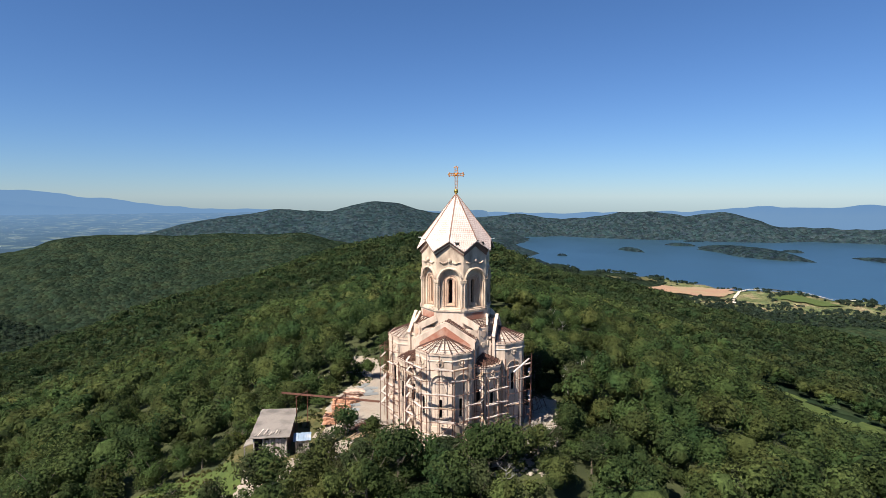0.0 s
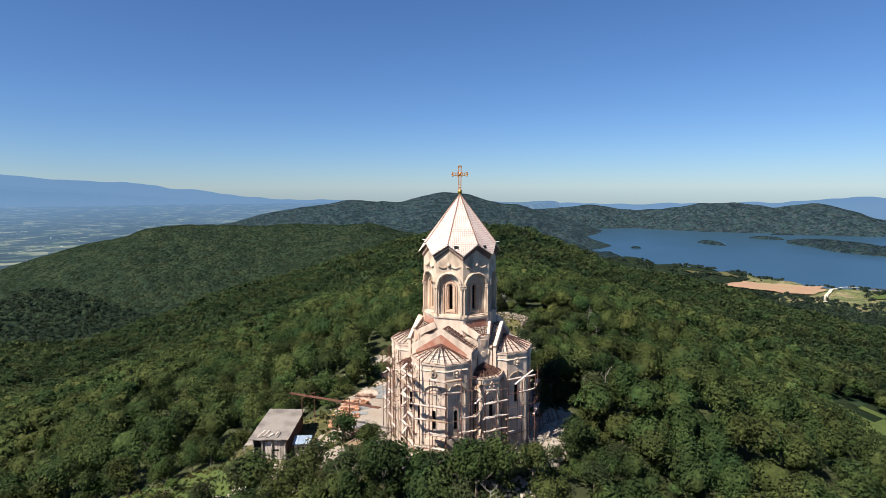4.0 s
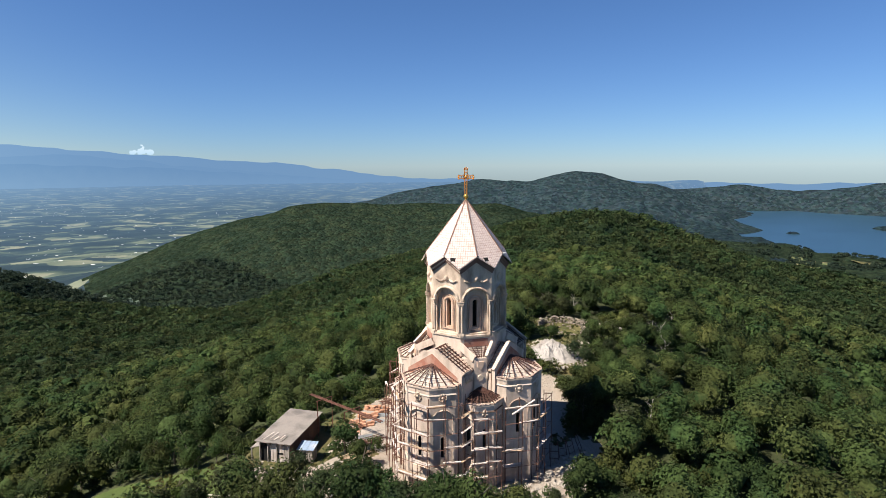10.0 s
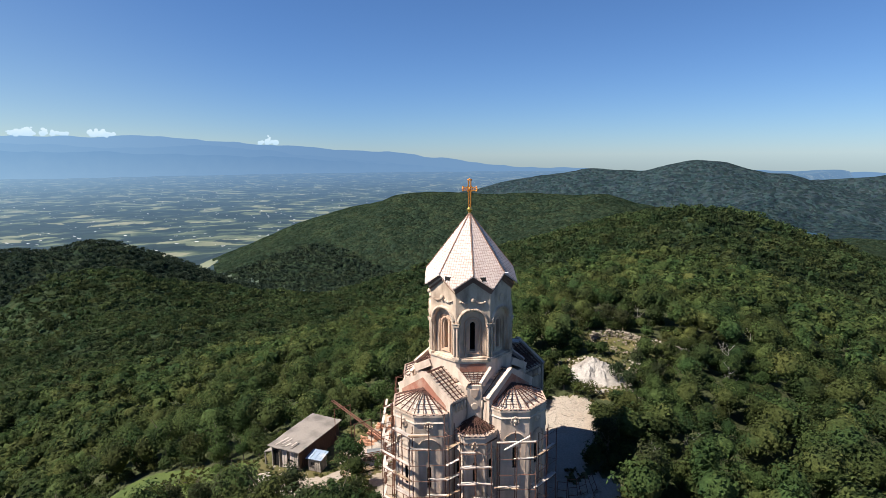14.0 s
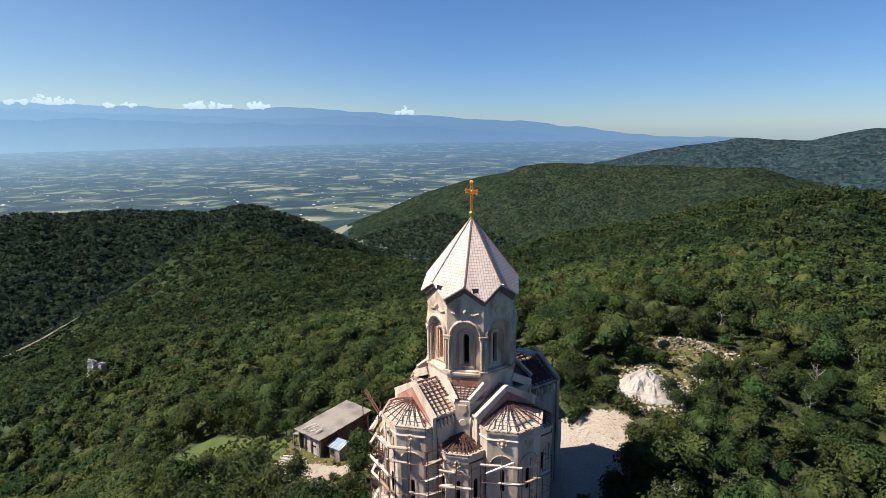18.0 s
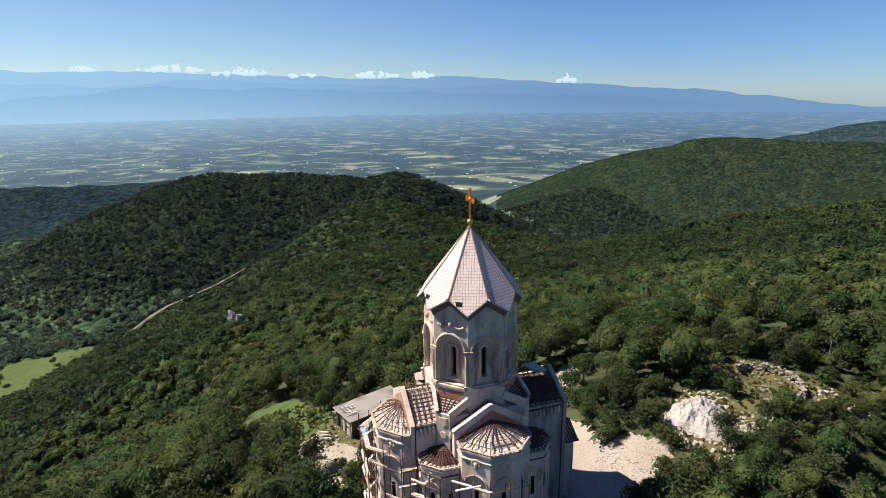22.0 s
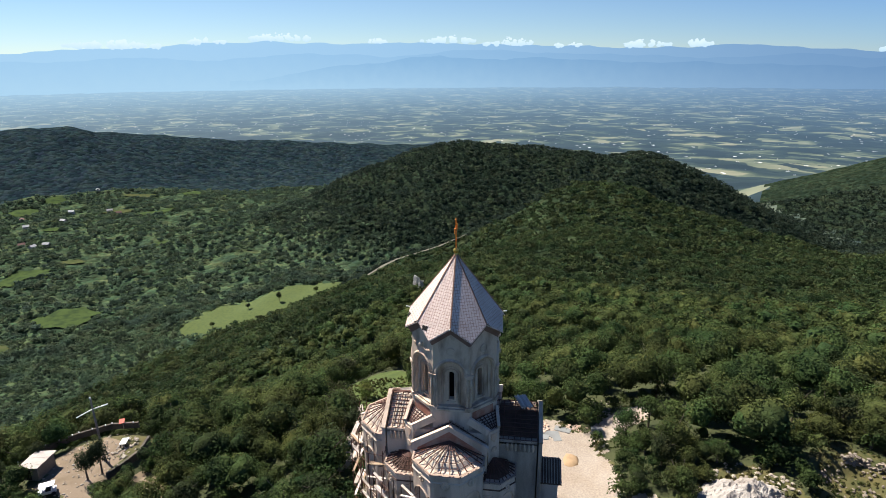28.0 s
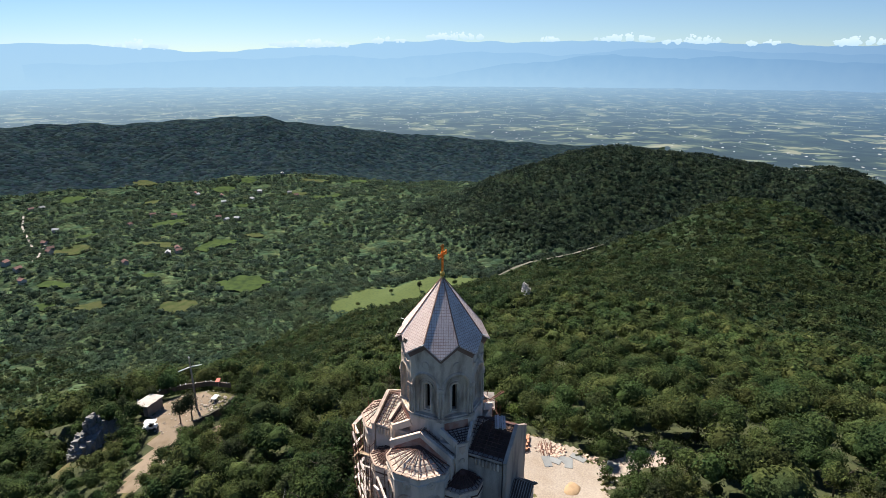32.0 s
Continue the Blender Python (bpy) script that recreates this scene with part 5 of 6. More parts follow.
for px, py, tw, n, lg, mat, lab in ((-12.6, -3.2, 1.1, 9, 4.2, RUST, "bundle of rusty steel bars lying on the yard"), (-11.0, -7.2, 1.25, 8, 3.4, PLANKBROWN, "stack of raw boards lying beside the yard track"),
                                     (-9.3, -3.6, 1.2, 6, 2.6, OLDWOOD, "old timbers lying on the pale yard"), (-22.6, -18.2, 0.35, 9, 4.5, PLANK, "weathered planks lying in the grass"), (-17.9, 8.3, 0.4, 10, 3.0, RUST, "rusty bars stacked by the north track"),
                                     (-21.5, -13.6, 1.3, 9, 2.0, PLANK, "planks laid as steps down the slope")):
    st = thing("timber_stack" if mat is not RUST else "bar_bundle", lab, "building material", (px, py, ground_z(px, py)), tw)
    for j in range(n):
        part("bar" if mat is RUST else "board", Build().beam((-lg / 2 + rs.uniform(-.4, .4), -0.9 + 0.22 * j, 0.08 + 0.12 * (j % 3)), (lg / 2 + rs.uniform(-.4, .4), -0.9 + 0.2 * j + rs.uniform(-.3, .3), 0.08 + 0.1 * (j % 3)), 0.16 if mat is not RUST else 0.08, 0.06), mat, st)
SHEET = per_object(material("grey_steel_sheet", (0.20, 0.205, 0.20), 0.6, spread=0.15), 0.2)
for j, (px, py, tw) in enumerate(((-15.8, 2.4, 0.3), (-16.4, 4.2, 0.5), (-14.0, -2.2, 0.9), (-15.2, 9.2, 0.5), (-16.8, 11.0, 0.9), (-17.9, 13.0, 1.3), (-18.2, 18.0, 1.5), (-15.9, 9.9, 1.4), (-16.2, 12.0, 0.2))):
    sh = thing("metal_sheet", "grey metal sheet lying flat on the yard", "metal sheet", (px, py, ground_z(px, py) + 0.06), tw, "sheets on the yard")
    part("sheet", Build().box(0, 0, 0, 2.2, 1.1, 0.05), SHEET, sh)
sand = Build()
for gx, gy in ((-11.0, 13.6),):
    sand.lump((gx, gy, ground_z(gx, gy) - 0.1), 1.5, 1.1, 0.42, 4, 0.12, 14, 8)
tagged(part("sand_heap", sand, material("tan_sand", (0.33, 0.225, 0.13), 0.95, spread=0.15, scale=3), None, smooth=True), "heap of tan sand on the north track", "sand heap")


def stones(name, spots, mat, label, seed, big=1.0):
    """Loose stones strewn over ovals (x, y, a, b, how many, size), joined."""
    r, b = random.Random(seed), Build()
    for cx, cy, a, bb, n, s in spots:
        for i in range(n):
            t, q = r.uniform(0, 6.283), math.sqrt(r.random())
            x, y = cx + a * q * math.cos(t), cy + bb * q * math.sin(t)
            k = s * r.uniform(0.35, 1.3) * big
            b.lump((x, y, ground_z(x, y) + k * 0.2), k * r.uniform(.7, 1.2), k * r.uniform(.6, 1.1), k * 0.6, r.random(), 0.28, 6, 4)
    return tagged(part(name, b, mat), label, "stones", kind="stuff")


stones("rubble", [(0.3, 20, 3.2, 4.6, 420, 0.11), (-1, 27.5, 3.5, 2.0, 70, 0.2), (2.2, 36.5, 3.2, 3.0, 90, 0.24), (11.3, -1, 2.4, 7.5, 230, 0.32), (9, -8, 4, 3, 90, 0.35), (3, -12.6, 8, 1.6, 90, 0.3), (-19, -12.5, 5, 3, 70, 0.2), (-10, -15, 4.5, 3, 50, 0.2), (-23, 20, 5, 3, 60, 0.3), (2, 50, 4, 3, 50, 0.35), (-2.4, 32.6, 6.4, 5.2, 240, 0.26), (2.5, 30, 4, 3, 80, 0.3), (12.2, 3, 2.2, 6, 120, 0.3), (9, -11.5, 4.5, 2.2, 60, 0.3)], RUBBLE, "pale limestone rubble strewn round the plot", 3)
stones("terrace_stones", [(-12, -57, 8, 5, 170, 0.16), (-15, -54, 3, 2, 40, 0.3)], RUBBLE, "pale stones lying on the terraces", 4)
stones("pink_rubble", [(-18.2, 9.8, 1.7, 1.3, 130, 0.24), (-17.6, 7.6, 1.0, 0.8, 40, 0.22), (-18.6, 15.0, 0.8, 1.6, 40, 0.2)], PINKRUBBLE, "heap of broken pink tuff at the edge of the yard", 5)
heap = Build()
rings, seg = 30, 90
for i in range(rings + 1):
    for j in range(seg):
        a, q = 6.2832 * j / seg, i / rings
        wob = 1 + 0.14 * math.sin(3 * a + 1) + 0.07 * math.sin(7 * a)
        x, y = -1.6 + 4.7 * wob * q * math.cos(a), 31.2 + 4.6 * wob * q * math.sin(a)
        rough = 0.55 * noise.fractal(Vector((x * 0.6, y * 0.6, 3)), 0.8, 2.0, 5) + 0.3 * noise.fractal(Vector((x * 2.2, y * 2.2, 7)), 0.9, 2.0, 3)
        z = ground_z(x, y) - 0.2 + 2.7 * (1 - q ** 1.3) + rough * (1 - q ** 3)
        heap.v.append((x, y, z))
heap.f += [(i * seg + j, i * seg + (j + 1) % seg, (i + 1) * seg + (j + 1) % seg, (i + 1) * seg + j) for i in range(rings) for j in range(seg)]
tagged(part("spoil_mound", heap, CHALK), "mound of white crushed limestone beside the quarry", "mound")
WALLSTONE = per_object(material("brown_grey_wall_stone", (0.23, 0.19, 0.15), 0.95, spread=0.3, scale=3), 0.3)
ringwall = thing("stone_ring", "ruined ring of dry stone wall in dry grass", "stone wall")
stone_meshes = [Build().lump((0, 0, 0), 0.26, 0.2, 0.15, s, 0.3, 6, 4).mesh("stone", WALLSTONE) for s in range(5)]
stones("quarry_stones", [(-4.6, 44.6, 5.2, 4.2, 150, 0.24)], WALLSTONE, "grey-brown stones fallen from the ring wall", 6)
for i in range(300):
    a = radians(rs.uniform(-30, 190))
    q = rs.uniform(0.97, 1.07)
    x, y = -4.6 + 4.6 * q * math.cos(a), 44.6 + 3.9 * q * math.sin(a)
    o = new("stone", rs.choice(stone_meshes))
    o.parent, o.location, o.rotation_euler = ringwall, (x, y, ground_z(x * 0.99, y) - 0.3 + rs.uniform(0, 1.5)), (rs.uniform(-.4, .4), rs.uniform(-.4, .4), rs.uniform(0, 6))

# ---- the lower terrace: hut, pole, walls, parked cart ----
hz = -13.25
hut = thing("hut", "low stone hut with a pale flat sheet roof", "hut", (-8.9, -62.8, hz), radians(6))
for (cx, cy, sx, sy) in ((-1.65, 0, 0.2, 2.5), (1.65, 0, 0.2, 2.5), (0, 1.2, 3.1, 0.2), (0, -1.2, 3.1, 0.2)):
    part("wall", Build().box(cx, cy, 0.95, sx, sy, 2.1), HUTWALL, hut)
for j in range(5):
    part("roof_sheet", Build().beam((-1.62 + 0.81 * j, -1.6, 2.05 + 0.02 * (j % 2)), (-1.62 + 0.81 * j, 1.6, 2.22 + 0.02 * (j % 2)), 0.82, 0.06), HUTROOF, hut)
# the doorway's shade is a near-black panel on the wall
part("doorway", Build().box(1.76, -0.2, 0.8, 0.03, 0.8, 1.6), DARK, hut)
pole = thing("utility_pole", "grey timber utility pole with splayed pale arms on the terrace", "pole", (-12.6, -55.2, hz - 0.2))
part("mast", Build().tube([(0, 0, 0), (0.12, 0.1, 5), (0.2, 0.1, 11.0)], [0.2, 0.16, 0.12], 8), OLDWOOD, pole)
part("arm", Build().beam((0.2, 0.1, 9.2), (1.7, -1.4, 8.6), 0.12, 0.12), WHITE, pole)
part("arm", Build().beam((0.2, 0.1, 9.2), (-1.2, 1.5, 9.3), 0.12, 0.12), WHITE, pole)
part("strut", Build().beam((0.9, 1.4, 0.1), (0.1, 0.1, 2.2), 0.12, 0.12), OLDWOOD, pole)
part("lamp", Build().lump((0.2, 0.1, 11.05), 0.16, 0.16, 0.2, 1, 0, 8, 5), WHITE, pole)
WALLDARK = per_object(material("dark_terrace_wall", (0.10, 0.085, 0.07), 0.95, spread=0.3), 0.2)
for pts, h in (([(-9.5, -66.8), (-13.7, -66.0), (-17.3, -63.2), (-20.3, -59.6), (-21.2, -55.5)], 0.65), ([(-8.6, -51.6), (-11.3, -50.8), (-14.2, -50.3), (-17.5, -51.0)], 1.1)):
    tw = thing("terrace_wall", "dark low wall along the rim of the terrace", "wall", group="terrace walls")
    for (x0, y0), (x1, y1) in zip(pts[:-1], pts[1:]):
        n = max(1, round(math.hypot(x1 - x0, y1 - y0) / 0.9))
        for j in range(n):
            f0, f1 = j / n, (j + 1) / n
            z = min(ground_z(x0, y0), hz) - 0.2
            part("stone", Build().beam((x0 + (x1 - x0) * f0, y0 + (y1 - y0) * f0, hz + h * 0.3), (x0 + (x1 - x0) * f1, y0 + (y1 - y0) * f1, hz + h * 0.3 + rs.uniform(-.05, .1)), 0.36, h * 1.5), WALLDARK, tw)
            if j % 2 == 0 and h < 1:
                part("post", Build().box(x0 + (x1 - x0) * f0, y0 + (y1 - y0) * f0, hz + h * 0.95, 0.14, 0.14, 0.5), WHITE, tw)
cart = thing("utility_cart", "small white-topped cart parked on the terrace", "cart", (-4.9, -57.9, hz), radians(-55))
part("body", Build().box(0, 0, 0.55, 2.2, 1.15, 0.4), WHITE, cart)
part("canopy", Build().box(-0.1, 0, 1.55, 1.9, 1.25, 0.08), WHITE, cart)
part("seat", Build().box(-0.2, 0, 0.9, 0.6, 1.0, 0.35), TYRE, cart)
for x in (-0.8, 0.75):
    for y in (-0.55, 0.55):
        part("post", Build().box(x, y, 1.15, 0.06, 0.06, 0.8), WHITE, cart)
        part("wheel", Build().tube([(x, y - 0.1, 0.28), (x, y + 0.1, 0.28)], 0.28, 12), TYRE, cart)
table = thing("table", "white-topped table at the edge of the terrace", "table", (-16.2, -54.4, hz), 0.3)
part("tabletop", Build().box(0, 0, 0.78, 1.6, 0.95, 0.08), WHITE, table)
for x in (-0.65, 0.65):
    for y in (-0.38, 0.38):
        part("leg", Build().box(x, y, 0.37, 0.08, 0.08, 0.76), TYRE, table)
lean = thing("red_shelter", "faded red sheet shelter under the trees", "shelter", (-20.6, -58.0, hz), 0.5)
part("roof", Build().beam((-0.55, 0, 1.2), (0.55, 0, 1.0), 0.8, 0.06), REDSHEET, lean)
for x in (-0.5, 0.5):
    part("post", Build().box(x, 0.2, 0.5, 0.1, 0.1, 1.1), OLDWOOD, lean)
def crag(spots, mat, label, seed):
    """Weathered limestone: split blocks heaped into a broken tower."""
    r, b = random.Random(seed), Build()
    for cx, cy, a, bb, tall, n, s in spots:
        z0 = ground_z(cx, cy) - 0.6
        for i in range(n):
            t, q = r.uniform(0, 6.283), math.sqrt(r.random())
            x, y = cx + a * q * math.cos(t), cy + bb * q * math.sin(t)
            h = tall * (1 - q * q) * r.uniform(0.45, 1.0) * (0.75 + 0.35 * noise.noise(Vector((x * 0.6, y * 0.6, seed))))
            w = s * r.uniform(0.5, 1.2)
            turn, n5 = r.uniform(0, 1.5), r.choice((4, 5, 6))
            poly = [(x + w * r.uniform(.7, 1.1) * math.cos(turn + 6.2832 * j / n5), y + w * r.uniform(.7, 1.1) * math.sin(turn + 6.2832 * j / n5)) for j in range(n5)]
            top = z0 + 0.6 + h
            b.prism(poly, z0 - 1.0, [top + r.uniform(-0.5, 0.3) * w for _ in poly])
    return tagged(part("crag", b, mat), label, "rock")


crag([(-0.6, -66.4, 4.6, 2.6, 6.5, 200, 0.7), (1.6, -66.0, 2.6, 2.6, 4.5, 90, 0.6)], ROCK, "grey limestone crag below the terrace", 9)
crag([(-157, -34, 2.6, 2.2, 11.0, 260, 0.4), (-153.6, -31.5, 2.0, 1.8, 9.0, 150, 0.36)], PALEROCK, "pale crag rising out of the woods", 10)
crag([(-54, -79, 3.4, 2.6, 12.0, 90, 0.7)], ROCK, "dark crag among the trees", 11)


# ---- lake islands, shore fields, tracks and the village ----
def patch(name, cx, cy, a, b, rot, mat, rise, dome, label, category, kind="structure", seed=1):
    """An uneven oval laid on the land or the lake."""
    r, verts, faces, seg, rings = random.Random(seed), [], [], 36, 6
    edge = [1 + r.uniform(-.3, .3) for _ in range(seg)]
    edge = [(edge[i - 1] + edge[i] * 2 + edge[(i + 1) % seg]) / 4 for i in range(seg)]
    for i in range(rings + 1):
        for j in range(seg):
            t, q = 6.2832 * j / seg, i / rings
            u, w = a * q * edge[j] * math.cos(t), b * q * edge[j] * math.sin(t)
            x, y = cx + u * math.cos(rot) - w * math.sin(rot), cy + u * math.sin(rot) + w * math.cos(rot)
            base = LAKE_Z - 1 if dome else ground_z(x, y) + rise
            z = base + dome * (1 - q ** 3) * r.uniform(0.85, 1.1)
            px, py, pz = placed(np.array([x]), np.array([y]), np.array([z]))
            verts.append((float(px[0]), float(py[0]), float(pz[0])))
    faces = [(i * seg + j, i * seg + (j + 1) % seg, (i + 1) * seg + (j + 1) % seg, (i + 1) * seg + j) for i in range(rings) for j in range(seg)]
    bb = Build().add(verts, faces)
    return tagged(part(name, bb, mat, smooth=True), label, category, kind=kind)


for i, (x, y, a, b, rot, h) in enumerate(((830, 2640, 300, 105, -1.15, 30), (330, 2705, 84, 26, -1.0, 16), (614, 3043, 72, 34, -0.3, 14), (1290, 2400, 170, 60, -1.0, 14), (14, 2421, 22, 12, 0, 9), (1045, 2770, 44, 22, -0.6, 12), (740, 3330, 60, 26, 0.2, 9))):
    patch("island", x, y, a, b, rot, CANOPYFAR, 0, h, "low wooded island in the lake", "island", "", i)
PASTURE = material("valley_pasture", (0.046, 0.068, 0.024), 1.0, spread=0.35, scale=0.3, second=(0.028, 0.044, 0.020))
DRYPASTURE = material("dry_valley_pasture", (0.062, 0.068, 0.030), 1.0, spread=0.3, scale=0.3, second=(0.040, 0.056, 0.022))
for m in (PASTURE, DRYPASTURE):
    m.node_tree.nodes["Principled BSDF"].inputs["Specular IOR Level"].default_value = 0.0
TRACK = material("grey_tan_track", (0.10, 0.094, 0.072), 0.95, spread=0.15, scale=0.2)
LANE = material("worn_pale_lane", (0.30, 0.27, 0.23), 0.95, spread=0.3, scale=0.2)
TAN = material("pale_track", (0.50, 0.43, 0.34), 0.95, spread=0.12, scale=0.2)
patch("ploughed_field", 342, 1440, 112, 74, 0.35, material("reddish_ploughed_field", (0.27, 0.165, 0.105), 0.95, spread=0.15, scale=0.05, second=(0.24, 0.19, 0.105)), 3, 0, "reddish ploughed field by the lake shore", "field")
patch("shore_field", 556, 1335, 62, 36, -0.7, GRASS, 2.5, 0, "green field by the lake shore", "field", seed=6)
patch("shore_field", 215, 1610, 90, 26, -0.8, DRYGRASS, 2.5, 0, "dry strip of grass by the lake shore", "field", seed=7)
for i, (x, y, a, b, rot) in enumerate(PASTURES):
    patch("pasture", x, y, a * 0.9, b * 0.8, rot, PASTURE if i % 3 else DRYPASTURE, 1.6, 0, "light green pasture between the groves", "field", seed=i)


def ribbon(name, pts, width, mat, rise, label):
    b, fine = Build(), []
    for (x0, y0), (x1, y1) in zip(pts[:-1], pts[1:]):
        n = max(2, int(math.hypot(x1 - x0, y1 - y0) / 12))
        fine += [(x0 + (x1 - x0) * j / n, y0 + (y1 - y0) * j / n) for j in range(n)]
    fine.append(pts[-1])
    for i, (x, y) in enumerate(fine):
        (xa, ya), (xb, yb) = fine[max(i - 1, 0)], fine[min(i + 1, len(fine) - 1)]
        d = math.hypot(xb - xa, yb - ya)
        for s in (-1, 1):
            xx, yy = x - (yb - ya) / d * width / 2 * s, y + (xb - xa) / d * width / 2 * s
            px, py, pz = placed(np.array([xx]), np.array([yy]), np.array([ground_z(xx, yy) + rise]))
            b.v.append((float(px[0]), float(py[0]), float(pz[0])))
    b.f += [(2 * i, 2 * i + 1, 2 * i + 3, 2 * i + 2) for i in range(len(fine) - 1)]
    return tagged(part(name, b, mat), label, "track", kind="structure")


ribbon("shore_track", [(386, 1262), (404, 1330), (423, 1390), (445, 1440), (476, 1466), (520, 1470), (557, 1458), (604, 1403), (660, 1340)], 7, TAN, 4, "pale track along the lake shore")
ribbon("forest_track", [(-420, -40), (-409, -63), (-398, -97), (-369, -140), (-335, -176)], 5.0, TRACK, 3.0, "pale track along the edge of the wooded spur")
for road in ([(-414, -850), (-443, -879), (-490, -943), (-507, -967)], [(-480, -960), (-514, -1031), (-547, -1100), (-587, -1163)]):
    ribbon("village_road", road, 3.2, LANE, 3.0, "pale village road between groves")
ROOFRED = per_object(material("red_tile_roof", (0.13, 0.065, 0.055), 0.8, spread=0.25), 0.3)
ROOFGREY = per_object(material("grey_sheet_roof", (0.30, 0.30, 0.30), 0.7, spread=0.2), 0.35)
HOUSEWALL = per_object(material("pale_house_wall", (0.40, 0.37, 0.33), 0.9, spread=0.12), 0.25)


def house(roof_mat, label):
    h = thing("house", label, "house", group="village houses")
    wall = Build().prism([(-5, -3.5), (5, -3.5), (5, 3.5), (-5, 3.5)], -2, 5.0).add([(-5, -3.5, 5), (-5, 3.5, 5), (-5, 0, 7.4), (5, -3.5, 5), (5, 3.5, 5), (5, 0, 7.4)], [(0, 1, 2), (3, 5, 4)])
    part("wall", wall, HOUSEWALL, h)
    for s in (-1, 1):
        part("roof", Build().add([(-5.6, 0, 7.6), (5.6, 0, 7.6), (5.6, s * 4.2, 4.7), (-5.6, s * 4.2, 4.7), (-5.6, 0, 7.3), (5.6, 0, 7.3), (5.6, s * 4.2, 4.45), (-5.6, s * 4.2, 4.45)],
             [(0, 1, 2, 3), (7, 6, 5, 4), (0, 4, 5, 1), (1, 5, 6, 2), (2, 6, 7, 3), (3, 7, 4, 0)]), roof_mat, h)
    for x in (-3, 0, 3):
        part("window", Build().box(x, -3.52, 3.4, 1.1, 0.08, 1.4), DARK, h)
    return h


proto = [house(ROOFRED, "village house with a red tiled roof among trees"), house(ROOFGREY, "village house with a pale sheet roof among trees")]
spots = [(-500, -959), (-896, -1034), (-464, -888), (-535, -711), (-574, -736), (-625, -1203), (-369, -795), (-558, -1021), (-900, -1047), (-976, -919),
         (-652, -951), (-1137, -983), (-397, -881), (-644, -1199), (-560, -718), (-476, -905)]
while len(spots) < 30:
    x, y = rs.uniform(-1100, -330), rs.uniform(-1150, -700)
    if ground_z(x, y) < -218 and -157 < math.degrees(math.atan2(x, y)) < -118:
        spots.append((x, y))
for i, (x, y) in enumerate(spots):
    px, py, pz = placed(np.array([x]), np.array([y]), np.array([ground_z(x, y)]))
    m = pose(float(px[0]), float(py[0]), float(pz[0]) + 0.6, 0, 0, rs.uniform(0, 180))
    if i < 2:
        proto[i].matrix_basis = m
    else:
        copy_thing(proto[i % 2 if i % 5 else 0], m)

# ---- woods ----
def crown_cards(seed, count, radius, tall, leaf, lobes=9):
    """Leaf clumps on the surface of a crown of several lobes: places and three-cornered faces."""
    r = np.random.RandomState(seed)
    cen = r.normal(size=(lobes, 3))
    cen /= np.linalg.norm(cen, axis=1)[:, None]
    cen *= r.uniform(0.25, 0.62, (lobes, 1))
    cen[:, 2] = np.abs(cen[:, 2]) * 0.9 - 0.12
    size = r.uniform(0.34, 0.58, lobes)
    pick = r.randint(0, lobes, count)
    d = r.normal(size=(count, 3))
    d[:, 2] = d[:, 2] * 0.8 + 0.35
    d /= np.linalg.norm(d, axis=1)[:, None]
    p = cen[pick] + d * (size[pick] * r.uniform(0.72, 1.12, count))[:, None]
    p *= (radius, radius, tall * 0.5)
    nrm = d + r.normal(size=(count, 3)) * 0.24 + (0, 0, 0.22)
    nrm /= np.linalg.norm(nrm, axis=1)[:, None]
    side = np.cross(nrm, r.normal(size=(count, 3)))
    side /= np.linalg.norm(side, axis=1)[:, None]
    up = np.cross(nrm, side)
    s = leaf * r.uniform(0.6, 1.3, (count, 1))
    w = s * r.uniform(0.5, 0.9, (count, 1))
    bend = nrm * s * r.uniform(-0.35, 0.1, (count, 1))
    v = np.stack([p - side * s + bend, p + side * s + bend - up * w, p + up * w * 1.6], 1)
    return v.reshape(-1, 3), np.arange(count * 3).reshape(-1, 3)


def core_blob(seed, radius, tall):
    """A lumpy inner body of 20 faces."""
    r = np.random.RandomState(seed)
    g = (1 + 5 ** 0.5) / 2
    v = np.array([(-1, g, 0), (1, g, 0), (-1, -g, 0), (1, -g, 0), (0, -1, g), (0, 1, g), (0, -1, -g), (0, 1, -g), (g, 0, -1), (g, 0, 1), (-g, 0, -1), (-g, 0, 1)]) / math.hypot(1, g)
    f = np.array([(0, 11, 5), (0, 5, 1), (0, 1, 7), (0, 7, 10), (0, 10, 11), (1, 5, 9), (5, 11, 4), (11, 10, 2), (10, 7, 6), (7, 1, 8), (3, 9, 4), (3, 4, 2), (3, 2, 6), (3, 6, 8), (3, 8, 9), (4, 9, 5), (2, 4, 11), (6, 2, 10), (8, 6, 7), (9, 8, 1)])
    return v * r.uniform(0.82, 1.14, (12, 1)) * (radius, radius, tall * 0.5), f


def joined(a, b):
    return np.concatenate([a[0], b[0]]), np.concatenate([a[1], b[1] + len(a[0])])


def crowns(seed, n, cards, radius, tall, leaf, lobes, lift, core=0.8):
    out = []
    for s in range(n):
        v, f = joined(core_blob(seed + s, radius * core, tall * core), crown_cards(seed + s, cards, radius, tall, leaf, lobes))
        out.append((v + (0, 0, lift), f))
    return out


def scatter(x0, x1, y0, y1, gap, seed):
    r = np.random.RandomState(seed)
    gx, gy = np.meshgrid(np.arange(x0, x1, gap), np.arange(y0, y1, gap * 0.9))
    gx = gx + (np.arange(gx.shape[0]) % 2)[:, None] * gap / 2
    return (gx + r.uniform(-0.48, 0.48, gx.shape) * gap).ravel(), (gy + r.uniform(-0.48, 0.48, gy.shape) * gap).ravel(), r


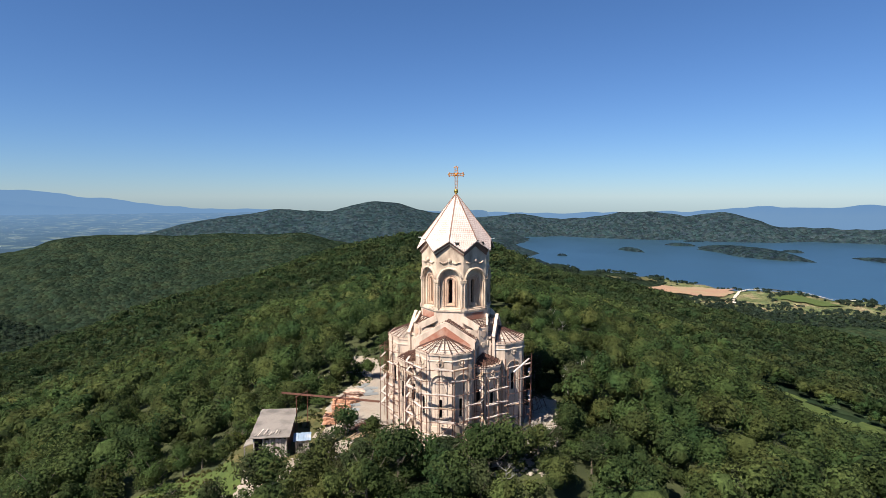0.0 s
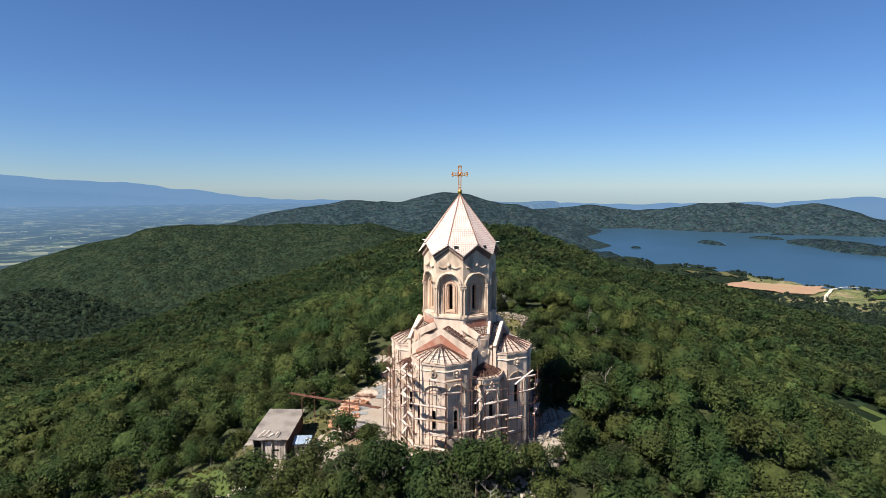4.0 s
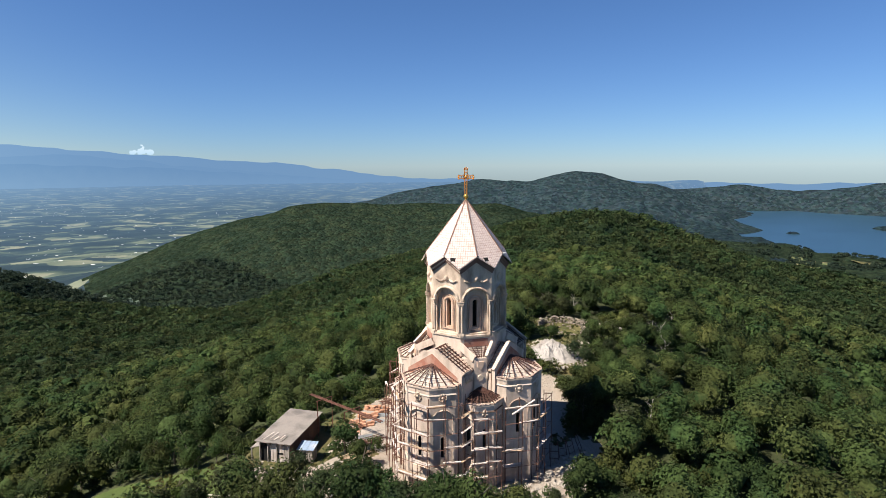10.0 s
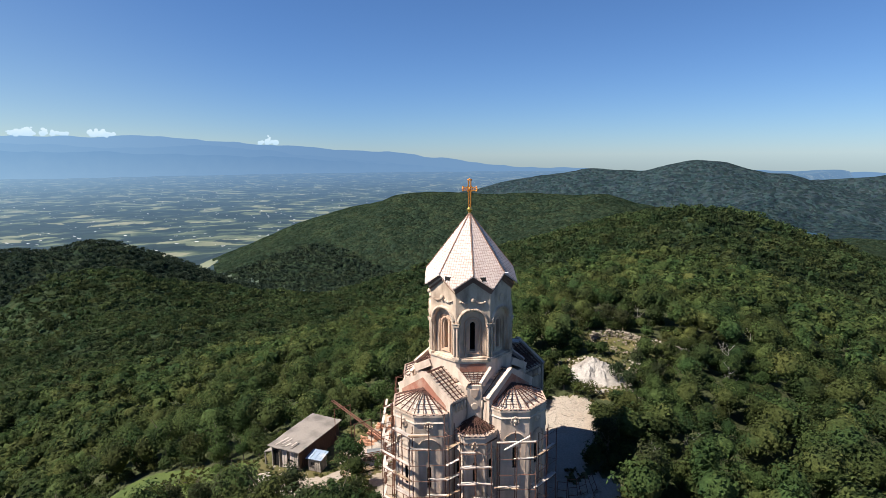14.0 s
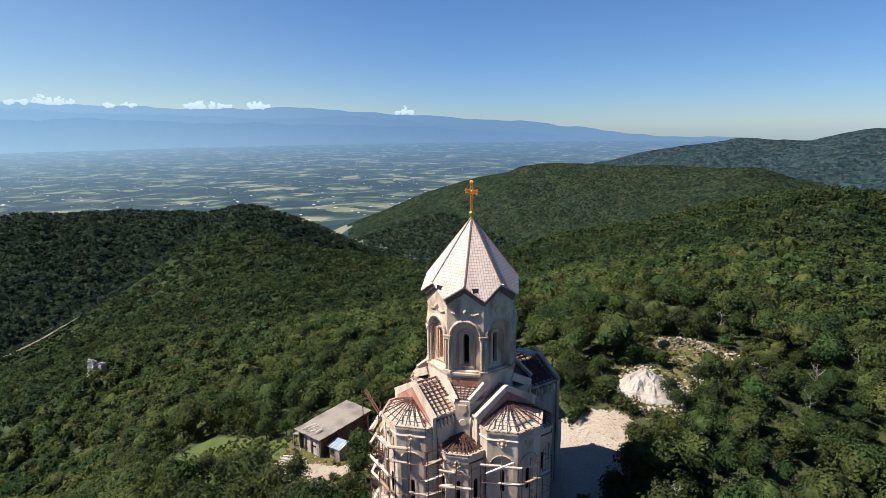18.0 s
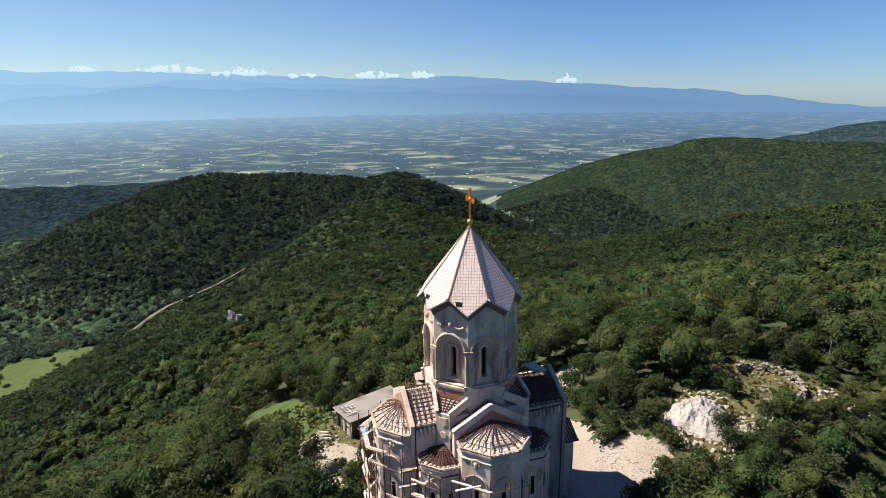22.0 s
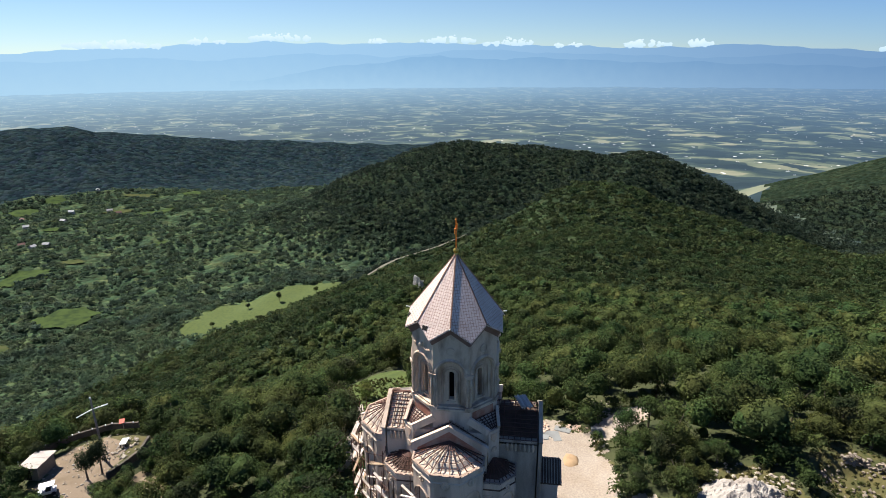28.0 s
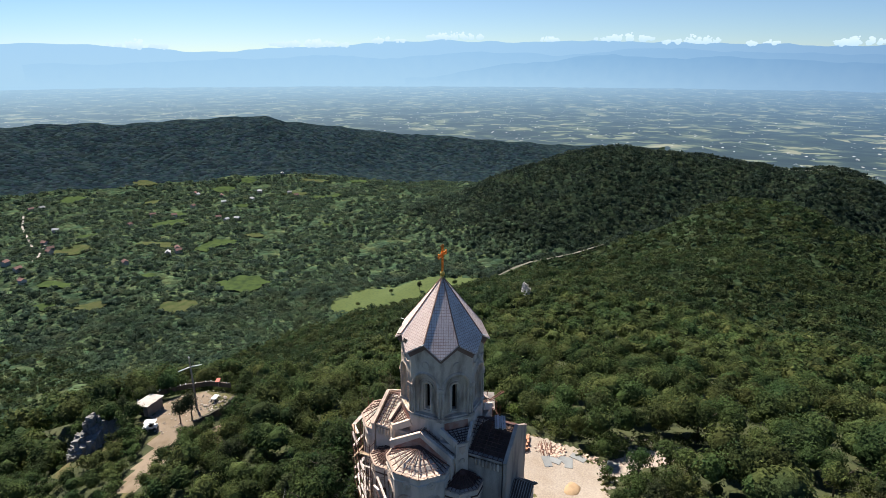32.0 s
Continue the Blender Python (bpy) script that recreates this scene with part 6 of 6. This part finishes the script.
def forest(name, xs, ys, zs, sizes, protos, mat, r, label):
    """Many trees joined into one mesh."""
    verts, faces, k = [], [], 0
    which = r.randint(0, len(protos), len(xs))
    turn = r.uniform(0, 6.283, len(xs))
    for i, (pv, pf) in enumerate(protos):
        idx = np.nonzero(which == i)[0]
        if not len(idx):
            continue
        c, s = np.cos(turn[idx]), np.sin(turn[idx])
        sz = sizes[idx]
        vx = pv[None, :, 0] * c[:, None] - pv[None, :, 1] * s[:, None]
        vy = pv[None, :, 0] * s[:, None] + pv[None, :, 1] * c[:, None]
        v = np.stack([vx * sz[:, None] + xs[idx, None], vy * sz[:, None] + ys[idx, None], pv[None, :, 2] * sz[:, None] + zs[idx, None]], -1)
        f = pf[None] + (np.arange(len(idx)) * len(pv))[:, None, None] + k
        verts.append(v.reshape(-1, 3)), faces.append(f.reshape(-1, f.shape[-1]))
        k += len(idx) * len(pv)
    me = bpy.data.meshes.new(name)
    fast_mesh(me, np.concatenate(verts), np.concatenate(faces))
    me.materials.append(mat)
    return tagged(new(name, me), label, "trees", kind="stuff")


def in_view(x, y, lo=-158, hi=34):
    az = np.degrees(np.arctan2(x, y))
    return (az > lo) & (az < hi)


# close woods around the plot
def rim_gap(x, y):
    return np.minimum(clearing(x, y), meadow(x, y))


xs, ys, rr = scatter(-150, 130, -140, 160, 4.0, 21)
d = np.hypot(xs, ys)
keep = (rim_gap(xs, ys) > 1.04) & (d < 150) & (in_view(xs, ys, -181, 80) | in_view(xs, ys, 158, 181) | (d < 62))
xs, ys, d = xs[keep], ys[keep], d[keep]
zs = height(xs, ys)
edge = np.clip((rim_gap(xs, ys) - 1) / 0.35, 0, 1)
sz = rr.uniform(0.62, 1.25, len(xs)) * (0.70 + 0.30 * edge)
sz = sz * np.where((xs > -12) & (xs < 16) & (ys > -66) & (ys < -12), 0.86, 1.0) * np.where((xs > -14) & (xs < 24) & (ys > -14.5) & (ys < 2), 0.82, 1.0) * np.where((xs > -9) & (xs < 20) & (ys > -62) & (ys < -38), 0.62, 1.0) * np.where((xs > -8) & (xs < 20) & (ys > 20) & (ys < 56), 0.68, 1.0)   # stunted growth on the thin soil of the south spur
solo = (d < 70) & (rim_gap(xs, ys) < 1.8) & (rr.uniform(0, 1, len(xs)) < 0.62)   # these stand singly at the wood's edge
SOLO = list(zip(xs[solo], ys[solo], zs[solo], sz[solo]))[:230]
solo = np.isin(np.arange(len(xs)), np.nonzero(solo)[0][:230])
hidden = xs > np.interp(ys, (-150, -75, -45, -20, -15, 0, 60, 150), (-10, 17, 20, 20, 35, 57, 93, 140))   # woods on the far side of the flight
n = (d < 80) & ~solo & ~hidden
forest("near_woods", xs[n], ys[n], zs[n], sz[n], crowns(0, 6, 800, 3.0, 6.2, 0.19, 17, 4.0, 0.60), LEAF, rr, "dense green oak and hornbeam woods round the building plot")
n = (d >= 80) & ~hidden
forest("hill_woods", xs[n], ys[n], zs[n], sz[n], crowns(60, 6, 170, 3.0, 6.2, 0.40, 13, 4.0, 0.62), LEAF, rr, "dense green woods on the hillside")
n = hidden & ~solo
forest("woods_under_the_flight", xs[n], ys[n], zs[n], sz[n], crowns(70, 4, 70, 2.9, 6.4, 0.75, 9, 4.0, 0.78), LEAF, rr, "dense green woods on the east slope")
# scrub along the edges of the clearings
xs, ys, rr = scatter(-70, 60, -75, 75, 2.0, 27)
g = rim_gap(xs, ys)
keep = (g > 1.0) & (g < 1.75) & (np.hypot(xs, ys) < 80) & (rr.uniform(0, 1, len(xs)) < 0.75)
xs, ys = xs[keep], ys[keep]
protos = [(v + (0, 0, 1.9), f) for v, f in (crown_cards(120 + s, 260, 2.6, 5.2, 0.27, 8) for s in range(5))]
forest("scrub", xs, ys, height(xs, ys), rr.uniform(0.32, 0.72, len(xs)), protos, LEAF, rr, "low green scrub along the clearings")
# woods on the slopes further off
EDGE_Y, EDGE_X = (-270, -179, -138, -97, -63, 2, 48, 74, 112, 155, 230), (-240, -321, -362, -391, -402, -430, -441, -447, -452, -460, -480)
for name, near, far, gap, cards, rad, tall, leaf, seed in (("slope_woods", 146, 335, 5.2, 74, 3.6, 6.0, 0.56, 22), ("outer_slope_woods", 335, 690, 6.6, 40, 4.6, 6.0, 0.95, 26), ("far_hill_woods", 690, 1230, 8.6, 22, 6.2, 6.0, 1.5, 29)):
    xs, ys, rr = scatter(-1230, 420, -620, 660, gap, seed)
    d = np.hypot(xs, ys)
    keep = (d >= near) & (d < far) & in_view(xs, ys, -176, 46) & (meadow(xs, ys) > 1.0) & (pasture(xs, ys) > 0.8)
    xs, ys = xs[keep], ys[keep]
    zs = height(xs, ys)
    past = np.interp(ys, EDGE_Y, EDGE_X) - xs   # beyond the track on the spur's edge
    keep = ((zs > -212) | (wave(xs, ys, 60, 31) > -0.7)) & ~((np.abs(past - 4) < 7) & (ys > -190) & (ys < 40)) & ((far < 1000) | (zs > -226))
    xs, ys, zs, past = xs[keep], ys[keep], zs[keep], past[keep]
    protos = [(v + (0, 0, 2.6), f) for v, f in (crown_cards(seed + 20 + q, cards, rad, tall, leaf, 7) for q in range(6))]
    big = rr.uniform(0.5, 1.35, len(xs))
    over = past > 12
    low = over & (zs < -185) & (ys < -190) & (xs > -760)
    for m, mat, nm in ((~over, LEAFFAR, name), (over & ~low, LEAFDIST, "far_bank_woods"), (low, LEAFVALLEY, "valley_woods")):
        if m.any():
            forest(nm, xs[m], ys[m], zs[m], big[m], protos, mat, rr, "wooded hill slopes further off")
# groves in the village valley
xs, ys, rr = scatter(-1500, 60, -1600, 0, 10.5, 23)
xs, ys = xs + rr.uniform(-5, 5, len(xs)), ys + rr.uniform(-5, 5, len(ys))
d, az = np.hypot(xs, ys), np.degrees(np.arctan2(xs, ys))
zs = height(xs, ys)
keep = (d >= 600) & (d < 1500) & (az > -158) & (az < -104) & ((wave(xs, ys, 75, 31) + 0.6 * wave(xs, ys, 210, 32) > -0.75)) & (zs < -190) & (meadow(xs, ys) > 1.0) & (pasture(xs, ys) > 0.8)
xs, ys, zs = xs[keep], ys[keep], zs[keep]
forest("valley_groves", xs, ys, zs, rr.uniform(0.5, 1.4, len(xs)), [(v + (0, 0, 3.0), f) for v, f in (crown_cards(80 + q, 44, 6.0, 6.2, 1.45, 7) for q in range(6))], LEAFVALLEY, rr, "groves and hedgerow trees in the village valley")
# dense low oaks on the south spur
xs, ys, rr = scatter(-16, 20, -68, -16, 2.7, 33)
keep = (rim_gap(xs, ys) > 1.12) & (rr.uniform(0, 1, len(xs)) < 0.85)
xs, ys = xs[keep], ys[keep]
forest("spur_woods", xs, ys, height(xs, ys), rr.uniform(0.5, 0.85, len(xs)) * np.where((ys < -38) & (xs > -9), 0.7, 1.0), crowns(300, 5, 760, 2.5, 5.2, 0.165, 13, 2.6, 0.55), LEAF, rr, "dense low oaks on the south spur")
# thickets between the quarry and the plot
xs, ys, rr = scatter(-14, 30, -4, 64, 2.6, 37)
keep = (rim_gap(xs, ys) > 1.1) & ((rim_gap(xs, ys) < 2.6) | ((xs > 5) & (ys > 14) & (ys < 56))) & (rr.uniform(0, 1, len(xs)) < 0.85)
xs, ys = xs[keep], ys[keep]
forest("quarry_thicket", xs, ys, height(xs, ys), rr.uniform(0.42, 0.8, len(xs)), crowns(320, 5, 560, 2.3, 4.6, 0.175, 12, 2.0, 0.55), LEAF, rr, "dense low thicket between the quarry and the church")
# clumps of trees between the fields by the lake
xs, ys, rr = scatter(-100, 800, 1050, 1900, 13, 34)
d = np.hypot(xs, ys)
keep = (wave(xs, ys, 130, 35) + 0.5 * wave(xs, ys, 45, 36) > 0.12 - 1.2 * (d < 1340)) & (height(xs, ys) > -227) & (d > 1050) & (np.hypot((xs - 342) / 125, (ys - 1440) / 90) > 1) & (np.hypot((xs - 556) / 62, (ys - 1335) / 45) > 1)
xs, ys = xs[keep], ys[keep]
px, py, pz = placed(xs, ys, height(xs, ys))
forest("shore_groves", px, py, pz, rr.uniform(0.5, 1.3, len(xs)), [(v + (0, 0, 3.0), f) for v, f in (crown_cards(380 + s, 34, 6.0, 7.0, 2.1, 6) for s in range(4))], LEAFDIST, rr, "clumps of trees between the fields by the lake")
# tufts of grass on the open ground
xs, ys, rr = scatter(-45, 20, -32, 66, 0.75, 41)
g, st, zn = clearing(xs, ys), clearing(xs, ys, True), meadow(xs, ys)
keep = (((g < 1.1) & (st > 0.93)) | (zn < 1.05)) & (rr.uniform(0, 1, len(xs)) < 0.8) & (np.hypot(xs + 22.5, ys + 6.5) > 5.2)
xs, ys = xs[keep], ys[keep]
forest("grass_tufts", xs, ys, height(xs, ys) - 0.05, rr.uniform(0.5, 1.5, len(xs)), [(v + (0, 0, 0.12), f) for v, f in (crown_cards(420 + s, 16, 0.36, 0.5, 0.13, 5) for s in range(5))], TUFTS, rr, "tufts of dry and green grass on the open ground")
# the same woods go on down the east slope
xs, ys, rr = scatter(20, 240, -220, 170, 6.2, 51)
d = np.hypot(xs, ys)
keep = (d > 62) & (d < 235) & (~in_view(xs, ys, -181, 80) | (d > 150)) & ~in_view(xs, ys, -158, 46) & ~in_view(xs, ys, 158, 181)
xs, ys = xs[keep], ys[keep]
forest("east_slope_woods", xs, ys, height(xs, ys), rr.uniform(0.75, 1.3, len(xs)), crowns(500, 4, 36, 3.2, 6.6, 0.95, 8, 4.0, 0.8), LEAF, rr, "dense woods going on down the east slope")

# ---- single trees at the wood's edge ----
def limb_tree(name, seed, label, leaf_mat, tall, radius, cards, leaf, dead=False):
    r = random.Random(seed)
    t = thing(name, label, "tree", group="trees at the wood's edge" if not dead else "dead trees")
    b = Build()
    top = tall * (0.62 if not dead else 0.95)
    pts = [(0, 0, -0.4), (r.uniform(-.1, .1), r.uniform(-.1, .1), tall * 0.25), (r.uniform(-.25, .25), r.uniform(-.25, .25), top)]
    b.tube(pts, [0.19, 0.14, 0.05], 6)
    for j in range(9 if dead else 6):
        f = r.uniform(0.32, 0.95)
        a = r.uniform(0, 6.283)
        base = Vector(pts[1]).lerp(Vector(pts[2]), max(0, (f - 0.3) / 0.7))
        reach = radius * r.uniform(0.55, 0.95)
        tip = base + Vector((math.cos(a) * reach, math.sin(a) * reach, reach * r.uniform(0.5, 1.1)))
        mid = base.lerp(tip, 0.5) + Vector((0, 0, -0.12 * reach))
        b.tube([base, mid, tip], [0.075, 0.05, 0.018], 5)
        if dead:
            for q in range(3):
                s = mid.lerp(tip, r.random())
                b.tube([s, s + Vector((r.uniform(-.7, .7), r.uniform(-.7, .7), r.uniform(0.3, 0.9)))], [0.03, 0.012], 4)
    part("trunk", b, DEADWOOD if dead else BARK, t)
    if not dead:
        v, f = crown_cards(seed + 200, cards, radius, tall * 0.72, leaf, 12)
        me = bpy.data.meshes.new("crown")
        fast_mesh(me, v + (0, 0, tall * 0.47), f)
        me.materials.append(leaf_mat)
        part("crown", me, None, t)
    return t


kinds = [limb_tree("tree", 1, "leafy oak with an uneven crown at the wood's edge", LEAF, 7.4, 2.7, 1900, 0.165), limb_tree("tree", 2, "leafy hornbeam at the wood's edge", LEAF, 6.6, 2.5, 1700, 0.16),
         limb_tree("tree", 3, "dark green oak at the wood's edge", LEAFDARK, 7.8, 2.6, 1900, 0.165), limb_tree("tree", 4, "dark slender tree at the wood's edge", LEAFDARK, 8.2, 2.0, 1500, 0.155),
         limb_tree("bush", 5, "bright green bush at the clearing's edge", LEAFBRIGHT, 3.6, 1.9, 1200, 0.14)]
rt = random.Random(8)
first = {}
extra = [(-8.8, -18.0, 0.8, 2), (-12, -15.5, 0.8, 3), (-30.7, -19.2, 1.0, 4), (-44, -5, 1.1, 4), (-9.6, -53.2, 0.85, 3), (-8.2, -54.4, 0.8, 3), (2.5, 31.0, 0.6, 2), (4.5, 29.5, 0.6, 2), (-27.5, -3.0, 0.9, 4), (-28.5, 0.5, 1.0, 4), (-29.0, -6.5, 0.8, 4),
         (-3.2, -16.2, 1.22, 0), (1.8, -15.4, 0.95, 2), (5.0, -13.4, 1.12, 1), (8.6, -13.2, 1.0, 0), (-7.2, -16.8, 0.95, 2), (-11.8, -18.4, 1.0, 0), (-5.4, -20.5, 1.0, 1), (3.2, -18.8, 1.05, 0), (11.5, -10.5, 0.9, 1), (-34, -14, 0.6, 4), (-37, -21, 0.7, 4), (-25.5, -19.5, 0.6, 4), (-531, -271, 2.0, 3), (-470, -322, 1.3, 0), (-560, -236, 1.4, 0), (-548, -228, 1.1, 1), (-512, -300, 1.2, 2), (-585, -205, 1.5, 2)]
jobs = [(x, y, s, k) for x, y, s, k in extra] + [(x, y, s * rt.uniform(0.8, 1.05), rt.choice((0, 0, 1, 1, 2, 3))) for x, y, z, s in SOLO]
for x, y, s, k in jobs:
    m = pose(x, y, ground_z(x, y), 0, 0, rt.uniform(0, 360))
    if k not in first:
        first[k] = kinds[k]
        kinds[k].matrix_basis = m @ Matrix.Scale(s, 4)
    else:
        c = copy_thing(kinds[k], m)
        c.scale = (s, s, s * rt.uniform(0.9, 1.15))
dead = [limb_tree("dead_tree", 30 + i, "bare bleached dead tree among the oaks", None, 7.5, 2.3, 0, 0, True) for i in range(2)]
for i, (x, y) in enumerate(((-3.6, -14.8), (1.0, 62), (6, 60), (9, 57), (-8, 60), (12, 50), (14, 44), (8.5, -17), (17, 20), (15, 14), (11, 66), (-14, 62))):
    m = pose(x, y, ground_z(x, y) - 0.3, 0, 0, 70 * i) @ Matrix.Scale(0.6, 4)
    if i < 2:
        dead[i].matrix_basis = m
    else:
        copy_thing(dead[i % 2], m).scale = (0.6, 0.6, 0.6)

# ---- mountains and clouds along the horizon: a backdrop far behind all else ----
def range_backdrop(name, rad, tops, seed, color, low, label):
    """A range of mountains: tops are (azimuth, degrees above the horizon)."""
    az = np.arange(tops[0][0], tops[-1][0], 0.25)
    el = np.interp(az, [p[0] for p in tops], [p[1] for p in tops])
    r = np.random.RandomState(seed)
    for size, amp in ((6.0, 0.2), (2.3, 0.13), (0.9, 0.07)):
        el = el + amp * np.interp(az, np.arange(az[0] - 9, az[-1] + 9, size), r.uniform(-1, 1, len(np.arange(az[0] - 9, az[-1] + 9, size))))
    a = np.radians(az)
    rows = []
    for f, back in ((0.0, 0.0), (0.35, 12), (0.7, 22), (1.0, 30)):
        e = np.radians(low + (el - low) * f)
        rr = rad + back
        rows.append(np.stack([rr * np.sin(a), rr * np.cos(a), E0 + rr * np.tan(e)], -1))
    n = len(az)
    v = np.concatenate(rows)
    q = [(j * n + i, j * n + i + 1, (j + 1) * n + i + 1, (j + 1) * n + i) for j in range(3) for i in range(n - 1)]
    me = bpy.data.meshes.new(name)
    fast_mesh(me, v, np.array(q))
    me.materials.append(color)
    me.polygons.foreach_set("use_smooth", np.ones(len(q), bool))
    return tagged(new(name, me), label, "mountains", kind="structure")


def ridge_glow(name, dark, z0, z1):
    """Hazy far slopes painted as emission, fading into the haze towards their foot; dark: how far the slope stands out
    from the haze.
    """
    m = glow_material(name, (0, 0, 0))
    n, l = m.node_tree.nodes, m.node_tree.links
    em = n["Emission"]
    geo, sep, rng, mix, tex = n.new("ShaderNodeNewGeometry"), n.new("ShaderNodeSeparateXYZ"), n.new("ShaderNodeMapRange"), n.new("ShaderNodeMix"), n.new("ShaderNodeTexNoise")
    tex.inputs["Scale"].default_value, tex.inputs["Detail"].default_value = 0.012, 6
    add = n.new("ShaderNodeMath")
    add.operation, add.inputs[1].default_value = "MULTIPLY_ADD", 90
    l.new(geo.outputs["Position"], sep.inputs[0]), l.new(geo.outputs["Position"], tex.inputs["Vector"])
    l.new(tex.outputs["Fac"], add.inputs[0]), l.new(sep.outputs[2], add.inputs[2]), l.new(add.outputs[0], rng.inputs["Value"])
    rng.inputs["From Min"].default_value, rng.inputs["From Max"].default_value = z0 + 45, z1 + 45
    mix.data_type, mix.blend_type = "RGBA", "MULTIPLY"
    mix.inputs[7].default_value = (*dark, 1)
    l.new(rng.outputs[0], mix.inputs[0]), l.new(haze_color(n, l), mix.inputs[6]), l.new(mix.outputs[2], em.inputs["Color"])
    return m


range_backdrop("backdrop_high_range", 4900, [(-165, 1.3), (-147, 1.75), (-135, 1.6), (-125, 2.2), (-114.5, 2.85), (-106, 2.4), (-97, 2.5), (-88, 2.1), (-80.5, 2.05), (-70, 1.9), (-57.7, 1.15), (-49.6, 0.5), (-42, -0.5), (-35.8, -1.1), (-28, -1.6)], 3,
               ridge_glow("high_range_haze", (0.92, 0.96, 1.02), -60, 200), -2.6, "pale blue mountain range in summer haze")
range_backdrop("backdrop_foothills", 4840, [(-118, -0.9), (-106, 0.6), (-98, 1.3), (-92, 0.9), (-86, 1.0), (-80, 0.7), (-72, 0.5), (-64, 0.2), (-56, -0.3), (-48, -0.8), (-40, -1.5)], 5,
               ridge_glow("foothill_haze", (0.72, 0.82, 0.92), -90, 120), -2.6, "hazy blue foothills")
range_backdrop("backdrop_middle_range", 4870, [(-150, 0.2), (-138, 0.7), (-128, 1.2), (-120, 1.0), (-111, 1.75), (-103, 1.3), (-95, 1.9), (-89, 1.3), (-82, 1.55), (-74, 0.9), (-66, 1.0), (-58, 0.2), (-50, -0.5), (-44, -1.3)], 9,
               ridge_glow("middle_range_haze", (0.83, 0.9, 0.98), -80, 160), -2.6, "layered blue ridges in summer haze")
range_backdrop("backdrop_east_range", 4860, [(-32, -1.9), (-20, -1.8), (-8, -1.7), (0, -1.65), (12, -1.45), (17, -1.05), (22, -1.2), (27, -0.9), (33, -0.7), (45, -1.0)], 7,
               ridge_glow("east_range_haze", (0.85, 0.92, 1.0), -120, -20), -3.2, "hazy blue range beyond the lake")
def cloud_material():
    """Sunlit tops over a base lost in haze, both painted as emission."""
    m = glow_material("sunlit_cloud_glow", (0, 0, 0))
    n, l = m.node_tree.nodes, m.node_tree.links
    co, sep, ramp, tex, add = n.new("ShaderNodeTexCoord"), n.new("ShaderNodeSeparateXYZ"), n.new("ShaderNodeValToRGB"), n.new("ShaderNodeTexNoise"), n.new("ShaderNodeMath")
    tex.inputs["Scale"].default_value, tex.inputs["Detail"].default_value = 0.03, 4
    add.operation, add.inputs[1].default_value = "MULTIPLY_ADD", 0.5
    geo = n.new("ShaderNodeNewGeometry")
    l.new(geo.outputs["Position"], tex.inputs["Vector"]), l.new(co.outputs["Generated"], sep.inputs[0])
    l.new(tex.outputs["Fac"], add.inputs[0]), l.new(sep.outputs[2], add.inputs[2]), l.new(add.outputs[0], ramp.inputs[0])
    ramp.color_ramp.elements[0].position, ramp.color_ramp.elements[0].color = 0.3, (0.27, 0.37, 0.45, 1)
    ramp.color_ramp.elements[1].position, ramp.color_ramp.elements[1].color = 1.25, (0.345, 0.425, 0.49, 1)
    l.new(ramp.outputs[0], n["Emission"].inputs["Color"])
    return m


CLOUD = cloud_material()
rc = random.Random(5)
for az, el, wide in ((-74.5, 2.0, 1.0), (-79, 2.05, 2.0), (-86, 2.1, 1.1), (-91.5, 2.3, 2.8), (-97.5, 2.65, 2.6), (-104.5, 2.6, 1.2), (-113, 2.85, 3.0), (-119.5, 2.5, 1.4), (-127, 2.1, 3.4), (-60.5, 1.35, 0.8), (-142, 1.75, 2.4)):
    b = Build()
    for j in range(int(6 * wide)):   # towers of cumulus side by side
        u = rc.uniform(-wide, wide)
        tall, fat = rc.uniform(0.15, 0.75) * (1 - 0.85 * abs(u / wide)), rc.uniform(14, 34)
        for q in range(5):
            a, e, s = radians(az + u + rc.uniform(-.2, .2)), radians(el + tall * q / 4 + rc.uniform(-.03, .03)), fat * (1 - 0.14 * q) * rc.uniform(0.7, 1.1)
            b.lump((4946 * math.sin(a), 4946 * math.cos(a), E0 + 4946 * math.tan(e)), s, s, s * 0.75, j * 5 + q, 0.16, 8, 5)
    me = b.mesh("cloud", CLOUD, True)
    tagged(new("cloud", me), "small white cumulus cloud over the mountains", "cloud", "clouds over the mountains", "structure")
